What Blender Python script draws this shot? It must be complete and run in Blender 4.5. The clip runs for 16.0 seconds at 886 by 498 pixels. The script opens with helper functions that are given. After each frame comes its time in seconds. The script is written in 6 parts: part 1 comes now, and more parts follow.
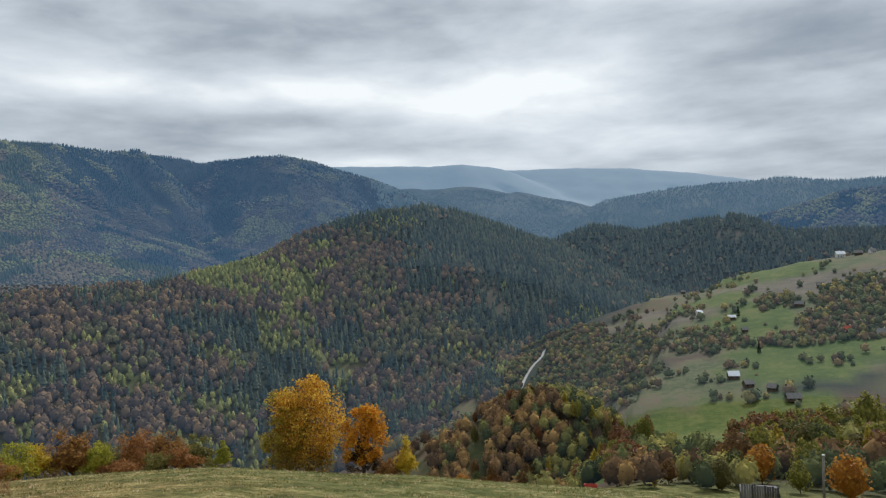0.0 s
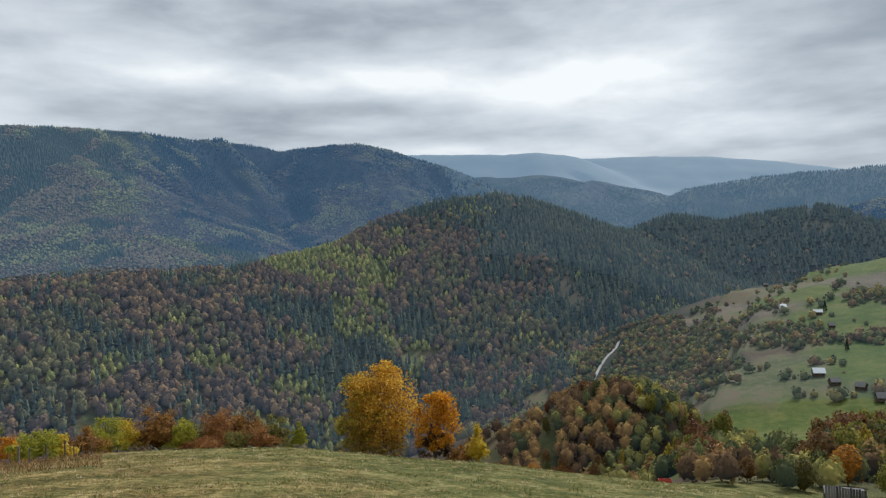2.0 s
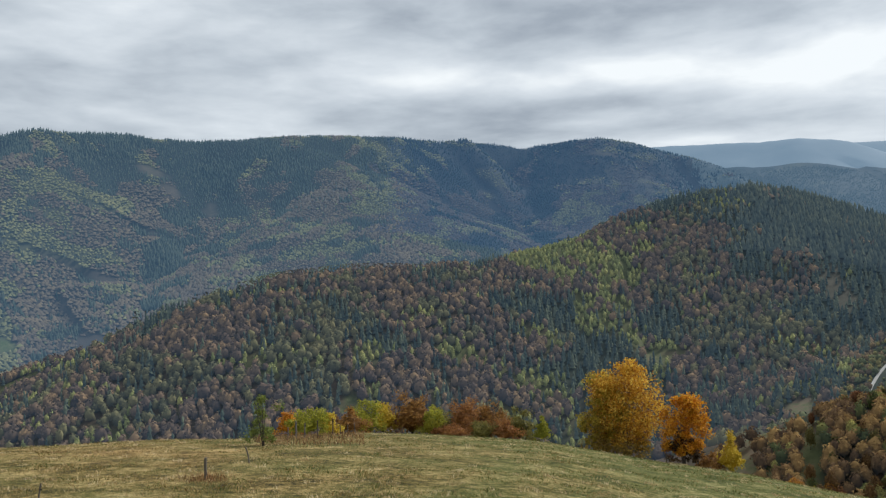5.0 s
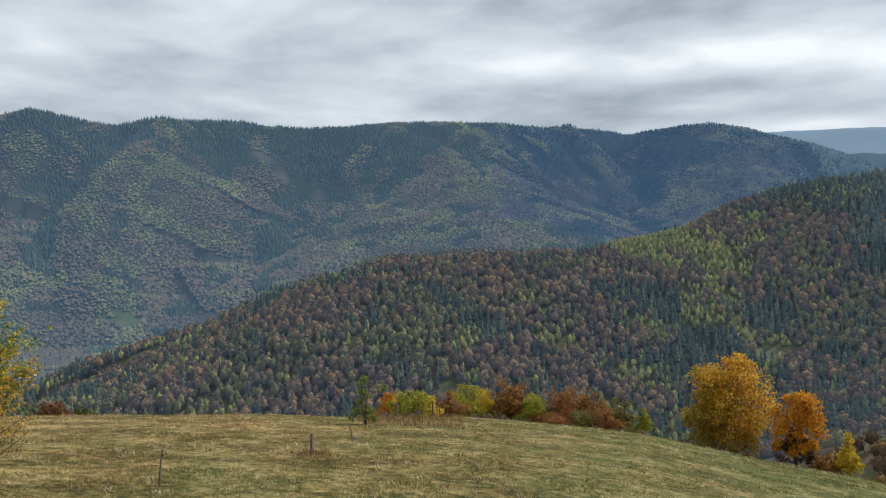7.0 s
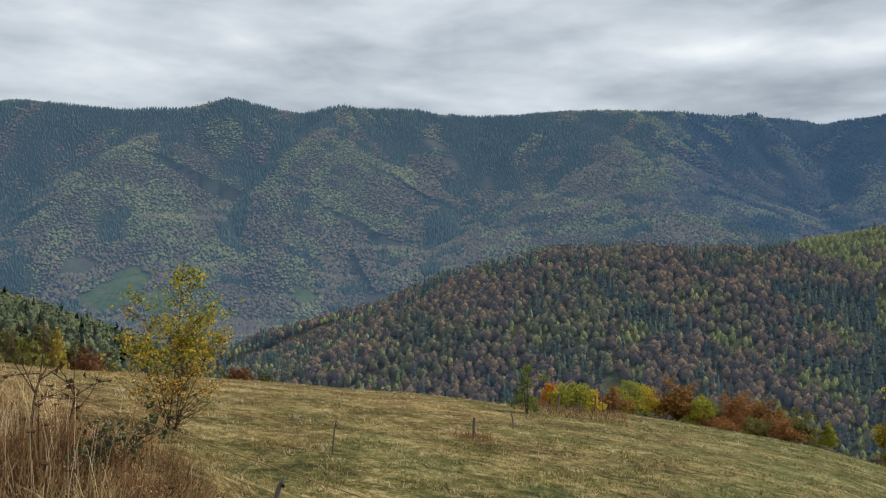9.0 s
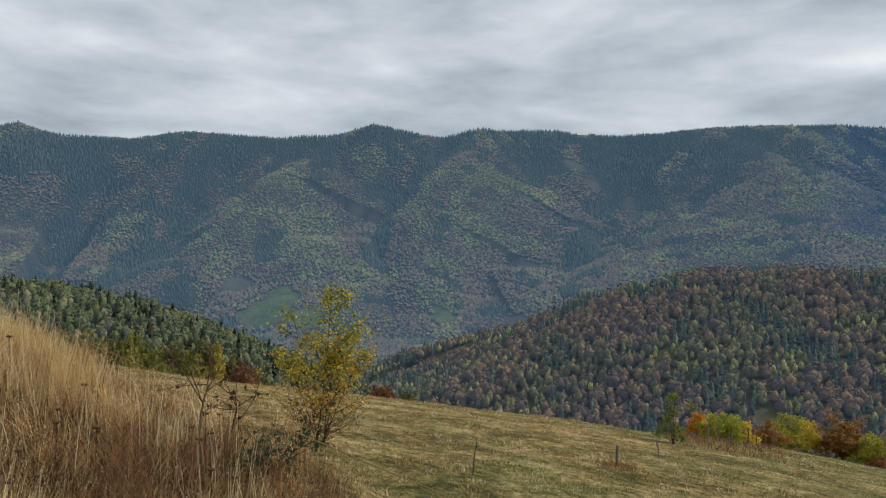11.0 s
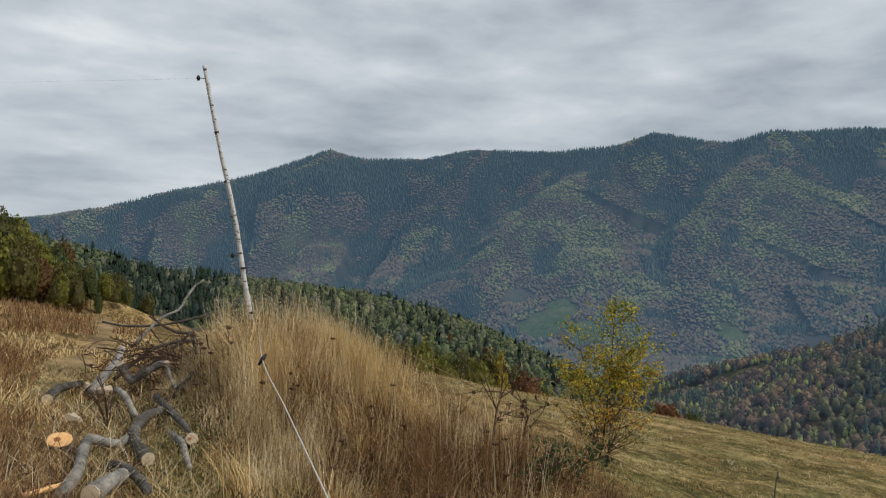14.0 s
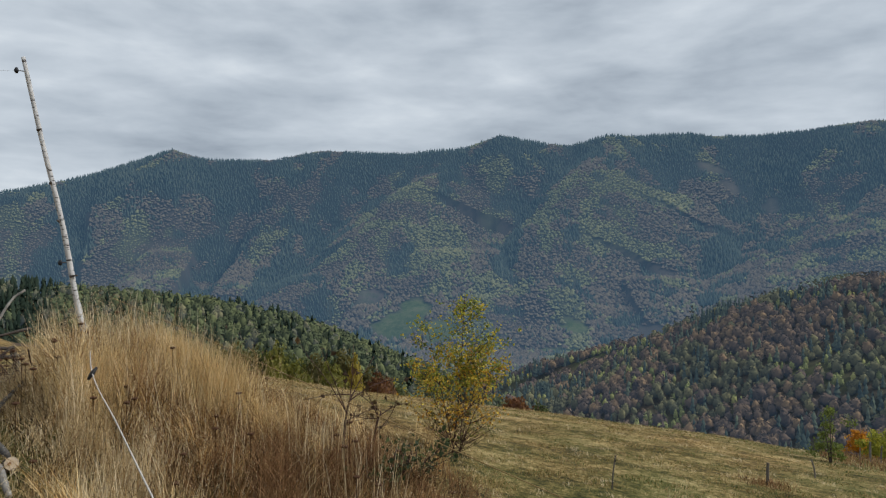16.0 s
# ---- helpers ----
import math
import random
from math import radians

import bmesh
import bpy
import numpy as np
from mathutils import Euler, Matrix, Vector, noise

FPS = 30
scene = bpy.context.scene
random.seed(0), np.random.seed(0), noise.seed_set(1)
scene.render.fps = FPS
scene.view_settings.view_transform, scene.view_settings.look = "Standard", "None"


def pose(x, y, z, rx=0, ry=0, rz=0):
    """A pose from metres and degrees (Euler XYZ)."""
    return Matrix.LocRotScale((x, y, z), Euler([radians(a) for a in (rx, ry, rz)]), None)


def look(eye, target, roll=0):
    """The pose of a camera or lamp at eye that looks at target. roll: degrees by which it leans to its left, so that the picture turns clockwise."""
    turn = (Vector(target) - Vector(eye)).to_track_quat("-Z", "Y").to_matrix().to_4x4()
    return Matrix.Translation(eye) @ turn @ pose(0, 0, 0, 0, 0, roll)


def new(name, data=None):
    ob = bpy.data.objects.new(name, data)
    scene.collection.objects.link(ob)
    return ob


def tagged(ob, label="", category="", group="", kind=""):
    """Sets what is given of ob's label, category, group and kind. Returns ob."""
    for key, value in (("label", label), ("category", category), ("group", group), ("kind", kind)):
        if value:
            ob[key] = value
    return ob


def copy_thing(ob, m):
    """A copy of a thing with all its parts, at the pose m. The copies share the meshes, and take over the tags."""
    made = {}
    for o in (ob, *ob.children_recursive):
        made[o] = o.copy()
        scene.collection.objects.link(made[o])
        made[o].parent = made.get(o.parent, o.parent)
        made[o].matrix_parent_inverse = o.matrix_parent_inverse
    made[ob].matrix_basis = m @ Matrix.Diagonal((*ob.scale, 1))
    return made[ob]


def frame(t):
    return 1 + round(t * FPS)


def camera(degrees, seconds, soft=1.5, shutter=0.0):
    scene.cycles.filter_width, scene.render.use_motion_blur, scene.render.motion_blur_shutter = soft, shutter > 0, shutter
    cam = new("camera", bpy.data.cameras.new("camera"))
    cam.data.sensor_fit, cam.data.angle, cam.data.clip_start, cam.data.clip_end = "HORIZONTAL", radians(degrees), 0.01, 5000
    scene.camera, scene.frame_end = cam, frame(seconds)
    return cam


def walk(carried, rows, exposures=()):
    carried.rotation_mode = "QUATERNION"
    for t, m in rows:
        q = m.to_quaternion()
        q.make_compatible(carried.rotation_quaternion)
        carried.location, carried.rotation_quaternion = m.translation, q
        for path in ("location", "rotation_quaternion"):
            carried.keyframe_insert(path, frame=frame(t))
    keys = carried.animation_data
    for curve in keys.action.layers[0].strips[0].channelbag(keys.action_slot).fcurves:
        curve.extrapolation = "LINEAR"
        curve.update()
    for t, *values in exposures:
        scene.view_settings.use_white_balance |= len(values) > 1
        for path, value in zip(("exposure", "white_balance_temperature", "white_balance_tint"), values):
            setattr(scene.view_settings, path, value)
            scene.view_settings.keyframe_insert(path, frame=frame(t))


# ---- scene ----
EYE = (0.0, 0.0, 1.6)
cam = camera(60.86, 16.0, soft=1.25)
# seconds, bearing to the left of +y, pitch, roll (degrees)
TURNS = [
    (0, 0.22, 0.88, -2.29),
    (0.5, 2.42, 0.83, -2.08),
    (1, 3.73, 0.74, -1.99),
    (1.5, 4.62, 0.48, -1.86),
    (2, 5.80, 0.18, -1.59),
    (2.5, 8.77, 0.27, -1.57),
    (3, 12.04, 0.36, -1.46),
    (3.5, 14.55, 0.40, -1.57),
    (4, 17.54, 0.41, -1.53),
    (4.2, 19.11, 0.44, -1.50),
    (6.3, 27.36, -0.18, -1.90),
    (6.5, 27.72, -0.36, -1.80),
    (7, 31.63, -0.50, -0.76),
    (7.5, 36.93, -1.10, 1.46),
    (8, 39.93, -1.70, 1.81),
    (8.5, 42.13, -1.69, 1.48),
    (11, 54.74, 0.01, 1.31),
    (11.5, 58.87, 0.10, 1.39),
    (12, 63.44, 0.27, 1.42),
    (12.5, 66.79, 0.38, 1.40),
    (13, 70.63, 0.45, 1.35),
    (13.5, 73.41, 0.50, 1.30),
    (14, 75.66, 0.48, 1.21),
    (14.5, 76.22, 0.45, 1.07),
    (15, 73.65, 0.55, 0.82),
    (15.5, 68.25, 0.70, 0.40),
    (16, 64.52, 0.71, 0.08),
]


def eye_at(bearing):
    """The camera is held an arm's length out and swings round with the turn."""
    b = radians(bearing)
    return Vector(EYE) + 0.37 * Vector((-math.sin(b), math.cos(b) - 1, 0))


def sight(bearing, pitch):
    b, p = radians(bearing), radians(pitch)
    return eye_at(bearing) + 10 * Vector((-math.sin(b) * math.cos(p), math.cos(b) * math.cos(p), math.sin(p)))


walk(cam, [(t, look(eye_at(b), sight(b, p), r)) for t, b, p, r in TURNS],
     exposures=((0, 0.31, 6320, 9), (6.5, 0.33, 6320, 9), (8, 0.41, 6320, 9), (8.5, 0.35, 6320, 9), (11, 0.16, 6320, 9), (12.5, 0.11, 6320, 9), (14.5, 0.01, 6290, 9), (16, 0.05, 6130, 9)))

# ---- world and light ----
SUN_BEARING, SUN_HEIGHT = -27.0, 42.0
world = bpy.data.worlds.new("overcast_sky")
scene.world = world
world.use_nodes = True


def link(tree, a, b):
    tree.links.new(a, b)


def node(tree, kind, **values):
    n = tree.nodes.new(kind)
    for key, value in values.items():
        if key in n.inputs:
            n.inputs[key].default_value = value
    return n


def ramp(tree, stops, source):
    n = tree.nodes.new("ShaderNodeValToRGB")
    while len(n.color_ramp.elements) < len(stops):
        n.color_ramp.elements.new(0.5)
    for e, (at, colour) in zip(n.color_ramp.elements, stops):
        e.position, e.color = at, (*colour, 1)
    link(tree, source, n.inputs[0])
    return n


def maths(tree, op, a, b=None):
    n = tree.nodes.new("ShaderNodeMath")
    n.operation = op
    for slot, v in zip(n.inputs, (a, b)):
        if v is None:
            continue
        if isinstance(v, (int, float)):
            slot.default_value = v
        else:
            link(tree, v, slot)
    return n.outputs[0]


def mix(tree, fac, a, b, blend="MIX"):
    n = tree.nodes.new("ShaderNodeMix")
    n.data_type, n.blend_type = "RGBA", blend
    for slot, v in zip((n.inputs[0], n.inputs[6], n.inputs[7]), (fac, a, b)):
        if isinstance(v, (int, float)):
            slot.default_value = v
        elif isinstance(v, tuple):
            slot.default_value = (*v, 1)
        else:
            link(tree, v, slot)
    return n.outputs[2]


def build_sky():
    tree = world.node_tree
    tree.nodes.clear()
    out = tree.nodes.new("ShaderNodeOutputWorld")
    back = tree.nodes.new("ShaderNodeBackground")
    sky = tree.nodes.new("ShaderNodeTexSky")
    sky.sky_type, sky.sun_disc = "NISHITA", False
    sky.sun_elevation, sky.sun_rotation = radians(SUN_HEIGHT), radians(-SUN_BEARING)
    sky.altitude = 900
    coord = tree.nodes.new("ShaderNodeTexCoord")
    split = tree.nodes.new("ShaderNodeSeparateXYZ")
    link(tree, coord.outputs["Generated"], split.inputs[0])
    # banks of stratus: long level rolls, thinner towards the horizon
    up = maths(tree, "MAXIMUM", split.outputs[2], 0.0)
    sheet = tree.nodes.new("ShaderNodeCombineXYZ")
    link(tree, split.outputs[0], sheet.inputs[0])
    link(tree, split.outputs[1], sheet.inputs[1])
    link(tree, maths(tree, "MULTIPLY", maths(tree, "POWER", maths(tree, "ADD", up, 0.03), 0.5), 3.5), sheet.inputs[2])

    def rolls(scale, detail, rough, distortion):
        n = node(tree, "ShaderNodeTexNoise", Scale=scale, Detail=detail, Roughness=rough, Distortion=distortion)
        link(tree, sheet.outputs[0], n.inputs["Vector"])
        return n.outputs[0]

    thick = maths(tree, "ADD", maths(tree, "MULTIPLY", rolls(2.6, 6.0, 0.5, 0.15), 0.68), maths(tree, "MULTIPLY", rolls(8.0, 7.0, 0.52, 0.2), 0.32))
    thick = maths(tree, "ADD", maths(tree, "MULTIPLY", thick, 0.80), 0.095)

    def bank(bearing, height, wide, deep, amount):
        """A thicker (or, below zero, thinner) stretch of cloud, sizes in degrees."""
        b, e = radians(bearing), radians(height)
        along, ahead = (tree.nodes.new("ShaderNodeVectorMath") for _ in range(2))
        for dot, way in ((along, (math.cos(b), math.sin(b), 0)), (ahead, (-math.sin(b), math.cos(b), 0))):
            dot.operation = "DOT_PRODUCT"
            link(tree, coord.outputs["Generated"], dot.inputs[0])
            dot.inputs[1].default_value = way
        u = maths(tree, "DIVIDE", along.outputs["Value"], radians(wide))
        v = maths(tree, "DIVIDE", maths(tree, "SUBTRACT", split.outputs[2], math.sin(e)), radians(deep))
        far_off = maths(tree, "MULTIPLY", maths(tree, "ADD", maths(tree, "MULTIPLY", u, u), maths(tree, "MULTIPLY", v, v)), -1.0)
        bell = maths(tree, "MULTIPLY", maths(tree, "POWER", 2.718, far_off), maths(tree, "GREATER_THAN", ahead.outputs["Value"], 0.0))
        return maths(tree, "MULTIPLY", bell, amount)

    # bearing, height, width, depth (degrees), thickness: the bright break and the banks round it
    for stretch in ((-9.8, 13.0, 6, 1.6, -0.16), (-1, 11.8, 6, 1.3, -0.09), (-13.5, 8.3, 8, 1.2, -0.08), (-25, 14.2, 11, 2.4, 0.15), (-25, 9.3, 7, 1.2, 0.09), (-25, 7.0, 8, 1.3, 0.06), (20, 8.5, 15, 1.0, 0.09), (1, 8.9, 8, 0.9, 0.08), (7.5, 16.8, 13, 2.2, 0.07), (21, 13.2, 11, 1.3, -0.07),
                    (8.5, 10.9, 6, 1.0, 0.09), (22, 10.3, 14, 1.2, 0.11), (17, 12.7, 10, 0.9, -0.08), (48, 15, 11, 3.0, -0.06), (16, 14.8, 7, 2.4, 0.07), (57, 13.5, 14, 2.0, -0.03), (49, 10.6, 14, 1.2, -0.06),
                    (102, 14.5, 6, 2.0, -0.14), (68, 14.5, 15, 2.5, -0.07), (81, 15.6, 11, 1.0, 0.03), (80, 13.4, 12, 0.9, -0.05), (64, 10.8, 12, 1.2, -0.06), (96, 10, 9, 1.6, 0.04), (85, 9, 14, 1.4, -0.05), (0, 28, 60, 8, 0.07)):
        thick = maths(tree, "ADD", thick, bank(*stretch))
    clouds = ramp(tree, [(0.34, (0.86, 0.885, 0.89)), (0.43, (0.66, 0.70, 0.735)), (0.52, (0.50, 0.545, 0.59)), (0.61, (0.335, 0.375, 0.425)), (0.73, (0.22, 0.26, 0.31))], thick)
    blue = mix(tree, 1.0, sky.outputs[0], (0.05, 0.05, 0.05), "MULTIPLY")
    whole = mix(tree, 0.95, blue, clouds.outputs[0])
    link(tree, whole, back.inputs[0])
    back.inputs[1].default_value = 0.9
    link(tree, back.outputs[0], out.inputs[0])


build_sky()
sun = new("sun", bpy.data.lights.new("sun", "SUN"))
sun.data.energy, sun.data.angle, sun.data.color = 2.7, radians(14), (1.0, 0.97, 0.92)
b, e = radians(SUN_BEARING), radians(SUN_HEIGHT)
sun.matrix_world = look(1000 * Vector((-math.sin(b) * math.cos(e), math.cos(b) * math.cos(e), math.sin(e))), (0, 0, 0))


# ---- materials ----
def material(name, colours, scale=1.0, rough=0.9, bump=0.0, fine=6.0, tone=0.0, island=0.0, attribute="", stretch=(1, 1, 1), single=0.0, haze_glow=None, leaf=0.0, gloss=0.2):
    """A weathered surface: two scales of noise through a ramp of base colours, with relief."""
    m = bpy.data.materials.new(name)
    m.use_nodes = True
    tree = m.node_tree
    skin = tree.nodes["Principled BSDF"]
    skin.inputs["Roughness"].default_value = rough
    skin.inputs["Specular IOR Level"].default_value = gloss
    coord = tree.nodes.new("ShaderNodeTexCoord")
    place = node(tree, "ShaderNodeMapping")
    place.inputs["Scale"].default_value = stretch
    link(tree, coord.outputs["Object"], place.inputs[0])
    one = node(tree, "ShaderNodeTexNoise", Scale=scale, Detail=5.0, Roughness=0.6)
    two = node(tree, "ShaderNodeTexNoise", Scale=scale * fine, Detail=4.0, Roughness=0.6)
    link(tree, place.outputs[0], one.inputs["Vector"])
    link(tree, place.outputs[0], two.inputs["Vector"])
    value = maths(tree, "ADD", maths(tree, "MULTIPLY", one.outputs[0], 0.6), maths(tree, "MULTIPLY", two.outputs[0], 0.4))
    if tone:
        at = tree.nodes.new("ShaderNodeAttribute")
        at.attribute_name = "tone"
        value = maths(tree, "ADD", value, maths(tree, "MULTIPLY", maths(tree, "SUBTRACT", at.outputs["Fac"], 0.5), tone))
    if island:
        geo = tree.nodes.new("ShaderNodeNewGeometry")
        value = maths(tree, "ADD", value, maths(tree, "MULTIPLY", maths(tree, "SUBTRACT", geo.outputs["Random Per Island"], 0.5), island))
    if single:
        info = tree.nodes.new("ShaderNodeObjectInfo")
        value = maths(tree, "ADD", value, maths(tree, "MULTIPLY", maths(tree, "SUBTRACT", info.outputs["Random"], 0.5), single))
    n = len(colours)
    paint = ramp(tree, [(0.25 + 0.5 * k / max(1, n - 1), c) for k, c in enumerate(colours)], value)
    link(tree, paint.outputs[0], skin.inputs["Base Color"])
    # aerial haze imitated: the surface itself emits a faint flat blue
    if haze_glow:
        skin.inputs["Emission Color"].default_value, skin.inputs["Emission Strength"].default_value = (*haze_glow, 1), 1.0
    if leaf:
        through_leaf, both = tree.nodes.new("ShaderNodeBsdfTranslucent"), tree.nodes.new("ShaderNodeMixShader")
        link(tree, paint.outputs[0], through_leaf.inputs[0])
        both.inputs[0].default_value = leaf
        link(tree, skin.outputs[0], both.inputs[1])
        link(tree, through_leaf.outputs[0], both.inputs[2])
        link(tree, both.outputs[0], tree.nodes["Material Output"].inputs[0])
    if bump:
        relief = node(tree, "ShaderNodeBump", Strength=0.7, Distance=bump)
        link(tree, two.outputs[0], relief.inputs["Height"])
        link(tree, relief.outputs[0], skin.inputs["Normal"])
    return m


# the hill across the valley, a kilometre off, its haze painted in as a faint emission
BEECH = material("beech_autumn", [(0.092, 0.065, 0.050), (0.135, 0.092, 0.062), (0.180, 0.118, 0.070), (0.245, 0.158, 0.080)], 0.06, fine=5, tone=0.5, island=0.05, gloss=0.0, haze_glow=(0.012, 0.021, 0.032))
SPRUCE = material("spruce", [(0.040, 0.052, 0.040), (0.060, 0.074, 0.052), (0.104, 0.114, 0.066)], 0.06, fine=5, tone=0.5, island=0.06, gloss=0.0, haze_glow=(0.012, 0.021, 0.033))
# larch yellow-green, with the hill's sunlit patch put into its brighter colour
LARCH = material("yellow_green_larch", [(0.165, 0.185, 0.074), (0.250, 0.262, 0.096), (0.365, 0.345, 0.122)], 0.06, fine=5, tone=0.5, island=0.06, gloss=0.0, haze_glow=(0.014, 0.020, 0.025))
OLIVE = material("green_hornbeam", [(0.090, 0.088, 0.052), (0.132, 0.124, 0.064), (0.192, 0.168, 0.078)], 0.06, fine=5, tone=0.5, island=0.06, gloss=0.0, haze_glow=(0.013, 0.020, 0.028))
# valley stands: same species, with a stronger haze emission
VALLEY_SPRUCE = material("valley_spruce", [(0.038, 0.048, 0.038), (0.056, 0.067, 0.048), (0.088, 0.094, 0.058)], 0.02, tone=0.4, gloss=0.0, haze_glow=(0.016, 0.027, 0.041))
VALLEY_BEECH = material("valley_beech", [(0.080, 0.062, 0.046), (0.110, 0.082, 0.054), (0.145, 0.115, 0.062)], 0.02, tone=0.4, gloss=0.0, haze_glow=(0.014, 0.023, 0.035))
# copses and near woods: a little blue haze is painted in as emission
COPSE_BROWN = material("copse_russet", [(0.120, 0.086, 0.058), (0.165, 0.112, 0.068), (0.215, 0.145, 0.078), (0.285, 0.195, 0.094)], 0.06, fine=5, tone=0.45, island=0.05, gloss=0.0, haze_glow=(0.010, 0.016, 0.021))
COPSE_GREEN = material("copse_green", [(0.090, 0.100, 0.054), (0.125, 0.136, 0.066), (0.180, 0.180, 0.080)], 0.06, fine=5, tone=0.45, island=0.05, gloss=0.0, haze_glow=(0.009, 0.014, 0.019))
COPSE_GOLD = material("copse_gold", [(0.180, 0.160, 0.066), (0.250, 0.208, 0.076), (0.330, 0.255, 0.088)], 0.06, fine=5, tone=0.45, island=0.05, gloss=0.0, haze_glow=(0.009, 0.014, 0.019))
KNOLL_SPRUCE = material("knoll_spruce_needles", [(0.018, 0.028, 0.021), (0.028, 0.040, 0.028), (0.046, 0.058, 0.036)], 0.3, fine=5, tone=0.4, island=0.1, gloss=0.0)
GREENWOOD = material("green_wood_leaf", [(0.074, 0.084, 0.042), (0.104, 0.116, 0.052), (0.150, 0.158, 0.064)], 0.05, fine=5, tone=0.4, island=0.06, gloss=0.0, haze_glow=(0.006, 0.010, 0.012))
WARM = material("warm_autumn_wood", [(0.13, 0.075, 0.036), (0.19, 0.108, 0.045), (0.26, 0.150, 0.055), (0.36, 0.22, 0.075)], 0.06, tone=0.7, island=0.1, leaf=0.2, gloss=0.05, haze_glow=(0.003, 0.006, 0.008))
WARM_GREEN = material("turning_green_wood", [(0.075, 0.085, 0.032), (0.130, 0.138, 0.042), (0.22, 0.205, 0.058), (0.34, 0.29, 0.075)], 0.06, tone=0.7, island=0.1, leaf=0.2, gloss=0.05, haze_glow=(0.003, 0.006, 0.008))
# the distance: a backdrop of ranges two to five kilometres off, blue haze put into colour and emission
FAR_BEECH = material("far_beech", [(0.076, 0.064, 0.052), (0.100, 0.082, 0.060), (0.132, 0.104, 0.068)], 0.01, tone=0.35, gloss=0.0, haze_glow=(0.024, 0.047, 0.077))
FAR_SPRUCE = material("far_spruce", [(0.036, 0.050, 0.044), (0.052, 0.067, 0.055), (0.078, 0.090, 0.066)], 0.01, tone=0.35, gloss=0.0, haze_glow=(0.022, 0.045, 0.075))
FAR_LARCH = material("far_larch", [(0.090, 0.096, 0.056), (0.124, 0.126, 0.066), (0.172, 0.164, 0.078)], 0.01, tone=0.35, gloss=0.0, haze_glow=(0.024, 0.047, 0.075))
REMOTE_BEECH = material("remote_forest", [(0.050, 0.049, 0.048), (0.066, 0.061, 0.054), (0.088, 0.077, 0.060)], 0.01, tone=0.3, gloss=0.0, haze_glow=(0.020, 0.046, 0.088))
REMOTE_SPRUCE = material("remote_spruce", [(0.022, 0.035, 0.037), (0.032, 0.046, 0.045), (0.048, 0.060, 0.052)], 0.01, tone=0.3, gloss=0.0, haze_glow=(0.018, 0.044, 0.087))
REMOTE_LARCH = material("remote_larch", [(0.076, 0.084, 0.056), (0.106, 0.110, 0.066), (0.150, 0.144, 0.078)], 0.01, tone=0.35, gloss=0.0, haze_glow=(0.021, 0.047, 0.086))
HAZE_FOREST = material("painted_haze_forest", [(0.040, 0.048, 0.050), (0.056, 0.062, 0.058), (0.078, 0.080, 0.066)], 0.008, tone=0.35, gloss=0.0, haze_glow=(0.043, 0.082, 0.126))
SKYLINE = material("skyline_forest", [(0.05, 0.065, 0.075), (0.085, 0.095, 0.10)], 0.002, haze_glow=(0.085, 0.145, 0.21))


# ---- the land: crests, valleys and the near meadow ----
def bearing_xy(bearing, distance):
    b = np.radians(bearing)
    return -np.sin(b) * distance, np.cos(b) * distance


def lattice(ix, iy, seed):
    n = np.sin(ix * 127.1 + iy * 311.7 + seed * 74.7) * 43758.5453
    return n - np.floor(n)


def grain(x, y, size, seed=0):
    """Smooth value noise, 0 to 1, with features of the given size in metres."""
    u, v = x / size, y / size
    iu, iv = np.floor(u), np.floor(v)
    fu, fv = u - iu, v - iv
    fu, fv = fu * fu * (3 - 2 * fu), fv * fv * (3 - 2 * fv)
    a, b2 = lattice(iu, iv, seed), lattice(iu + 1, iv, seed)
    c, d = lattice(iu, iv + 1, seed), lattice(iu + 1, iv + 1, seed)
    return (a + (b2 - a) * fu) * (1 - fv) + (c + (d - c) * fu) * fv


def rough_ground(x, y, size, seed=0):
    return grain(x, y, size, seed) * 0.55 + grain(x, y, size / 2.3, seed + 1) * 0.3 + grain(x, y, size / 5.1, seed + 2) * 0.15


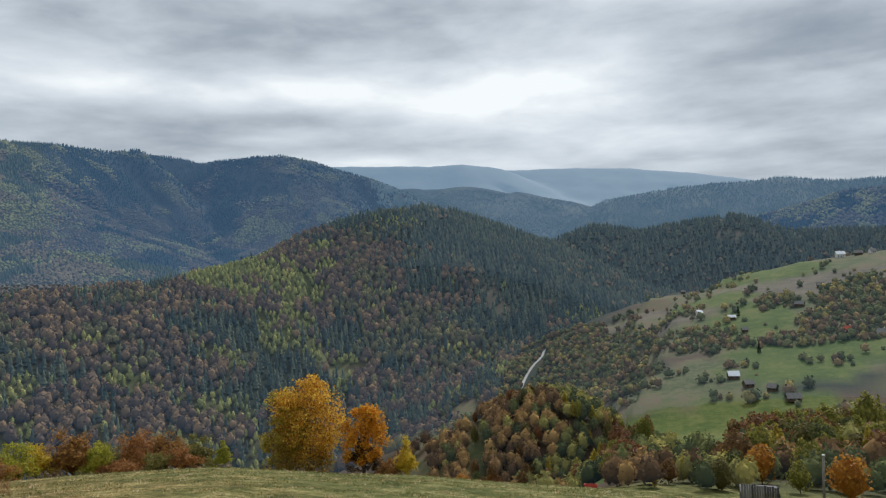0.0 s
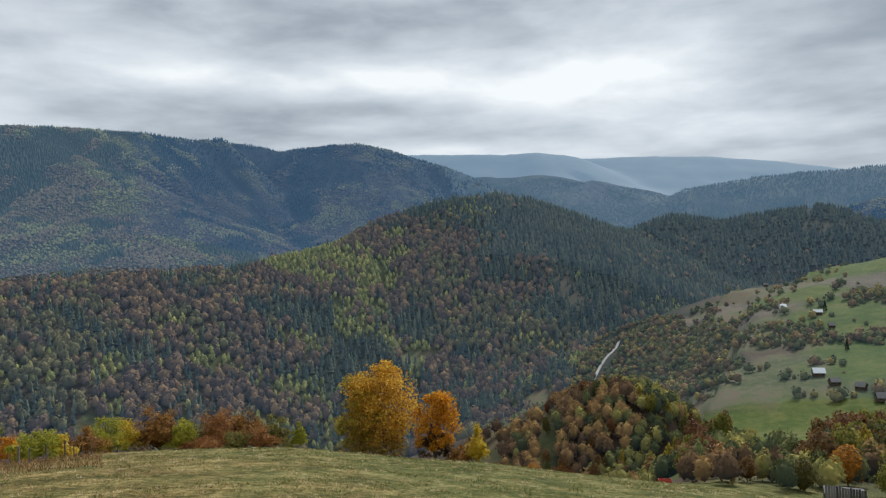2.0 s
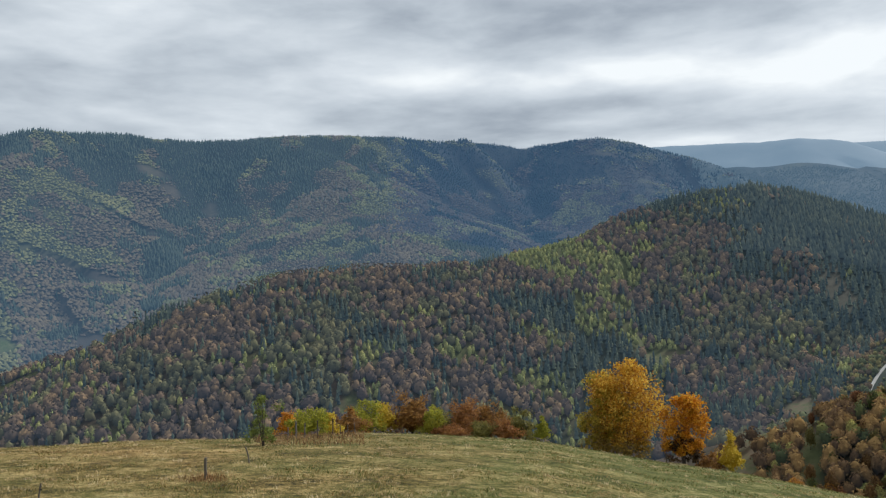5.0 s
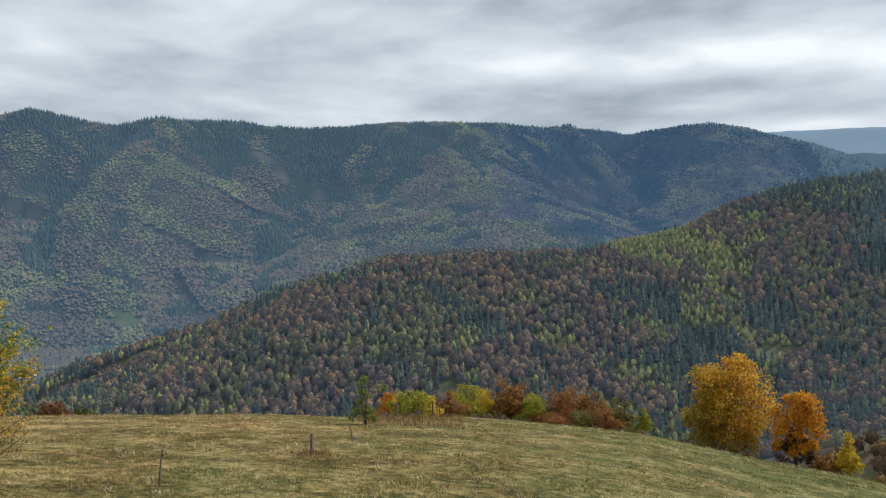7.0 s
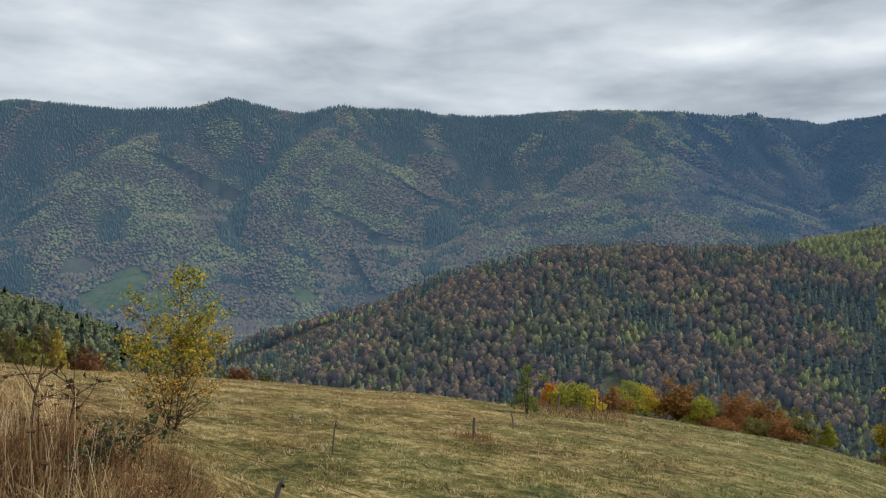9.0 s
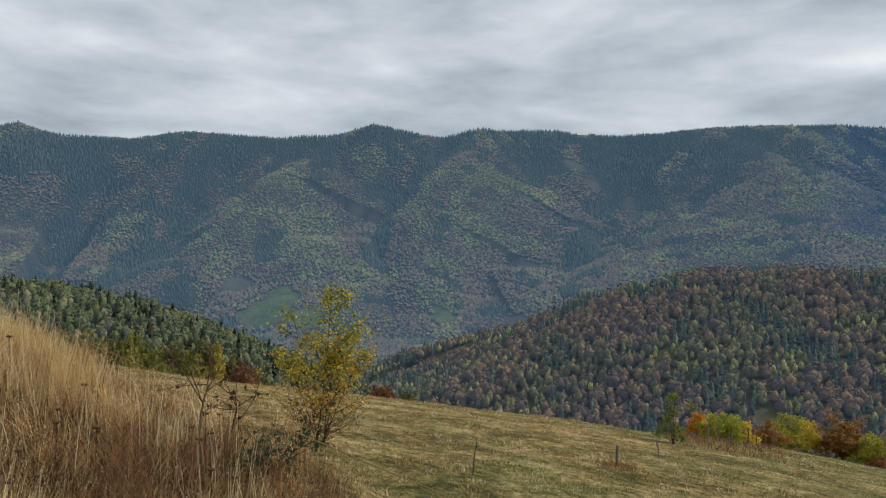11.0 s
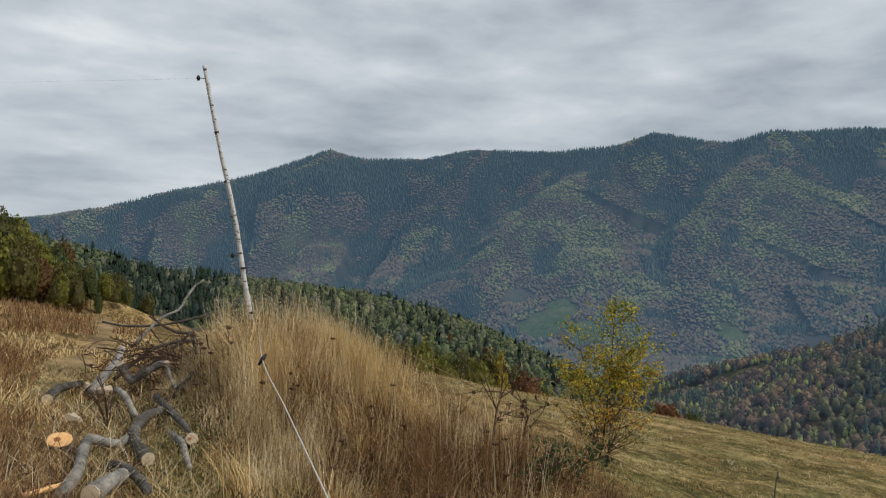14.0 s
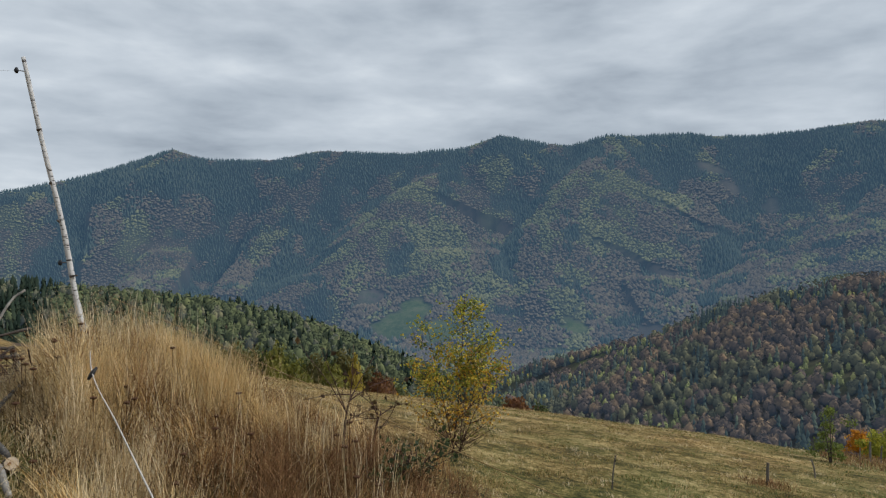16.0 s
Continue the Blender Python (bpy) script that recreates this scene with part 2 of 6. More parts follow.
# bearing, distance, height of each crest (metres), then: slope to the near side, to the far side, rounding, foot distance, foot slope, gully size, gully depth
RIDGES = {
    "far_range": ([(112, 3300, 28), (104, 3200, 115), (99.9, 3100, 150), (96, 3100, 215), (92, 3050, 260), (89, 3050, 310), (84.2, 3000, 402), (81.7, 3000, 370), (77.4, 2950, 373), (73.5, 2900, 403),
                   (67, 2850, 393), (62.6, 2800, 408), (60.2, 2750, 443), (57.6, 2750, 420), (55, 2800, 413), (52, 2800, 443), (46, 2900, 448), (42, 2950, 438), (35, 3000, 476), (28.7, 3150, 493),
                   (24, 3400, 503), (22, 3450, 520)], 0.55, 0.4, 40, 1100, 0.13, 360, 190),
    "far_spur": ([(35, 3000, 468), (30, 2700, 300), (24, 2450, 120), (17, 2300, 0), (9, 2150, -120)], 0.45, 0.45, 60, 3000, 0.3, 302, 30),
    "near_spur": ([(52, 2800, 435), (54, 2500, 280), (56, 2200, 90), (57, 1950, -60)], 0.5, 0.5, 60, 400, 0.3, 300, 25),
    "west_spur": ([(62.6, 2800, 400), (67, 2500, 230), (70, 2200, 40), (72, 2000, -80)], 0.45, 0.45, 60, 400, 0.3, 300, 25),
    "second_range": ([(22, 3900, 570), (19.9, 3900, 555), (17.8, 3850, 520), (14, 3800, 540), (12.3, 3800, 550), (10, 3850, 528), (8.6, 3900, 500), (5, 3700, 400), (1, 3400, 240), (-4, 3100, 60)], 0.5, 0.4, 40, 900, 0.2, 400, 70),
    "third_range": ([(9, 4500, 580), (6, 4500, 578), (1, 4450, 560), (-1.4, 4450, 565), (-4, 4500, 540), (-8, 4550, 400), (-12, 4500, 200)], 0.45, 0.4, 40, 900, 0.2, 400, 70),
    "skyline": ([(-4, 4850, 565), (-10, 4850, 552), (-14, 4850, 528), (-18, 4850, 480), (-24, 4850, 380), (-40, 4850, 300)], 0.4, 0.4, 40, 900, 0.2, 400, 40),
    "right_range": ([(-6, 3300, 20), (-8.2, 3400, 120), (-9.9, 3500, 190), (-12.4, 3500, 245), (-17.3, 3500, 280), (-20.7, 3500, 287), (-24.4, 3500, 296), (-27.2, 3500, 265), (-31, 3500, 260), (-42, 3400, 300)], 0.45, 0.4, 40, 900, 0.2, 400, 60),
    "right_mid": ([(-19, 2700, 65), (-21.7, 2650, 91), (-24.7, 2600, 126), (-27.5, 2550, 155), (-31, 2500, 164), (-42, 2450, 204)], 0.45, 0.4, 30, 900, 0.2, 300, 40),
    "wooded_hill": ([(62, 1120, -215), (59.8, 1100, -190), (55.6, 1070, -148), (51, 1040, -118), (47, 1010, -94), (43, 980, -62), (39, 970, -42), (35, 970, -26), (28, 1000, -25), (21.2, 1060, -20), (17, 1140, -2),
                     (13, 1230, 20), (9.4, 1330, 57), (5.8, 1400, 87), (1.7, 1450, 100), (-0.6, 1520, 94), (-3.1, 1650, 56), (-5.2, 1780, 37), (-8.2, 1900, 37), (-11.1, 1980, 71), (-14.4, 2020, 55), (-17, 2050, 70), (-21, 2080, 82), (-24, 2080, 42), (-32, 2000, 23)], 0.40, 0.5, 25, 700, 0.3, 260, 38),
    "right_slope": ([(-8.5, 870, -100), (-11.2, 900, -80), (-14.87, 940, -57), (-17.19, 940, -45), (-19.47, 940, -42), (-23.34, 940, -23), (-25.66, 940, -16), (-30.02, 940, -8), (-42, 950, 6)], 0.135, 0.45, 25, 2000, 0.1, 200, 12),
    "wood_spur": ([(3, 300, -150), (0.5, 315, -116), (-0.8, 323, -101), (-4, 350, -82), (-6.3, 371, -71), (-8.2, 378, -69), (-10, 385, -75), (-11.4, 385, -82), (-13.2, 385, -90), (-14.5, 385, -93)], 0.35, 0.4, 15, 2000, 0.1, 100, 6),
    "shelf": ([(-17.5, 374, -91), (-20, 380, -88), (-30, 400, -80), (-45, 420, -60)], 0.35, 0.03, 15, 130, 0.16, 100, 5),
    "left_forest": ([(60, 520, -105), (67, 480, -68), (71, 470, -54), (75, 460, -40), (80, 450, -29), (86, 450, -26), (91, 470, -22), (96.7, 480, -18), (103, 520, 0), (115, 560, 30)], 0.22, 0.4, 20, 2000, 0.1, 120, 8),
    "left_slope": ([(99, 190, -20), (102, 175, -13), (104.7, 165, -6), (107, 160, -2), (112, 160, 8), (125, 160, 20), (150, 170, 30)], 0.2, 0.3, 8, 2000, 0.1, 60, 2),
}
RIM_BEARING = [-180, -120, -40, -18, -4, 2.4, 8.7, 17.6, 31, 40, 52, 62, 71, 76, 90, 100, 107, 130, 180]
RIM_FALL = [0, 10, 17.6, 17.3, 16.5, 15.8, 15.3, 14.0, 13.0, 12.8, 11.9, 10.9, 9.9, 9.0, 6.5, 4.7, 3.4, 1.5, 0]
RIM_RANGE = [60, 60, 70, 66, 68, 68, 68, 72, 72, 62, 60, 60, 55, 50, 45, 45, 48, 60, 60]
VALLEY = -212.0
BANK = [(56, 6.5, -2.4), (66, 8, -1.6), (76, 10, -0.85), (83, 11, -0.3), (88, 11.5, 0.15), (93, 12, -0.1), (98, 13, -0.6), (102, 14, -1.1)]


def ridge_height(x, y, pts, near, far, rounding, foot, foot_slope, gully, depth, seed):
    px, py = zip(*(bearing_xy(b, d) for b, d, _ in pts))
    best, top, crest, along, run = np.full(x.shape, 1e9), np.full(x.shape, -1e9), np.zeros(x.shape), np.zeros(x.shape), 0.0
    side, tip = np.zeros(x.shape), np.zeros(x.shape)
    for k in range(len(pts) - 1):
        ax, ay, bx, by = px[k], py[k], px[k + 1], py[k + 1]
        long2 = (bx - ax) ** 2 + (by - ay) ** 2
        raw = ((x - ax) * (bx - ax) + (y - ay) * (by - ay)) / long2
        f = np.clip(raw, 0, 1)
        cx, cy = ax + f * (bx - ax), ay + f * (by - ay)
        d = np.hypot(x - cx, y - cy)
        height = pts[k][2] + f * (pts[k + 1][2] - pts[k][2])
        score = height - max(near, 0.75 if gully == 200 else 0) * d if gully in (200, 260, 302, 400) else -d
        nearer = score > top
        top = np.where(nearer, score, top)
        best = np.where(nearer, d, best)
        crest = np.where(nearer, height, crest)
        along = np.where(nearer, run + f * math.sqrt(long2), along)
        side = np.where(nearer, np.hypot(x, y) < np.hypot(cx, cy), side)
        past = (-raw if k == 0 else 0 * raw) if k < len(pts) - 2 else raw - 1
        tip = np.where(nearer, np.maximum(past, 0) * math.sqrt(long2), tip)
        run += math.sqrt(long2)
    slope = np.where(side > 0, near, far)
    d = np.sqrt(best**2 + rounding**2) - rounding
    fall = slope * np.minimum(d, foot) + foot_slope * np.maximum(d - foot, 0) + (0.12 if gully == 200 else np.maximum(0.8 - slope, 0)) * tip
    cut = np.abs(grain(along + 0.25 * d, d * 0.35, gully, seed) - 0.5) * 2
    cut = (1 - cut) * 0.7 + 0.3 * grain(along, d, gully / 3, seed + 5)
    deep = depth * np.clip(d / 350, 0, 1) * np.clip(1.6 - d / 900, 0.15, 1)
    return crest - fall - deep * cut


def meadow_height(x, y):
    r = np.hypot(x, y) + 1e-6
    bearing = np.degrees(np.arctan2(-x, y))
    fall = np.tan(np.radians(np.interp(bearing, RIM_BEARING, RIM_FALL)))
    rim = np.interp(bearing, RIM_BEARING, RIM_RANGE)
    stand = np.interp(bearing, [-180, -100, -60, 66, 80, 90, 100, 130, 180], [1.7, 2.4, 4.0, 4.0, 3.0, 2.4, 2.3, 1.9, 1.7])
    # the viewpoint stands on a low rise; the meadow is bent per bearing so its rim fits the camera's view
    z = -(stand - 1.6) * (1 - np.exp(-((r / 4.5) ** 2))) - (fall - 2 * stand / rim) * np.minimum(r, 1.2 * rim) - stand * (np.minimum(r, 1.2 * rim) / rim) ** 2
    steep = np.interp(bearing, [-180, -60, -30, -14, -7, 0, 60, 85, 100, 180], [0, 0.1, 0.19, 0.22, 0.36, 0.5, 0.5, 0.4, 0.08, 0])
    z -= steep * np.maximum(r - 1.2 * rim, 0)
    # the grassy bank beside the track
    bank = ridge_height(x, y, BANK, 0.42, 0.5, 1.0, 50, 0.5, 3.0, 0.0, 5)
    return np.where(r < 30, 0.5 * (z + bank + np.sqrt((z - bank) ** 2 + 0.06)), z)


def land_height(x, y):
    x, y = np.asarray(x, float), np.asarray(y, float)
    r = np.hypot(x, y)
    z = np.full(x.shape, VALLEY) + 20 * rough_ground(x, y, 400, 3)
    for n, (pts, *shape) in enumerate(RIDGES.values()):
        rise = ridge_height(x, y, pts, *shape, seed=11 * n + 2)
        if shape[-2] == 200:
            # the folds of the pasture slope are soft
            near_by = [ridge_height(x + 45 * math.cos(a), y + 45 * math.sin(a), pts, *shape, seed=11 * n + 2) for a in (0.3, 1.35, 2.4, 3.44, 4.5, 5.53)]
            rise = np.where(r < 880, (rise + sum(near_by)) / 7, rise)
        z = np.maximum(z, rise)
    z += np.clip(r / 900, 0, 1) * 9 * (rough_ground(x, y, 90, 9) - 0.5)
    meadow = meadow_height(x, y)
    z = np.where(r < 130, meadow, np.maximum(z, meadow))
    return z + np.clip(r / 40, 0.0, 1) * 0.22 * (rough_ground(x, y, 9, 21) - 0.5) + 0.05 * (rough_ground(x, y, 1.3, 31) - 0.5)


def numpy_mesh(name, verts, faces, mat, smooth=False, tone=None):
    """A mesh from arrays of vertices (n, 3) and of triangles or quads (m, 3 or 4)."""
    me = bpy.data.meshes.new(name)
    verts, faces = np.asarray(verts, np.float32), np.asarray(faces, np.int32)
    k = faces.shape[1]
    me.vertices.add(len(verts))
    me.vertices.foreach_set("co", verts.ravel())
    me.loops.add(faces.size)
    me.loops.foreach_set("vertex_index", faces.ravel())
    me.polygons.add(len(faces))
    me.polygons.foreach_set("loop_start", np.arange(0, faces.size, k, dtype=np.int32))
    me.polygons.foreach_set("loop_total", np.full(len(faces), k, np.int32))
    me.polygons.foreach_set("use_smooth", np.full(len(faces), smooth))
    if tone is not None:
        me.attributes.new("tone", "FLOAT", "POINT").data.foreach_set("value", np.asarray(tone, np.float32))
    me.update(calc_edges=True)
    me.materials.append(mat)
    return me


def build_land():
    bearings = np.r_[np.arange(-42, 116, 0.5), np.arange(116, 318, 3.0)]
    ranges = np.r_[0.0, np.geomspace(0.6, 560, 150), np.r_[np.arange(575, 1900, 18), np.arange(1900, 4960, 29)]]
    B, R = np.meshgrid(bearings, ranges, indexing="ij")
    x, y = bearing_xy(B, R)
    z = land_height(x, y)
    nb, nr = B.shape
    i = np.arange(nb)[:, None] * nr + np.arange(nr - 1)[None]
    j = ((np.arange(nb) + 1) % nb)[:, None] * nr + np.arange(nr - 1)[None]
    quads = np.stack([i, i + 1, j + 1, j], -1).reshape(-1, 4)
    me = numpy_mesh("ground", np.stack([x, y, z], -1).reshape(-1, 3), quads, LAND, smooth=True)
    for far_mat in (FAR_LAND, REMOTE, SKYLINE, VALLEY_LAND, SIDE_LAND, HAZE_LAND):
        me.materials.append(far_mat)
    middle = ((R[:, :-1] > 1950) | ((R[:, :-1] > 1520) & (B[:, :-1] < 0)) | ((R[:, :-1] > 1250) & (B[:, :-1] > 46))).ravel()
    # farther faces take land materials with more haze in their emission
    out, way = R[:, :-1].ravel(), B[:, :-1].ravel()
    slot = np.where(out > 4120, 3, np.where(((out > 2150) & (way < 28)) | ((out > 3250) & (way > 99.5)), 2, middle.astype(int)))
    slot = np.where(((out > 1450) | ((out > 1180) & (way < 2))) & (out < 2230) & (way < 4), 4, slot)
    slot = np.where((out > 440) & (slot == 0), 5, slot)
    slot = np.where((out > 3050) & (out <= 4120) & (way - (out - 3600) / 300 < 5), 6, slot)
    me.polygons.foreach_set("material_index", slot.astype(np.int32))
    for name, values in cover(x.ravel(), y.ravel()).items():
        me.attributes.new(name, "FLOAT", "POINT").data.foreach_set("value", values.astype(np.float32))
    return tagged(new("ground", me), "grassy mountain meadow falling to wooded valleys", "ground", kind="structure")


def blob(x, y, bearing, distance, across, deep, seed=0, soft=5):
    """1 inside a field of that size in plan, with an uneven edge, 0 outside."""
    cx, cy = bearing_xy(bearing, distance)
    b = math.radians(bearing)
    u = (x - cx) * math.cos(b) + (y - cy) * math.sin(b)
    v = -(x - cx) * math.sin(b) + (y - cy) * math.cos(b)
    d = np.hypot(u / across, v / deep) + 0.5 * (grain(x, y, 0.5 * min(across, deep) + 4, seed) - 0.5)
    return np.clip((1.1 - d) * soft, 0, 1)


# clearings: bearing, distance, half width, half depth
GREEN_FIELDS = [(67.9, 1790, 60, 60), (66.6, 1850, 40, 70), (65, 1730, 40, 40), (54.6, 1800, 34, 30), (55.6, 1680, 50, 20), (-16, 405, 36, 45), (-18.5, 400, 34, 48), (-22.3, 432, 50, 20), (-16, 300, 30, 70), (-18, 290, 36, 60), (-17, 170, 30, 50),
                (-21.8, 655, 36, 70), (-23.5, 880, 60, 40), (-27, 550, 70, 40), (-21.5, 620, 34, 30), (-24.5, 500, 45, 18), (-19, 760, 40, 40)]
PASTURES = [(-17, 480, 60, 40), (-15, 820, 80, 90), (-20, 800, 110, 110), (-25, 800, 120, 140), (-30, 820, 120, 130), (-29, 560, 110, 50), (-23, 640, 90, 80), (-21, 520, 80, 40), (7.9, 912, 24, 17), (-17.5, 640, 70, 60),
            (60, 1350, 60, 40), (70, 1950, 40, 50), (1.6, 355, 26, 60), (0, 560, 22, 40), (-0.9, 725, 15, 26), (31, 700, 14, 25)]
BARE = [(-20.8, 1950, 45, 30), (-24.5, 770, 80, 45), (-28, 780, 70, 60), (-17, 720, 40, 20), (-13.5, 830, 45, 30)]


# stands of trees on the ranges: bearing, distance, half width, half depth
FAR_GOLD = [(47.5, 2484, 140, 75), (51.2, 2198, 110, 40), (45.1, 2487, 95, 60), (49.8, 2740, 120, 40), (61, 2563, 105, 45), (64.9, 2214, 80, 130), (59.2, 2349, 110, 110), (57.1, 2640, 45, 60), (37.2, 2472, 25, 70),
            (29.7, 2348, 45, 50), (28.7, 2996, 50, 40), (25, 3172, 80, 25), (29.6, 2356, 60, 45), (22.6, 2310, 100, 45), (15, 3013, 110, 60), (17.9, 3456, 90, 30), (9.1, 3667, 90, 25), (4.2, 3526, 60, 50), (78, 2500, 60, 120), (86, 2650, 70, 100)]
FAR_DARK = [(69.3, 2823, 150, 90), (59.4, 2690, 130, 60), (53.9, 2678, 75, 120), (44.3, 2243, 90, 70), (41.7, 2781, 140, 100), (55.4, 2196, 50, 110), (67.8, 2193, 60, 90), (39.6, 2568, 60, 130), (35.6, 2808, 190, 110),
            (30, 2251, 95, 45), (44.6, 2280, 60, 90), (21.1, 3313, 180, 70), (14.6, 3569, 130, 90), (76.5, 2330, 60, 160), (73, 2750, 150, 80), (82, 2850, 200, 90), (90, 2900, 150, 90)]
FAR_BROWN = [(66.1, 2369, 80, 90), (57, 2036, 90, 60), (49.2, 2560, 110, 35), (46.1, 2107, 190, 100), (51.1, 2005, 110, 90), (33.8, 2449, 115, 140), (31.8, 2582, 50, 110), (23.7, 2886, 300, 250), (12.8, 3223, 120, 130), (80, 2400, 150, 90)]
CLEAR_CUT = [(44.9, 2698, 60, 22), (43.6, 2640, 34, 20), (41, 2560, 26, 50), (11.8, 3607, 70, 16), (-3.2, 1140, 16, 50), (-4.1, 1085, 12, 30)]
HILL_GOLD = [(13.2, 1130, 95, 120), (12, 1060, 60, 80), (17.0, 1095, 60, 50), (9.5, 1210, 40, 70), (12.6, 947, 40, 42), (3.1, 1400, 30, 40), (9, 930, 60, 30), (22, 820, 40, 30)]
HILL_DARK = [(4.9, 1381, 130, 60), (7.9, 1153, 34, 95), (24.9, 980, 46, 36), (16.3, 950, 28, 46), (2.2, 1191, 60, 90), (-2, 1330, 70, 170), (8, 1010, 40, 40), (29, 820, 40, 25), (45, 960, 60, 40), (-6, 1600, 150, 160)]
HILL_BROWN = [(0.5, 1080, 60, 60), (-2.5, 1000, 60, 60), (5.6, 1190, 46, 66), (28.6, 901, 70, 46), (21, 900, 46, 40), (0, 1000, 60, 60), (40, 880, 110, 60)]


def stands(x, y):
    """How far spruce, then yellowing trees, have the upper hand at a place: above about 0.54 they do."""
    r, bearing, z = np.hypot(x, y), np.degrees(np.arctan2(-x, y)), land_height(x, y)
    far = (r > 2170) | ((r > 1250) & (bearing > 46)) | ((r > 1850) & (bearing > 0))
    u, v = bearing * 46 + 0.35 * z, z * 0.55
    # spruce keeps to gullies and tops, yellowing trees to spur crests; their contrast also paints relief shading
    a = 150 / np.maximum(r, 300)
    swell = z - 0.5 * sum(land_height(x * np.cos(k) - y * np.sin(k), x * np.sin(k) + y * np.cos(k)) for k in (a, -a))
    swell = np.clip(swell / 30, -1, 1)
    dark = 0.55 * rough_ground(u, v, 105, 80) + 0.45 * grain(x, y, 48, 84) + 0.15 * np.clip((z - 190) / 230, -0.35, 1) - 0.15 * swell
    gold = 0.55 * rough_ground(u - 0.6 * z, v, 95, 90) + 0.45 * grain(x, y, 52, 94) + 0.15 * swell - 0.02
    near_dark = 0.6 * rough_ground(x, y, 150, 60) + 0.4 * grain(x, y, 35, 64) + 0.12 * np.clip((4 - bearing) / 8, 0, 1) + 0.16 * np.clip((r - 1450) / 200, 0, 1)
    near_gold = 0.5 * rough_ground(x, y, 110, 66) + 0.45 * grain(x, y, 30, 68)
    west = np.clip((bearing - 63) / 14, 0, 1)
    dark, gold = dark + 0.05 * west, gold - 0.07 * west
    dark, gold = np.where(far, dark, near_dark), np.where(far, gold, near_gold)
    for spots, more_dark, more_gold in ((FAR_GOLD, -0.14, 0.21), (FAR_DARK, 0.20, -0.12), (FAR_BROWN, -0.14, -0.12), (HILL_GOLD, -0.2, 0.26), (HILL_DARK, 0.2, -0.1), (HILL_BROWN, -0.13, -0.1)):
        most = np.zeros(x.shape)
        for n, spot_at in enumerate(spots):
            np.maximum(most, blob(x, y, *spot_at, seed=20 + n, soft=1.6), out=most)
        dark, gold = dark + more_dark * most, gold + more_gold * most
    return dark, gold


# the valley road, the track and the village: bearing and distance
ROAD_LINE = [(-7.3, 868), (-7.06, 858), (-6.73, 836), (-6.31, 819), (-5.88, 800), (-5.55, 779), (-5.28, 755), (-5.08, 739), (-4.6, 726), (-3.81, 710), (-2.94, 703), (-1.86, 694), (-0.6, 690)]
TRACK_LINE = [(104.2, 11.5), (103.2, 14.4), (100.6, 20.2), (99.8, 31.4), (100.4, 45.0), (104.0, 60.0)]
VILLAGE = [(-1.9, 699, "tin", "pale-roofed valley cottage by the road"), (-2.4, 703, "grey", "grey-roofed valley cottage by the road"), (-2.9, 708, "tin", "white-roofed cottage by the road"),
           (60.2, 1330, "tin", "pale-roofed cottage in the far valley"), (60.6, 1345, "grey", "grey-roofed cottage in the far valley"), (59.4, 1300, "tin", "small far valley house")]


def road_range(bearing):
    return np.interp(bearing, [q[0] for q in ROAD_LINE], [q[1] for q in ROAD_LINE])


def track_at(x, y):
    """1 on the dirt track's wheel ruts, 0 off it."""
    best = np.full(np.shape(x), 1e9)
    p = [bearing_xy(b, d) for b, d in TRACK_LINE]
    for (ax, ay), (bx, by) in zip(p, p[1:]):
        f = np.clip(((x - ax) * (bx - ax) + (y - ay) * (by - ay)) / ((bx - ax) ** 2 + (by - ay) ** 2), 0, 1)
        best = np.minimum(best, np.hypot(x - ax - f * (bx - ax), y - ay - f * (by - ay)))
    return np.clip((0.40 - best + 0.5 * (grain(x, y, 1.2, 301) - 0.5)) * 2.0, 0, 1)


def cover(x, y):
    r, bearing = np.hypot(x, y), np.degrees(np.arctan2(-x, y))
    green, pasture, bare = (np.zeros(x.shape) for _ in range(3))
    for spots, layer in ((GREEN_FIELDS, green), (PASTURES, pasture), (BARE + CLEAR_CUT, bare)):
        for n, spot in enumerate(spots):
            np.maximum(layer, blob(x, y, *spot, seed=40 + n) * (0.55 if spot in CLEAR_CUT or spot[1] > 1900 else 1.0), out=layer)
    rim = np.interp(bearing, RIM_BEARING, RIM_RANGE)
    meadow = np.clip((np.where(bearing > 94, 156, 1.5 * rim) - r) / 10, 0, 1)
    dry = -0.08 + 1.35 * (-0.95 * x - 0.1 * y) / (r + 6) + 0.9 * (rough_ground(x, y, 7, 213) - 0.5) + 0.5 * (grain(x, y, 1.6, 215) - 0.5)
    dark, gold = stands(x, y)
    spruce = np.clip((dark - 0.50) * 10, 0, 1)
    return {"meadow": meadow, "spruce": spruce, "larch": np.clip((gold - 0.52) * 10, 0, 1) * (1 - spruce), "green": green, "pasture": pasture, "bare": bare, "dry": np.clip(dry, 0, 1), "track": track_at(x, y)}


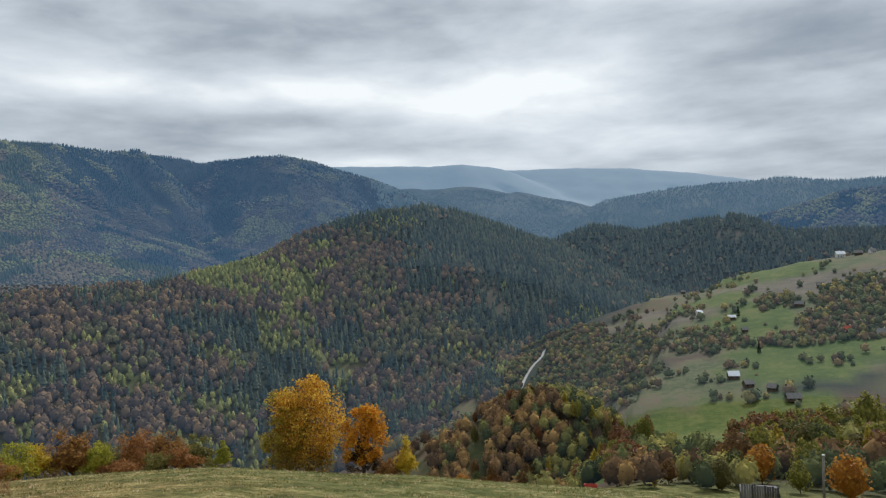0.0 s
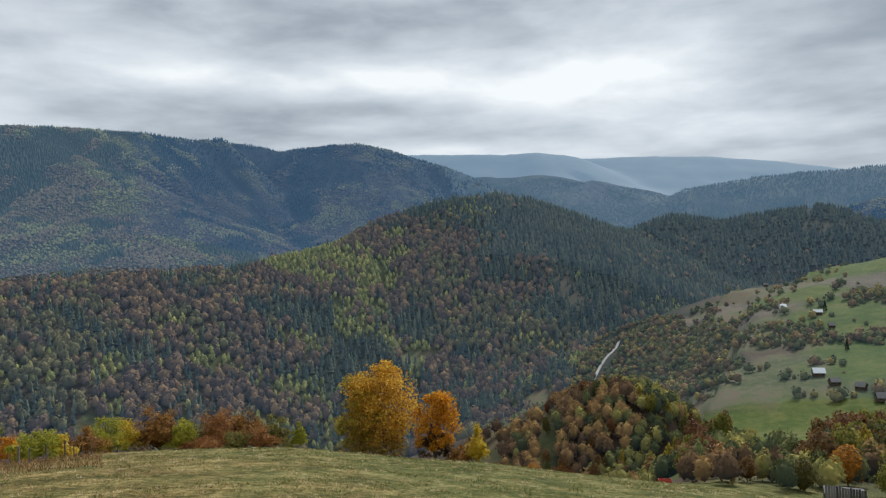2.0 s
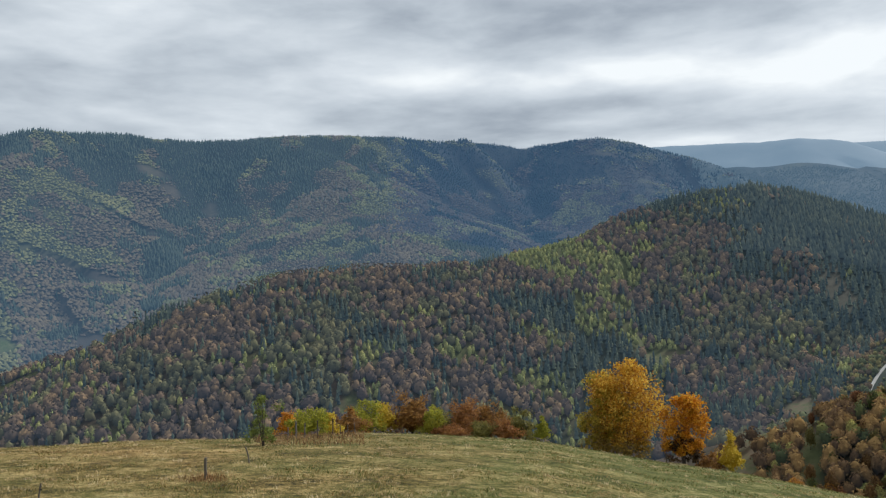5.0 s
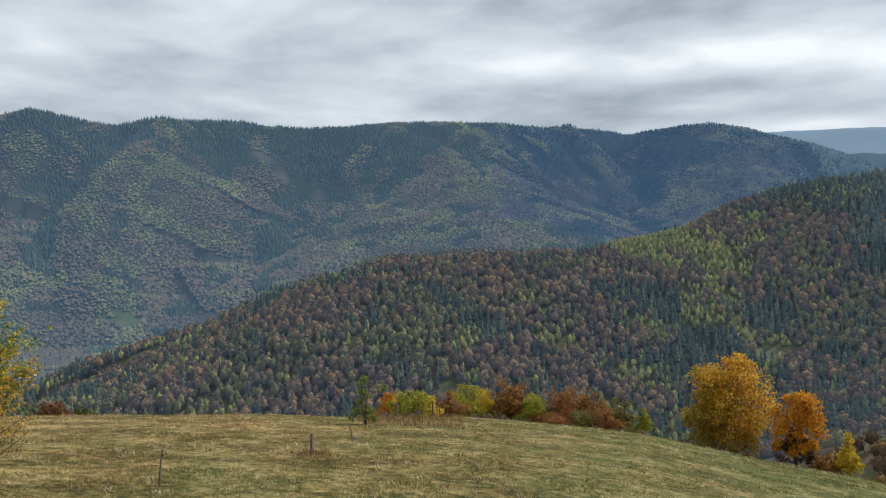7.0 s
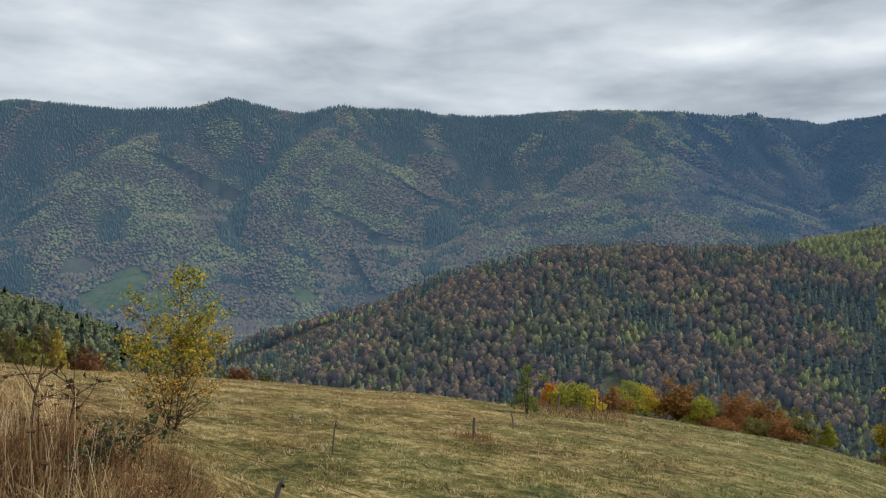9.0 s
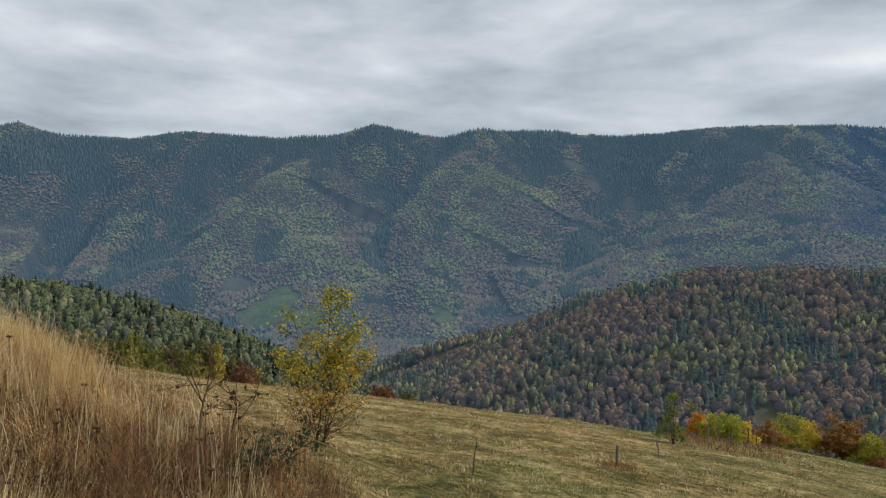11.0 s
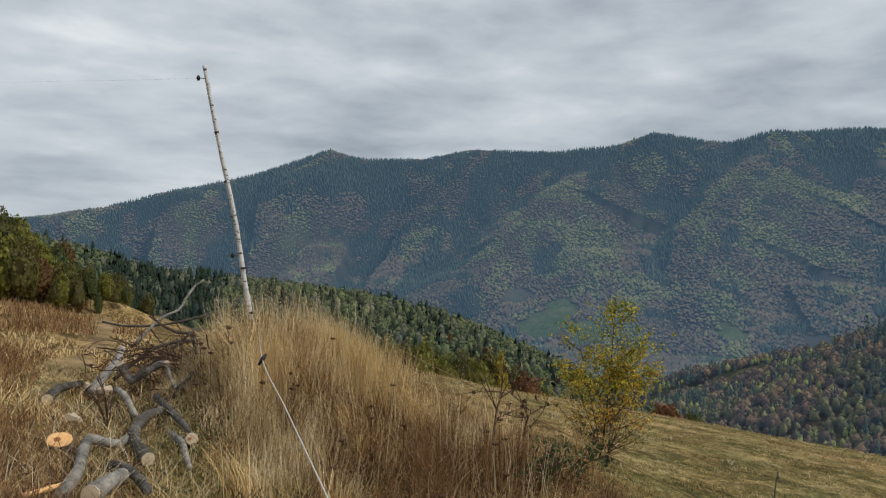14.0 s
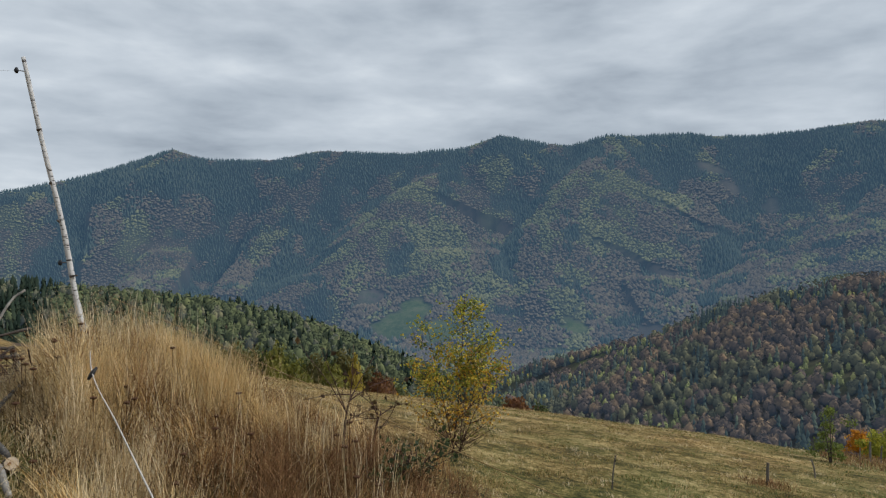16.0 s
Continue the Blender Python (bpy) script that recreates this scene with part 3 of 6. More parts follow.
def land_material(name, litter_low, litter_high, spruce_floor, larch_floor, haze_glow=None, haze_fade=1.0):
    m = bpy.data.materials.new(name)
    m.use_nodes = True
    tree = m.node_tree
    skin = tree.nodes["Principled BSDF"]
    skin.inputs["Roughness"].default_value = 0.95
    skin.inputs["Specular IOR Level"].default_value = 0.1
    coord = tree.nodes.new("ShaderNodeTexCoord")

    def noise_at(scale, detail=5.0):
        n = node(tree, "ShaderNodeTexNoise", Scale=scale, Detail=detail, Roughness=0.65)
        link(tree, coord.outputs["Object"], n.inputs["Vector"])
        return n.outputs[0]

    def layer(name):
        a = tree.nodes.new("ShaderNodeAttribute")
        a.attribute_name = name
        return a.outputs["Fac"]

    wide, clumps, mid, fine, tiny = noise_at(0.022), noise_at(0.09), noise_at(0.35), noise_at(2.6), noise_at(13.0)
    sward = maths(tree, "ADD", maths(tree, "MULTIPLY", mid, 0.3), maths(tree, "ADD", maths(tree, "MULTIPLY", fine, 0.35), maths(tree, "MULTIPLY", tiny, 0.35)))
    both = maths(tree, "ADD", maths(tree, "MULTIPLY", mid, 0.55), maths(tree, "MULTIPLY", fine, 0.45))
    patchy = maths(tree, "ADD", maths(tree, "MULTIPLY", wide, 0.45), maths(tree, "ADD", maths(tree, "MULTIPLY", clumps, 0.3), maths(tree, "MULTIPLY", mid, 0.25)))
    litter = ramp(tree, [(0.3, litter_low), (0.6, litter_high)], both)
    grass = ramp(tree, [(0.42, (0.026, 0.034, 0.009)), (0.47, (0.070, 0.082, 0.020)), (0.52, (0.122, 0.118, 0.036)), (0.575, (0.29, 0.25, 0.11))], sward)
    # the fade factor thins field colours to imitate haze
    field = ramp(tree, [(0.43, (0.050 * haze_fade, 0.078 * haze_fade, 0.016)), (0.50, (0.075 * haze_fade, 0.100 * haze_fade, 0.023)), (0.57, (0.112 * haze_fade, 0.120 * haze_fade, 0.036))], patchy)
    graze = ramp(tree, [(0.43, (0.066 * haze_fade, 0.078 * haze_fade, 0.034)), (0.48, (0.094 * haze_fade, 0.100 * haze_fade, 0.046)), (0.53, (0.122 * haze_fade, 0.106 * haze_fade, 0.06)), (0.58, (0.128 * haze_fade, 0.092 * haze_fade, 0.060))], patchy)
    earth = ramp(tree, [(0.42, (0.085 * haze_fade, 0.074 * haze_fade, 0.054 * haze_fade)), (0.58, (0.14 * haze_fade, 0.115 * haze_fade, 0.085 * haze_fade))], patchy)
    # darkest hay stop paints shadow gaps under the dry grass
    hay = ramp(tree, [(0.43, (0.035, 0.023, 0.010)), (0.5, (0.18, 0.115, 0.040)), (0.57, (0.46, 0.32, 0.14))], sward)
    path = ramp(tree, [(0.38, (0.15, 0.098, 0.048)), (0.60, (0.36, 0.25, 0.13))], both)
    colour = mix(tree, layer("larch"), mix(tree, layer("spruce"), litter.outputs[0], spruce_floor), larch_floor)
    for name, paint in (("pasture", graze), ("bare", earth), ("green", field), ("meadow", grass)):
        if name == "meadow":
            grass_mix = mix(tree, layer("dry"), grass.outputs[0], hay.outputs[0])
            colour = mix(tree, layer(name), colour, grass_mix)
            continue
        colour = mix(tree, layer(name), colour, paint.outputs[0])
    colour = mix(tree, layer("track"), colour, path.outputs[0])
    link(tree, colour, skin.inputs["Base Color"])
    # haze over the land imitated by emission
    if haze_glow:
        skin.inputs["Emission Color"].default_value, skin.inputs["Emission Strength"].default_value = (*haze_glow, 1), 1.0
    relief = node(tree, "ShaderNodeBump", Strength=0.9, Distance=0.12)
    link(tree, sward, relief.inputs["Height"])
    link(tree, relief.outputs[0], skin.inputs["Normal"])
    return m


LAND = land_material("land", (0.045, 0.036, 0.026), (0.09, 0.062, 0.042), (0.03, 0.036, 0.026), (0.08, 0.085, 0.035))
# land materials from here on carry painted haze, bluer and brighter farther off
HAZE_LAND = land_material("painted_haze_land", (0.030, 0.036, 0.038), (0.046, 0.048, 0.046), (0.028, 0.034, 0.036), (0.06, 0.062, 0.048), (0.043, 0.082, 0.126), 0.5)
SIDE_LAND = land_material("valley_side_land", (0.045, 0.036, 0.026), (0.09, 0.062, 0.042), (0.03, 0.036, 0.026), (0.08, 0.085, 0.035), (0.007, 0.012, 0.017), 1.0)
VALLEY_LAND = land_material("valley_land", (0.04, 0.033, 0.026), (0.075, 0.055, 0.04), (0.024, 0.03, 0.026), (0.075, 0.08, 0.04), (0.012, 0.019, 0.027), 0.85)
# floor colours lowered to paint the shade between the far trees
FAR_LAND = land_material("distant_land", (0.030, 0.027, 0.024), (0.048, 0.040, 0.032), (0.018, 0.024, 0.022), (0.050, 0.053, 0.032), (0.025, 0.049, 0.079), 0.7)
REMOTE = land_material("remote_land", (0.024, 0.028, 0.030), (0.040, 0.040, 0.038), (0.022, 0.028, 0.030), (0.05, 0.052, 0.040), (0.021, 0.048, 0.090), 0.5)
ground = build_land()


# ---- forests ----
def ico(level):
    bm = bmesh.new()
    bmesh.ops.create_icosphere(bm, subdivisions=level, radius=1.0)
    bm.verts.ensure_lookup_table()
    v = np.array([p.co[:] for p in bm.verts])
    f = np.array([[p.index for p in face.verts] for face in bm.faces])
    bm.free()
    return v, f


ICO1 = ico(1)


def merge(pieces):
    verts, faces, n = [], [], 0
    for v, f in pieces:
        verts.append(v)
        faces.append(f + n)
        n += len(v)
    return np.concatenate(verts), np.concatenate(faces)


def leafy_tree(rng, sprays=34, size=0.17, tall=0.48, wide=0.42, lumps=7, taper=0.22, knob=0.34):
    """A rounded, lumpy crown 1 high: a knobbed core with sprays of leaves standing off it."""
    knobs = rng.standard_normal((lumps, 3))
    knobs /= np.linalg.norm(knobs, axis=1, keepdims=True)

    def swollen(d):
        near = np.max(np.exp(-(1 - d @ knobs.T) / 0.16), axis=1)
        p = d * (1.08 - knob + knob * near)[:, None]
        return p * (wide, wide, tall) * np.c_[1 - taper * p[:, 2], 1 - taper * p[:, 2], np.ones(len(p))] + (0, 0, 0.53)

    core = swollen(ICO1[0]) * (0.9, 0.9, 0.95)
    d = rng.standard_normal((sprays, 3))
    d[:, 2] += 0.25
    d /= np.linalg.norm(d, axis=1, keepdims=True)
    at = (swollen(d) - (0, 0, 0.53)) * rng.uniform(0.86, 1.08, (sprays, 1)) + (0, 0, 0.53)
    out = d + 0.55 * rng.standard_normal((sprays, 3))
    u = np.cross(out, rng.standard_normal((sprays, 3)))
    u /= np.linalg.norm(u, axis=1, keepdims=True) + 1e-9
    w = np.cross(out / np.linalg.norm(out, axis=1, keepdims=True), u)
    s = (size * rng.uniform(0.6, 1.25, sprays))[:, None]
    v = np.stack([at - u * s * 0.5, at + w * s * 0.5, at + u * s * 0.5 - d * s * 0.15, at - w * s * 0.5 - d * s * 0.1], 1).reshape(-1, 3)
    k = np.arange(sprays)[:, None] * 4
    return merge([(core, ICO1[1]), (v, np.concatenate([k + [0, 1, 2], k + [0, 2, 3]]))])


def far_tree(rng, sides=5):
    a = np.arange(sides) * 2 * np.pi / sides
    ring = np.stack([np.cos(a) * 0.4, np.sin(a) * 0.4, np.full(sides, 0.22)], -1) * (1 + 0.25 * rng.standard_normal((sides, 1)))
    v = np.r_[ring, [[0.08 * rng.standard_normal(), 0.08 * rng.standard_normal(), 0.85]]]
    return v, np.array([(i, (i + 1) % sides, sides) for i in range(sides)])


def spire(rng, tiers=3, sides=6, wide=0.2):
    pieces = []
    for k in range(tiers):
        low, top = 0.06 + 0.85 * k / tiers * 0.9, min(1.0, 0.06 + 0.85 * (k + 1.7) / tiers * 0.9)
        if k == tiers - 1:
            top = 1.0
        rad = wide * (1 - 0.8 * k / tiers)
        a = np.arange(sides) * 2 * np.pi / sides + rng.uniform(0, 1)
        ring = np.stack([np.cos(a) * rad, np.sin(a) * rad, np.full(sides, low)], -1) * (1 + 0.15 * rng.standard_normal((sides, 1)))
        v = np.r_[ring, [[0, 0, top]]]
        f = np.array([[i, (i + 1) % sides, sides] for i in range(sides)])
        pieces.append((v, f))
    return merge(pieces)


def spread(name, protos, x, y, high, wide, mat, label, rng, sink=0.3):
    """One object of many trees standing at x, y on the land."""
    z = land_height(x, y) - sink
    pick = rng.integers(0, len(protos), len(x))
    turn = rng.uniform(0, 2 * np.pi, len(x))
    tone = rng.uniform(0, 1, len(x))
    verts, faces, tones, n = [], [], [], 0
    for k, (pv, pf) in enumerate(protos):
        s = pick == k
        if not s.any():
            continue
        c, q = np.cos(turn[s])[:, None], np.sin(turn[s])[:, None]
        w, h = (high[s] * wide[s])[:, None], high[s][:, None]
        vx = (pv[:, 0] * c - pv[:, 1] * q) * w + x[s][:, None]
        vy = (pv[:, 0] * q + pv[:, 1] * c) * w + y[s][:, None]
        vz = pv[:, 2] * h + z[s][:, None]
        verts.append(np.stack([vx, vy, vz], -1).reshape(-1, 3))
        m = int(s.sum())
        faces.append((pf[None] + (np.arange(m) * len(pv))[:, None, None]).reshape(-1, 3) + n)
        tones.append(np.repeat(tone[s], len(pv)))
        n += m * len(pv)
    me = numpy_mesh(name, np.concatenate(verts), np.concatenate(faces), mat, smooth=True, tone=np.concatenate(tones))
    return tagged(new(name, me), label, "forest", kind="stuff")


def scatter(rng, b0, b1, r0, r1, spacing):
    """Jittered rows of points over a sector of the plan."""
    x, y = np.meshgrid(np.arange(-r1, r1, spacing), np.arange(-r1, r1, spacing * 0.87))
    x = x + (np.arange(len(x)) % 2)[:, None] * spacing / 2
    x, y = (v.ravel() for v in (x, y))
    bearing, r = np.degrees(np.arctan2(-x, y)), np.hypot(x, y)
    s = (bearing > b0) & (bearing < b1) & (r > r0) & (r < r1)
    x, y = (v[s] + rng.uniform(-0.38, 0.38, int(s.sum())) * spacing for v in (x, y))
    return x, y, np.degrees(np.arctan2(-x, y)), np.hypot(x, y)


def seen_side(x, y, most=9.0):
    """Whether the slope there faces the meadow or is about level: the far sides stay bare."""
    r = np.hypot(x, y)
    k = 1 + 25 / r
    return land_height(x * k, y * k) - land_height(x, y) > -most


def open_land(x, y):
    c = cover(x, y)
    return np.maximum.reduce([c["green"], c["pasture"], c["bare"], c["meadow"]])


def build_forests():
    rng = np.random.default_rng(4)
    broad = [leafy_tree(rng) for _ in range(14)]
    far = [far_tree(rng, 5) for _ in range(10)]
    spires = [spire(rng, 4, 6, 0.2) for _ in range(6)]
    far_spires = [spire(rng, 2, 5, 0.19) for _ in range(4)]
    columns = [leafy_tree(rng, 22, 0.15, 0.5, 0.25, 5, 0.5) for _ in range(6)]
    far_cones = [spire(rng, 1, 5, 0.2) for _ in range(6)]
    # the wooded hill across the valley
    hill = sorted(RIDGES["wooded_hill"][0])
    hill_b, hill_d = [p[0] for p in hill], [p[1] for p in hill]
    x, y, b, r = scatter(rng, -34, 64, 480, 2150, 8.8)
    bare_there = open_land(x, y)
    keep = seen_side(x, y, 45) & ((bare_there < 0.4) | ((bare_there < 0.6) & (rng.uniform(0, 1, len(x)) < 0.3))) & ~((b < 4 - r * 0.0102) & (r < 1000)) & ~((b < -0.6) & (r > road_range(b) - 28) & (r < road_range(b) + 7)) & (r < np.interp(b, hill_b, hill_d) + 60) & ((land_height(x, y) > VALLEY + 14) | (rng.uniform(0, 1, len(x)) < 0.5))
    keep &= (r < 1500) | (rng.uniform(0, 1, len(x)) < 0.62)
    x, y, b, r = (v[keep] for v in (x, y, b, r))
    dark, gold = stands(x, y)
    u, v = rng.uniform(-0.5, 0.5, len(x)), rng.uniform(0, 1, len(x))
    beyond = (r >= 1500) | ((r > 1180) & (b + 4 * u < 3))
    is_gold = (gold + 0.24 * u > 0.615) & ~beyond
    is_dark = ~is_gold & ((dark - 0.30 * u > 0.565) | (v < 0.10) | (beyond & (v < 0.7)))
    is_olive = ~is_gold & ~is_dark & (grain(x, y, 48, 69) + 0.4 * u > 0.66)
    is_beech = ~(is_gold | is_dark | is_olive)
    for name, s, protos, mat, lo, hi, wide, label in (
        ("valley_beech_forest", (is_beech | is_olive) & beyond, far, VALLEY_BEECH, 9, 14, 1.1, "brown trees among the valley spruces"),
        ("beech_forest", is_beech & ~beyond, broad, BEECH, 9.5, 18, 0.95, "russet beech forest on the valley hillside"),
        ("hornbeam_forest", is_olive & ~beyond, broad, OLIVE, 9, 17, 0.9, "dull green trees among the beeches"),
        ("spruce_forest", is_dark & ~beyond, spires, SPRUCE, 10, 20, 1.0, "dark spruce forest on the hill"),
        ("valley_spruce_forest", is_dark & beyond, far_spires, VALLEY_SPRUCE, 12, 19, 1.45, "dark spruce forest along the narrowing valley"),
        ("larch_forest", is_gold, columns, LARCH, 8, 13, 1.1, "yellow-green larch stand on the hillside, brightened as if sunlit"),
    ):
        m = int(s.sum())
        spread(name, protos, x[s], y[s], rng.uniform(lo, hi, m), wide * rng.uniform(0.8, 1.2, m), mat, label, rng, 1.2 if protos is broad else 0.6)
    # the long range behind
    x, y, b, r = scatter(rng, -33, 106, 1300, 4100, 8.8)
    keep = ((r < 3250) | (rng.uniform(0, 1, len(x)) < 0.5)) & ~((r < 1850) & (b < 50)) & ~((r < 2170) & (b < 0))
    x, y, b, r = (v[keep] for v in (x, y, b, r))
    keep = seen_side(x, y, 9) & (open_land(x, y) < 0.4) & (land_height(x, y) > VALLEY + 12 * rng.uniform(0, 1, len(x)))
    x, y, b, r = (v[keep] for v in (x, y, b, r))
    dark, gold = stands(x, y)
    u, v = rng.uniform(-0.5, 0.5, len(x)), rng.uniform(0, 1, len(x))
    # remote and mist choose the trees whose materials hold the stronger painted haze
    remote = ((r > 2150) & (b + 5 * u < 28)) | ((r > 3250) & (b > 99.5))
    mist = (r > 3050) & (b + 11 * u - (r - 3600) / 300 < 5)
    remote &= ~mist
    is_dark = (dark + 0.10 * u > 0.53) | (v < 0.06)
    is_gold = ~is_dark & ((gold - 0.10 * u > 0.56) | (v > 0.975))
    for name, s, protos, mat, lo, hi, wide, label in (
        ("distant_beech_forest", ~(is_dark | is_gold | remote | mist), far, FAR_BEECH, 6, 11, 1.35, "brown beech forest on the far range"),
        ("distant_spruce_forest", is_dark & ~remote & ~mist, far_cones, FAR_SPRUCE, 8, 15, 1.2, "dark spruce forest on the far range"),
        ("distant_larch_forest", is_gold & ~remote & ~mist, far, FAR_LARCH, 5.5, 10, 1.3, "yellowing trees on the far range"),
        ("painted_haze_forest", mist, far_cones, HAZE_FOREST, 6, 12, 1.4, "forest at the head of the valley under painted pale blue haze"),
        ("remote_beech_forest", remote & ~(is_dark | is_gold), far, REMOTE_BEECH, 6, 11, 1.4, "brown beech forest on a remote range, blue haze painted in"),
        ("remote_spruce_forest", remote & is_dark, far_cones, REMOTE_SPRUCE, 7, 13, 1.3, "spruce forest on a remote range, blue-grey haze painted in"),
        ("remote_larch_forest", remote & is_gold, far, REMOTE_LARCH, 5.5, 10, 1.3, "yellowing trees on a remote range, pale haze painted in"),
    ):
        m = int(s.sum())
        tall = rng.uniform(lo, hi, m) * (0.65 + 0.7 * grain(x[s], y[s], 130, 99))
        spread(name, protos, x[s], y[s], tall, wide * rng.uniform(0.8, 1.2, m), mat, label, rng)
    # the green ridge behind the bank
    slim = [leafy_tree(rng, 30, 0.16, 0.48, 0.30) for _ in range(8)]
    x, y, b, r = scatter(rng, 58, 112, 130, 560, 5.0)
    keep = seen_side(x, y) & (open_land(x, y) < 0.3) & (r > 290)
    x, y, b, r = (v[keep] for v in (x, y, b, r))
    u = rng.uniform(0, 1, len(x))
    knoll = (b > 92) & (b < 99.5) & (r > 380)
    is_dark = (knoll & (u < 0.8)) | (u < 0.10)
    is_gold = ~is_dark & (u > 0.88)
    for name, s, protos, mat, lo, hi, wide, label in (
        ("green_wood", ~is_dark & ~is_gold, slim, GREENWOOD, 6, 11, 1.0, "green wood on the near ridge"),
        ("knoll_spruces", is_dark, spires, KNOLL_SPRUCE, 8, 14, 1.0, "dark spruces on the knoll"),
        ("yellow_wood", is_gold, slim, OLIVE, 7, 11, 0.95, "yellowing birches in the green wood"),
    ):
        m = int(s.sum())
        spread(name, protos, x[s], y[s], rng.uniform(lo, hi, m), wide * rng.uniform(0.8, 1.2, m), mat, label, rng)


build_forests()


# ---- building blocks for single things ----
def leafy(name, colours):
    return material(name, colours, 1.2, rough=0.6, island=0.55, leaf=0.45)


GOLD_LEAF = leafy("golden_leaf", [(0.36, 0.16, 0.02), (0.56, 0.29, 0.03), (0.70, 0.42, 0.05), (0.78, 0.56, 0.10)])
ORANGE_LEAF = leafy("orange_leaf", [(0.40, 0.15, 0.015), (0.60, 0.27, 0.02), (0.74, 0.40, 0.04)])
YELLOW_LEAF = leafy("yellow_leaf", [(0.42, 0.29, 0.03), (0.62, 0.45, 0.045), (0.74, 0.58, 0.10)])
TURNING_LEAF = leafy("turning_maple_leaf", [(0.24, 0.20, 0.03), (0.42, 0.32, 0.04), (0.58, 0.42, 0.06)])
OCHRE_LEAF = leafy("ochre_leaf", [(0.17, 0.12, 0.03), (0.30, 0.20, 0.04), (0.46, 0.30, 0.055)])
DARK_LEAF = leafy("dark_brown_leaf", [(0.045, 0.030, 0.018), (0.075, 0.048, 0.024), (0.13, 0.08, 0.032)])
LIME_LEAF = leafy("yellow_green_leaf", [(0.20, 0.21, 0.03), (0.33, 0.33, 0.04), (0.48, 0.43, 0.06)])
GREEN_LEAF = leafy("green_leaf", [(0.11, 0.14, 0.036), (0.18, 0.215, 0.050), (0.27, 0.295, 0.07)])
OLIVE_LEAF = leafy("olive_leaf", [(0.125, 0.118, 0.038), (0.205, 0.185, 0.052), (0.31, 0.26, 0.07)])
RUST_LEAF = leafy("rust_leaf", [(0.213, 0.095, 0.039), (0.325, 0.151, 0.054), (0.448, 0.224, 0.067)])
BROWN_LEAF = leafy("brown_leaf", [(0.179, 0.090, 0.034), (0.314, 0.162, 0.047), (0.448, 0.246, 0.067)])
NEEDLE = material("spruce_needle", [(0.012, 0.022, 0.014), (0.025, 0.042, 0.024), (0.04, 0.06, 0.032)], 1.5, island=0.4)
BARK = material("grey_brown_bark", [(0.035, 0.028, 0.024), (0.075, 0.06, 0.05), (0.13, 0.11, 0.09)], 6, bump=0.01, stretch=(1, 1, 0.25))
TWIG = material("red_brown_twig", [(0.05, 0.028, 0.022), (0.095, 0.052, 0.038)], 8)
DEADWOOD = material("weathered_branch", [(0.030, 0.026, 0.022), (0.10, 0.090, 0.078), (0.27, 0.245, 0.21), (0.46, 0.42, 0.36)], 5, bump=0.02, fine=5, single=0.3, gloss=0.1)
CUTWOOD = material("fresh_cut_wood", [(0.60, 0.29, 0.10), (0.74, 0.42, 0.17), (0.82, 0.55, 0.28)], 18, rough=0.7, bump=0.002)
PALE_CUT = material("weathered_cut_wood", [(0.42, 0.30, 0.19), (0.58, 0.45, 0.31), (0.70, 0.58, 0.43)], 18, rough=0.8, bump=0.002)
HEARTWOOD = material("dark_heartwood", [(0.20, 0.07, 0.025), (0.32, 0.13, 0.05)], 30)
POST_WOOD = material("grey_post_wood", [(0.07, 0.06, 0.052), (0.15, 0.13, 0.11), (0.24, 0.215, 0.19)], 7, bump=0.006, stretch=(1, 1, 0.2), single=0.35)
PLANK_WOOD = material("silver_grey_plank", [(0.05, 0.047, 0.044), (0.12, 0.114, 0.108), (0.21, 0.20, 0.19)], 5, bump=0.006, stretch=(4, 4, 0.3), single=0.5)
STRAW = material("dry_straw", [(0.09, 0.05, 0.02), (0.37, 0.205, 0.068), (0.70, 0.46, 0.175), (0.93, 0.73, 0.40)], 0.9, rough=0.7, tone=1.0, leaf=0.25)
PALE_STRAW = material("bleached_stalk", [(0.34, 0.23, 0.10), (0.62, 0.46, 0.24), (0.84, 0.70, 0.46)], 0.9, rough=0.6, tone=0.8, leaf=0.28)
# matted grass with the shadow under the tufts put into its dark tones
SHADOW_THATCH = material("shadow_thatch", [(0.024, 0.015, 0.008), (0.065, 0.038, 0.018), (0.19, 0.120, 0.052), (0.40, 0.28, 0.13)], 0.9, tone=0.8, leaf=0.1)
GOLD_TUFT = material("golden_feather_grass", [(0.50, 0.34, 0.14), (0.72, 0.53, 0.25), (0.86, 0.68, 0.38)], 0.9, rough=0.7, tone=0.5, leaf=0.3)
BROWN_STRAW = material("brown_weed", [(0.10, 0.050, 0.026), (0.24, 0.125, 0.055), (0.44, 0.27, 0.125)], 0.9, tone=0.8, leaf=0.25)
MEADOW_STRAW = material("meadow_straw_blade", [(0.20, 0.130, 0.048), (0.34, 0.24, 0.092), (0.50, 0.38, 0.17)], 0.5, tone=0.6, leaf=0.25)
TURF = material("meadow_blade", [(0.072, 0.094, 0.022), (0.132, 0.148, 0.038), (0.22, 0.212, 0.072)], 0.5, tone=0.6, leaf=0.25)
STEEL_ROPE = material("pale_rope", [(0.42, 0.39, 0.34), (0.62, 0.58, 0.52)], 30)
BLACK_PLASTIC = material("black_insulator", [(0.012, 0.012, 0.013), (0.03, 0.03, 0.03)], 20, rough=0.45)
GRAVEL = material("pale_gravel_road", [(0.24, 0.235, 0.22), (0.31, 0.305, 0.29), (0.38, 0.37, 0.35)], 0.08)
ROOF_TIN = material("white_tin_roof", [(0.62, 0.66, 0.70), (0.78, 0.80, 0.82)], 0.8, rough=0.4)
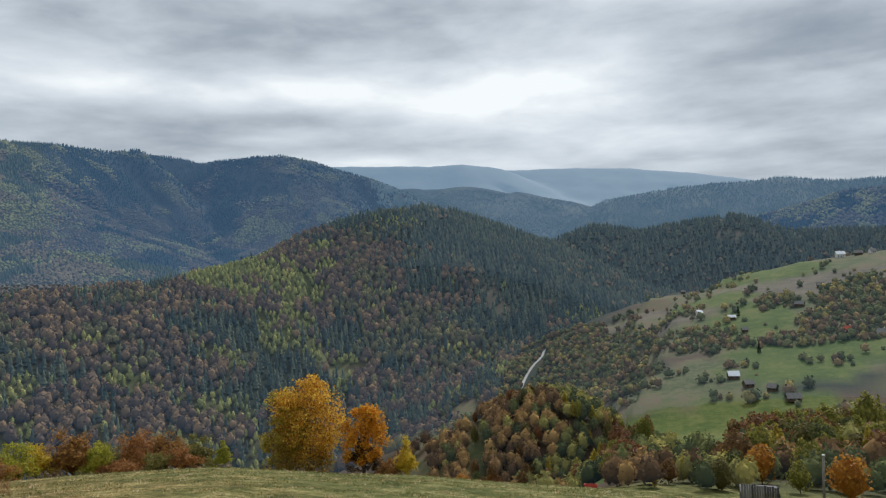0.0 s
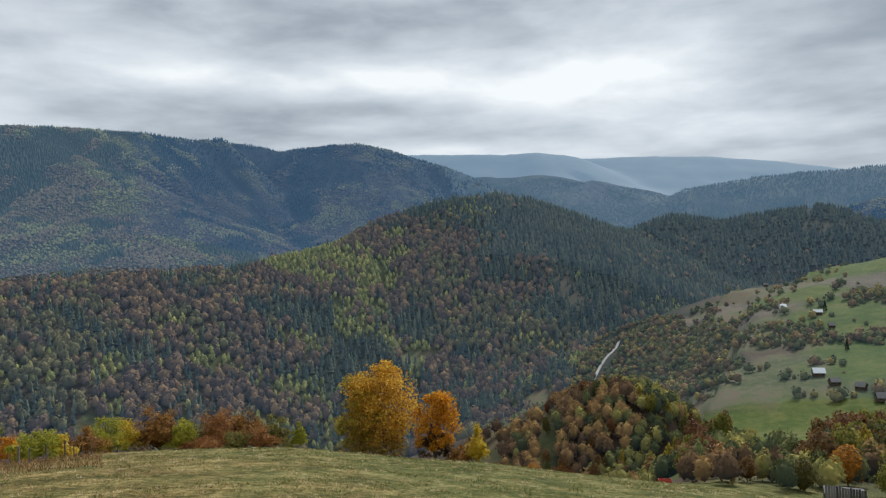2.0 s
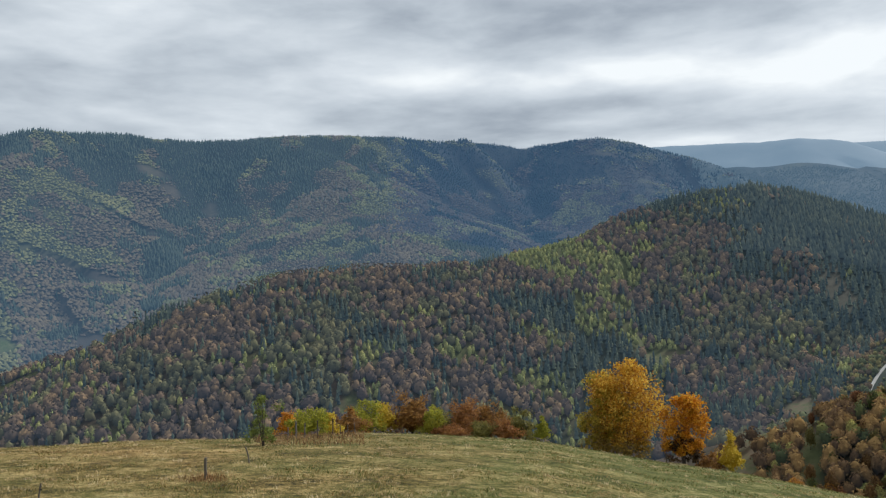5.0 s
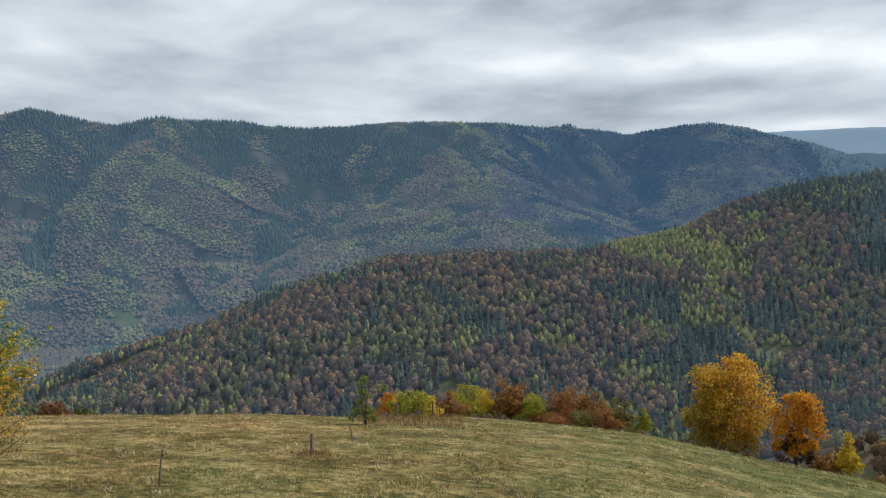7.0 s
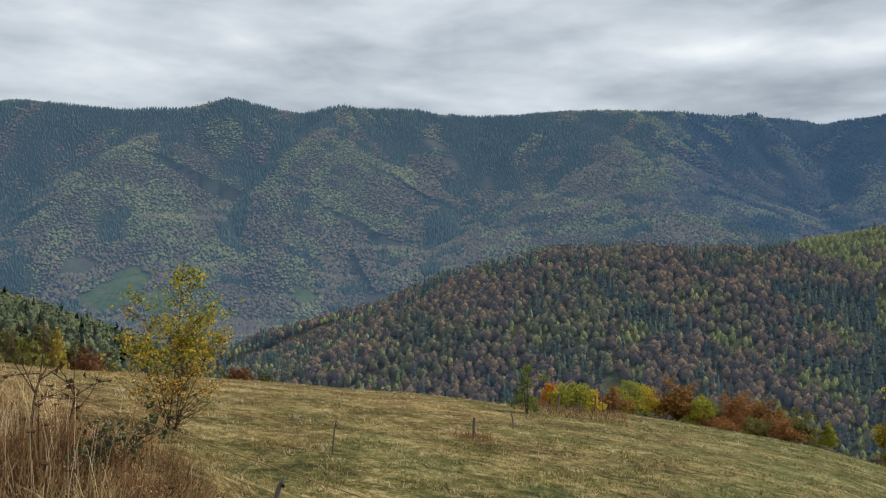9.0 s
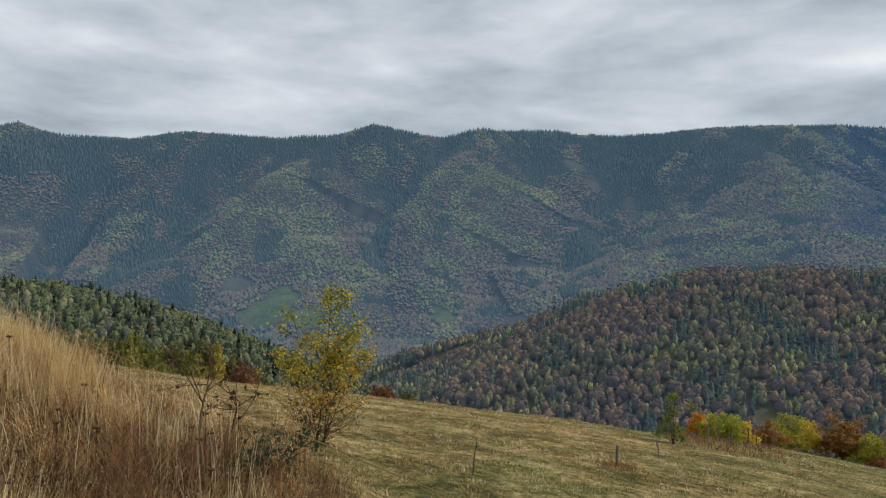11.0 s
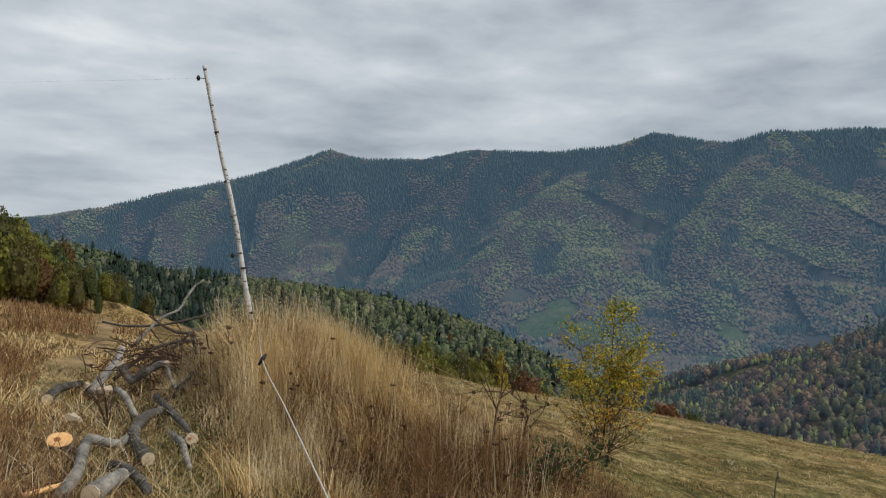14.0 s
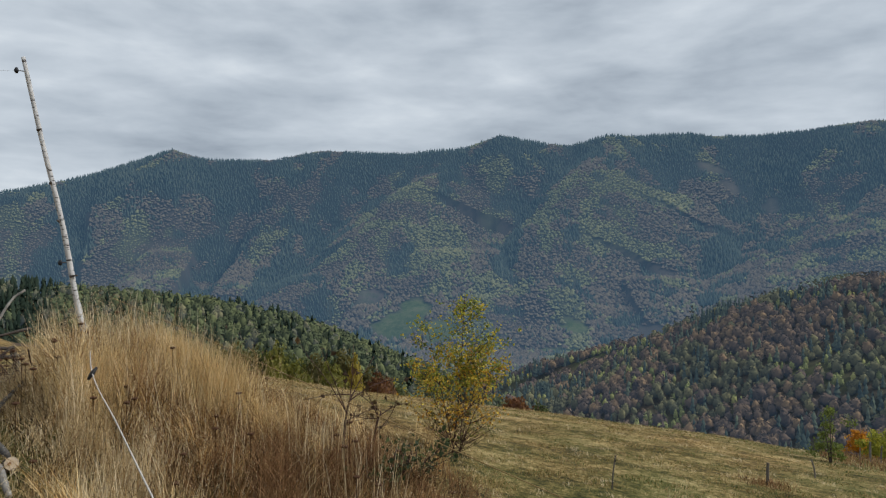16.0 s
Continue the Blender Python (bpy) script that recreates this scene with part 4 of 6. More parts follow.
ROOF_GREY = material("grey_shingle_roof", [(0.10, 0.10, 0.105), (0.17, 0.165, 0.16), (0.25, 0.24, 0.235)], 0.9, bump=0.02)
ROOF_RED = material("red_tile_roof", [(0.28, 0.07, 0.05), (0.42, 0.12, 0.08)], 0.9, bump=0.02)
WALL_WOOD = material("brown_board_wall", [(0.07, 0.05, 0.035), (0.13, 0.095, 0.07)], 1.2, bump=0.01)
WALL_WHITE = material("whitewashed_wall", [(0.55, 0.54, 0.50), (0.72, 0.71, 0.68)], 0.7)
DARK_GLASS = material("dark_window", [(0.02, 0.023, 0.028), (0.04, 0.045, 0.05)], 1, rough=0.15)
RED_PAINT = material("faded_red_paint", [(0.30, 0.04, 0.03), (0.45, 0.07, 0.05)], 3, rough=0.5)


def birch_bark():
    m = material("birch_bark", [(0.36, 0.33, 0.30), (0.54, 0.51, 0.48), (0.70, 0.68, 0.65)], 4, bump=0.004)
    tree = m.node_tree
    skin = tree.nodes["Principled BSDF"]
    old = skin.inputs["Base Color"].links[0].from_socket
    coord = tree.nodes.new("ShaderNodeTexCoord")
    place = node(tree, "ShaderNodeMapping")
    place.inputs["Scale"].default_value = (6, 6, 22)
    link(tree, coord.outputs["Object"], place.inputs[0])
    bands = node(tree, "ShaderNodeTexNoise", Scale=1.0, Detail=3.0, Roughness=0.6)
    link(tree, place.outputs[0], bands.inputs["Vector"])
    dark = ramp(tree, [(0.57, (0, 0, 0)), (0.62, (1, 1, 1))], bands.outputs[0])
    link(tree, mix(tree, dark.outputs[0], old, (0.05, 0.04, 0.035)), skin.inputs["Base Color"])
    return m


BIRCH_BARK = birch_bark()


def spot(bearing, distance, lift=0.0):
    x, y = bearing_xy(bearing, distance)
    return Vector((x, y, float(land_height(np.array([x]), np.array([y]))[0]) + lift))


def empty(name, where, label, category, group="", turn=0.0):
    ob = new(name)
    ob.matrix_world = Matrix.Translation(where) @ pose(0, 0, 0, 0, 0, turn)
    return tagged(ob, label, category, group)


def part(name, mesh, parent, label=""):
    ob = new(name, mesh)
    ob.parent = parent
    return tagged(ob, label) if label else ob


def tube(points, radii, sides=6):
    """A closed tapered tube along points: vertices and triangles."""
    pts = np.asarray(points, float)
    radii = np.broadcast_to(np.asarray(radii, float), len(pts))
    ways = np.gradient(pts, axis=0)
    ways /= np.linalg.norm(ways, axis=1, keepdims=True) + 1e-9
    side = np.cross(ways, (0.31, 0.52, 0.8))
    side /= np.linalg.norm(side, axis=1, keepdims=True) + 1e-9
    over = np.cross(ways, side)
    a = np.arange(sides) * 2 * np.pi / sides
    ring = pts[:, None] + radii[:, None, None] * (np.cos(a)[None, :, None] * side[:, None] + np.sin(a)[None, :, None] * over[:, None])
    v = np.r_[ring.reshape(-1, 3), pts[:1], pts[-1:]]
    f, n = [], len(pts)
    for k in range(n - 1):
        for i in range(sides):
            j = (i + 1) % sides
            p, q = k * sides, (k + 1) * sides
            f += [(p + i, p + j, q + j), (p + i, q + j, q + i)]
    for i in range(sides):
        j = (i + 1) % sides
        f += [(n * sides, j, i), (n * sides + 1, (n - 1) * sides + i, (n - 1) * sides + j)]
    return v, np.array(f)


def curved(points, n=14):
    """A smooth line through the points (Catmull-Rom)."""
    p = np.asarray(points, float)
    p = np.r_[[2 * p[0] - p[1]], p, [2 * p[-1] - p[-2]]]
    out = []
    for k in range(1, len(p) - 2):
        for t in np.linspace(0, 1, max(2, n // (len(p) - 3)), endpoint=False):
            a, b2, c, d = p[k - 1 : k + 3]
            out.append(0.5 * (2 * b2 + (c - a) * t + (2 * a - 5 * b2 + 4 * c - d) * t**2 + (3 * b2 - a - 3 * c + d) * t**3))
    return np.array(out + [p[-2]])


def leaf_cards(rng, where, size):
    """A folded four-cornered leaf at each place, turned at random."""
    n = len(where)
    u = rng.standard_normal((n, 3))
    u /= np.linalg.norm(u, axis=1, keepdims=True)
    w = np.cross(u, rng.standard_normal((n, 3)))
    w /= np.linalg.norm(w, axis=1, keepdims=True) + 1e-9
    s = (size * rng.uniform(0.6, 1.3, n))[:, None]
    fold = np.cross(u, w) * s * 0.22
    v = np.stack([where - u * s * 0.5, where + w * s * 0.36 + fold, where + u * s * 0.5, where - w * s * 0.36 + fold], 1).reshape(-1, 3)
    k = np.arange(n)[:, None] * 4
    return v, np.concatenate([k + [0, 1, 2], k + [0, 2, 3]])


def crown(rng, high, wide, leaves, size, shape):
    """Leaves in lumps about an uneven crown."""
    lumps = max(16, int(leaves / 85))
    h = rng.uniform(0, 1, lumps)
    a = rng.uniform(0, 2 * np.pi, lumps)
    out = np.sqrt(rng.uniform(0.05, 1, lumps))
    if shape == "cone":
        reach, low = 0.5 * wide * (1.05 - h) ** 0.8, 0.06
    elif shape == "bush":
        reach, low = 0.5 * wide * np.sqrt(np.clip(1.02 - h**2.2, 0, 1)), 0.03
    else:
        reach, low = 0.5 * wide * np.sin(np.pi * (0.16 + 0.80 * h)) ** 0.7, 0.16
    c = np.stack([np.cos(a) * out * reach, np.sin(a) * out * reach, high * (low + (0.96 - low) * h)], -1)
    rad = wide * rng.uniform(0.09, 0.19, lumps) * (0.55 if shape == "cone" else 1)
    pick = rng.integers(0, lumps, leaves)
    d = rng.standard_normal((leaves, 3))
    d /= np.linalg.norm(d, axis=1, keepdims=True)
    where = c[pick] + d * (rad[pick] * rng.uniform(0.35, 1.15, leaves))[:, None] * (1, 1, 0.85)
    where[:, 2] = np.clip(where[:, 2], 0.02 * high, None)
    return leaf_cards(rng, where, size)


def limbs(rng, high, wide, stems=1, reach=0.75):
    pieces = []
    for s in range(stems):
        lean = rng.uniform(-0.12, 0.12, 2) * high * (1 if stems > 1 else 0.4)
        base = rng.uniform(-0.1, 0.1, 2) * (wide * 0.3 if stems > 1 else 0)
        trunk = [(base[0], base[1], -0.15), (base[0] + 0.3 * lean[0], base[1] + 0.3 * lean[1], 0.35 * high), (base[0] + lean[0], base[1] + lean[1], 0.86 * high)]
        r0 = 0.016 * high / math.sqrt(stems) + 0.01
        line = curved(trunk, 8)
        pieces.append(tube(line, np.linspace(r0, 0.15 * r0, len(line)), 6))
        for k in range(max(4, 9 // stems)):
            f = rng.uniform(0.18, 0.8)
            p = line[int(f * (len(line) - 1))]
            a = rng.uniform(0, 6.28)
            tip = p + np.array([math.cos(a), math.sin(a), rng.uniform(0.5, 1.1)]) * wide * 0.5 * reach * (1.05 - f)
            mid = 0.5 * (p + tip) - (0, 0, 0.05 * wide)
            pieces.append(tube([p, mid, tip], np.array([0.4, 0.25, 0.08]) * r0, 4))
    return merge(pieces)


def make_tree(name, where, high, wide, leaf_mat, rng, label, category="tree", group="", leaves=900, size=0.22, shape="round", stems=1, bark=None, core=0):
    ob = empty(name, where, label, category, group, rng.uniform(0, 360))
    part("trunk", numpy_mesh("trunk", *limbs(rng, high, wide, stems), bark or BARK, True), ob)
    leaves_of = crown(rng, high, wide, leaves, size, shape) if leaves else None
    if core:
        v, f = leafy_tree(rng, core, 1.75 / math.sqrt(core), 0.47, 0.44, 16, 0.6 if shape == "cone" else 0.22, 0.5)
        fit = 0.8 if leaves else 1.0
        leaves_of = merge([leaves_of, (v * (wide * fit, wide * fit, high * fit), f)]) if leaves else (v * (wide, wide, high), f)
    part("crown", numpy_mesh("crown", *leaves_of, leaf_mat), ob)
    return ob


def spruce_tree(where, high, wide, rng, label, group=""):
    ob = empty("spruce_tree", where, label, "tree", group)
    part("trunk", numpy_mesh("trunk", *tube([(0, 0, -0.2), (0, 0, high * 0.95)], [0.014 * high, 0.02], 6), BARK, True), ob)
    n = 1100
    h = rng.uniform(0.04, 1, n) ** 1.1
    a = rng.uniform(0, 6.28, n)
    rad = 0.5 * wide * (1.02 - h) * (0.55 + 0.45 * np.abs(np.sin(h * 40 + a * 0.2))) * rng.uniform(0.3, 1, n) ** 0.5
    p = np.stack([np.cos(a) * rad, np.sin(a) * rad, h * high - 0.18 * rad], -1)
    part("crown", numpy_mesh("crown", *leaf_cards(rng, p, 0.05 * high), NEEDLE), ob)
    return ob


# ---- trees and shrubs along the meadow's rim ----
# bearing, distance, height, width
def build_rim():
    rng = np.random.default_rng(11)
    row = "shrubs along the meadow rim"
    big = empty("field_maple", spot(10.9, 73), "broad field maple in golden autumn leaf with a greener side", "tree", "trees on the meadow rim")
    part("trunk", numpy_mesh("trunk", *limbs(rng, 8.4, 7.5, 5), BARK, True), big)
    side = np.array(bearing_xy(12.7, 73)) - np.array(bearing_xy(10.9, 73))
    part("crown", numpy_mesh("crown", *crown(rng, 8.9, 7.0, 9500, 0.25, "round"), GOLD_LEAF), big)
    v, f = crown(rng, 8.0, 4.6, 4200, 0.22, "round")
    part("side_crown", numpy_mesh("side_crown", v + (side[0], side[1], 0.1), f, TURNING_LEAF), big, "yellow-green side crown")
    # ochre lower boughs, their darker tone also painting shade within the crown
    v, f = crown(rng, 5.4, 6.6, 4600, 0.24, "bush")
    part("skirt", numpy_mesh("skirt", v + (side[0] * 0.3, side[1] * 0.3, 0.0), f, OCHRE_LEAF), big, "ochre and olive lower boughs, darkened for crown shade")
    cherry = empty("cherry_tree", spot(6.85, 70), "wild cherry with bright orange crown over a dark thicket", "tree", "trees on the meadow rim")
    part("trunk", numpy_mesh("trunk", *limbs(rng, 6.2, 4.2, 9), BARK, True), cherry)
    part("crown", numpy_mesh("crown", *crown(rng, 6.5, 4.4, 5200, 0.24, "round"), ORANGE_LEAF), cherry)
    # inner leaves in dark brown paint the shade inside the crown
    part("thicket", numpy_mesh("thicket", *crown(rng, 3.4, 3.0, 1700, 0.2, "bush"), DARK_LEAF), cherry, "twigs and leaves inside, crown shade painted as dark brown")
    make_tree("birch_tree", spot(3.7, 70), 3.5, 3.0, YELLOW_LEAF, rng, "young birch all in clear yellow leaf", group="trees on the meadow rim", leaves=1500, size=0.16, shape="cone", bark=BIRCH_BARK, core=600)
    make_tree("birch_tree", spot(16.9, 76), 2.9, 2.4, LIME_LEAF, rng, "small conical birch in yellow-green leaf", group="trees on the meadow rim", leaves=1200, size=0.16, shape="cone", bark=BIRCH_BARK, core=500)
    make_tree("willow_shrub", spot(37.9, 41.5), 2.7, 2.3, GREEN_LEAF, rng, "small green willow by the fence with thin leaves", "tree", leaves=1500, size=0.12, stems=4)
    for b, d, high, wide, mat, text in (
        (34.6, 60, 1.9, 3.2, LIME_LEAF, "straggling yellow-green hazel scrub at the fence"), (33.0, 62, 1.6, 1.8, YELLOW_LEAF, "low yellow hazel scrub at the fence"),
        (31.5, 70, 2.1, 3.0, BROWN_LEAF, "brownish hawthorn bush on the rim"), (35.9, 70, 2.2, 2.4, ORANGE_LEAF, "orange spindle bush behind the fence"),
        (30.3, 76, 3.0, 3.4, LIME_LEAF, "yellow-green hazel bush on the rim"), (28.9, 78, 2.8, 3.2, YELLOW_LEAF, "yellow hazel bush on the rim"),
        (26.8, 78, 4.3, 4.2, BROWN_LEAF, "rounded brown beech bush on the rim"), (25.3, 76, 3.0, 2.6, LIME_LEAF, "slim yellow-green hazel bush on the rim"),
        (24.6, 80, 3.1, 3.0, OLIVE_LEAF, "dark olive hazel bush on the rim"), (22.7, 79, 3.8, 4.6, RUST_LEAF, "rust-red dogwood thicket on the rim"),
        (20.9, 80, 3.5, 4.0, BROWN_LEAF, "rust-brown dogwood bush on the rim"), (23.8, 75, 1.1, 3.4, RUST_LEAF, "low dark red bramble on the rim"),
        (21.6, 75, 1.9, 2.6, OLIVE_LEAF, "olive and yellow hazel bush"), (19.8, 75, 1.9, 2.9, RUST_LEAF, "bright red dogwood bush on the rim"),
        (18.7, 80, 3.2, 3.6, OLIVE_LEAF, "dark olive hazel bush on the rim"), (5.0, 70, 1.2, 2.2, BROWN_LEAF, "low brown bramble on the rim"),
    ):
        make_tree("rim_shrub", spot(b, d), high * 1.06, wide * 1.2, mat, rng, text, "shrub", row, leaves=int(430 * wide), size=0.19, shape="bush", stems=4, core=int(130 * wide))


build_rim()


# ---- the slope to the right: woods, hedges, farms ----
SLOPE_RUST = leafy("slope_rust_leaf", [(0.115, 0.055, 0.030), (0.185, 0.085, 0.038), (0.275, 0.135, 0.050)])
SLOPE_BROWN = leafy("slope_brown_leaf", [(0.110, 0.062, 0.030), (0.175, 0.098, 0.038), (0.265, 0.155, 0.052)])
SLOPE_ORANGE = leafy("slope_orange_leaf", [(0.26, 0.105, 0.020), (0.40, 0.175, 0.026), (0.54, 0.28, 0.045)])
SLOPE_LIME = leafy("slope_lime_leaf", [(0.120, 0.125, 0.030), (0.195, 0.190, 0.038), (0.30, 0.27, 0.055)])
SLOPE_YELLOW = leafy("slope_yellow_leaf", [(0.26, 0.200, 0.034), (0.39, 0.300, 0.046), (0.52, 0.41, 0.075)])
SLOPE_GREEN = leafy("slope_green_leaf", [(0.050, 0.062, 0.024), (0.084, 0.100, 0.032), (0.140, 0.150, 0.045)])
SLOPE_OLIVE = leafy("slope_olive_leaf", [(0.080, 0.074, 0.028), (0.130, 0.115, 0.036), (0.200, 0.165, 0.050)])


def build_right_trees():
    rng = np.random.default_rng(21)
    kinds = {}
    for key, name, mat, high, wide, shape, text in (
        ("rust", "beech_tree", SLOPE_RUST, 10, 9, "round", "beech in rust-red autumn leaf on the slope"), ("brown", "beech_tree", SLOPE_BROWN, 10, 9, "round", "beech in brown autumn leaf on the slope"),
        ("orange", "cherry_tree", SLOPE_ORANGE, 10, 10, "round", "wild cherry in orange leaf below the meadow"), ("lime", "hazel_tree", SLOPE_LIME, 10, 8, "round", "yellow-green hazel tree on the slope"),
        ("yellow", "birch_tree", SLOPE_YELLOW, 10, 5, "cone", "slim yellow birch on the slope"), ("green", "ash_tree", SLOPE_GREEN, 10, 7.5, "round", "ash tree still in green leaf"),
        ("olive", "hornbeam_tree", SLOPE_OLIVE, 10, 8.5, "round", "olive hornbeam turning brown"),
    ):
        kinds[key] = [make_tree(name, (0, 0, -900), high, wide, mat, rng, text, group="trees on the slope", leaves=0, size=0.72, shape=shape, core=600) for _ in range(3)]
    used = set()

    def plant(key, b, d, high, wide=1.0):
        proto = kinds[key][rng.integers(0, 3)]
        s = high / 10
        m = Matrix.Translation(spot(b, d, -0.1)) @ pose(0, 0, 0, 0, 0, rng.uniform(0, 360)) @ Matrix.Diagonal((s * wide, s * wide, s, 1))
        if proto.name in used:
            copy_thing(proto, m @ Matrix.Diagonal((*(1 / c for c in proto.scale), 1)))
        else:
            proto.matrix_basis = m
            used.add(proto.name)

    # below the meadow's right rim: bearing, distance, height
    for key, b, d, high in (
        ("orange", -22.0, 104, 5.2), ("orange", -27.4, 93, 5.2), ("brown", -15.7, 95, 3.6), ("yellow", -14.7, 90, 2.3), ("yellow", -16.7, 98, 3.2), ("green", -17.9, 96, 3.4),
        ("olive", -19.3, 92, 4.2), ("green", -20.3, 100, 4.6), ("rust", -21.2, 112, 4.6), ("rust", -21.9, 195, 10), ("brown", -20.6, 205, 8.5), ("brown", -23.2, 190, 9), ("olive", -24.6, 142, 8.4),
        ("green", -26.6, 131, 4.6), ("lime", -24.4, 96, 4.0), ("lime", -26.4, 205, 12), ("lime", -28.7, 205, 14), ("yellow", -23.8, 280, 9), ("lime", -29.8, 150, 9), ("green", -25.6, 160, 8),
        ("olive", -28.2, 140, 7), ("lime", -30.5, 110, 5.5), ("brown", -27.4, 250, 11), ("lime", -25.2, 108, 4.4), ("olive", -23.3, 120, 5.5), ("green", -18.9, 120, 5),
    ):
        plant(key, b, d, high)
    for key, b, d, high in (
        ("rust", -13.0, 110, 6.0), ("rust", -12.4, 330, 15), ("brown", -11.6, 300, 12), ("rust", -9.3, 300, 12), ("yellow", -10.5, 290, 12.5), ("lime", -5.9, 240, 8.5), ("yellow", -6.6, 235, 7.5),
        ("orange", -0.5, 95, 3.6), ("olive", 0.7, 100, 3.2), ("yellow", -1.7, 98, 3.3), ("orange", -1.1, 110, 4.4), ("lime", 1.8, 105, 3.2), ("orange", -2.3, 105, 3.5), ("green", -4.6, 210, 6.5),
        ("olive", -3.9, 150, 5.0), ("brown", -7.7, 180, 5.5), ("olive", -14.0, 130, 5), ("green", -8.3, 220, 8), ("lime", -11.4, 150, 5.0), ("brown", -12.6, 180, 7),
    ):
        plant(key, b, d, high)
    # the wooded spur in front of the valley road
    count = 0
    while count < 120:
        b, d = rng.uniform(-14.5, -1.5), rng.uniform(285, 395)
        if d < 300 and b > -2:
            continue
        if -11.2 < b < -8.5 and rng.uniform() < 0.75:
            key = rng.choice(["yellow", "lime"])
        else:
            key = rng.choice(["rust", "brown", "rust", "olive", "brown", "olive", "lime", "yellow"] if b < -6 else ["rust", "brown", "brown", "olive", "orange", "olive", "green"])
        plant(key, b, d, rng.uniform(7, 11), rng.uniform(0.6, 0.85))
        count += 1
    # round the farms and behind the pole
    for _ in range(90):
        b, d = rng.uniform(-33, -20), rng.uniform(110, 350)
        if b > -21.5 and d > 120:
            continue
        plant(rng.choice(["olive", "green", "lime", "brown", "rust", "lime", "yellow"]), b, d, rng.uniform(4, 6) + d * 0.018)
    # the wooded slope above the track
    for _ in range(240):
        b, d = rng.uniform(98.4, 112), rng.uniform(128, 172)
        plant(rng.choice(["olive", "green", "brown", "lime", "yellow"], p=[0.34, 0.22, 0.12, 0.28, 0.04]), b, d, np.interp(b, [99, 103, 107], [4.0, 7.5, 12.0]) * rng.uniform(0.6, 1.1), rng.uniform(0.55, 0.9))
    for _ in range(34):
        plant(rng.choice(["olive", "green", "green"]), rng.uniform(96.8, 100.6), rng.uniform(150, 196), rng.uniform(4, 6.5), rng.uniform(0.6, 0.9))
    # trees below the meadow's far edge
    for key, b, d, high in (
        ("rust", 69.6, 78, 5.6), ("brown", 68.9, 80, 5.4), ("lime", 75.4, 76, 6.9), ("olive", 74.1, 77, 7.4), ("lime", 77.1, 76, 8.0), ("olive", 72.4, 77, 7.6), ("olive", 79.7, 77, 8.2), ("green", 78.4, 78, 8.6),
        ("olive", 81.2, 78, 8.4), ("green", 73.2, 79, 7.6), ("rust", 59.2, 88, 7.2), ("green", 57.4, 86, 5.6), ("yellow", 55.6, 82, 3.4), ("yellow", 71.4, 76, 6.6), ("green", 76.3, 79, 8.4), ("rust", 58.2, 90, 6.4),
        ("brown", 60.2, 92, 6.8), ("olive", 80.4, 76, 7.8), ("olive", 70.4, 79, 6.4), ("green", 74.8, 80, 8.2), ("olive", 71.9, 80, 7.8), ("lime", 73.0, 74, 5.8), ("green", 68.2, 82, 5.4), ("olive", 67.5, 84, 5.2),
    ):
        plant(key, b, d, high, 0.75)
    for protos in kinds.values():
        for p in protos:
            if p.name not in used:
                for c in p.children:
                    bpy.data.objects.remove(c)
                bpy.data.objects.remove(p)
    spruce_tree(spot(-3.4, 260, -0.2), 14, 6.5, rng, "dark spruce at the foot of the meadow", "spruces below the meadow")
    spruce_tree(spot(-6.8, 310, -0.2), 16, 6.0, rng, "tall dark spruce in the autumn wood", "spruces below the meadow")
    spruce_tree(spot(-20.95, 682, -0.2), 9, 4.5, rng, "single dark spruce on the pasture", "spruces below the meadow")
    spruce_tree(spot(-22.2, 560, -0.2), 8, 3.6, rng, "small dark spruce on the pasture", "spruces below the meadow")


build_right_trees()


# bearing, distance, half width, half depth
PASTURE_WOODS = [(-8.6, 792, 40, 70), (-7.6, 730, 40, 60), (-11.2, 800, 42, 45), (-12.5, 690, 34, 45), (-10.5, 640, 50, 90), (-14.0, 640, 30, 34), (-16.3, 628, 48, 26), (-18.6, 600, 26, 14), (-14.4, 735, 26, 14), (-16.3, 732, 28, 14), (-17.9, 722, 12, 8),
                 (-23.4, 714, 18, 24), (-28.8, 725, 36, 60), (-31, 700, 50, 90), (-26.6, 640, 22, 36), (-25.3, 590, 16, 26), (-28, 600, 40, 24), (-19.6, 452, 8, 5), (-22.1, 445, 7, 5), (-21.3, 520, 10, 8), (-19.6, 590, 30, 12), (-23, 585, 16, 12),
                 (-15.1, 925, 10, 8), (-13.6, 905, 24, 10), (-9, 890, 40, 20), (-4.5, 640, 60, 80), (-2.5, 600, 50, 90), (-12.6, 545, 30, 22), (-16.4, 520, 9, 6), (-13.7, 495, 14, 8)]


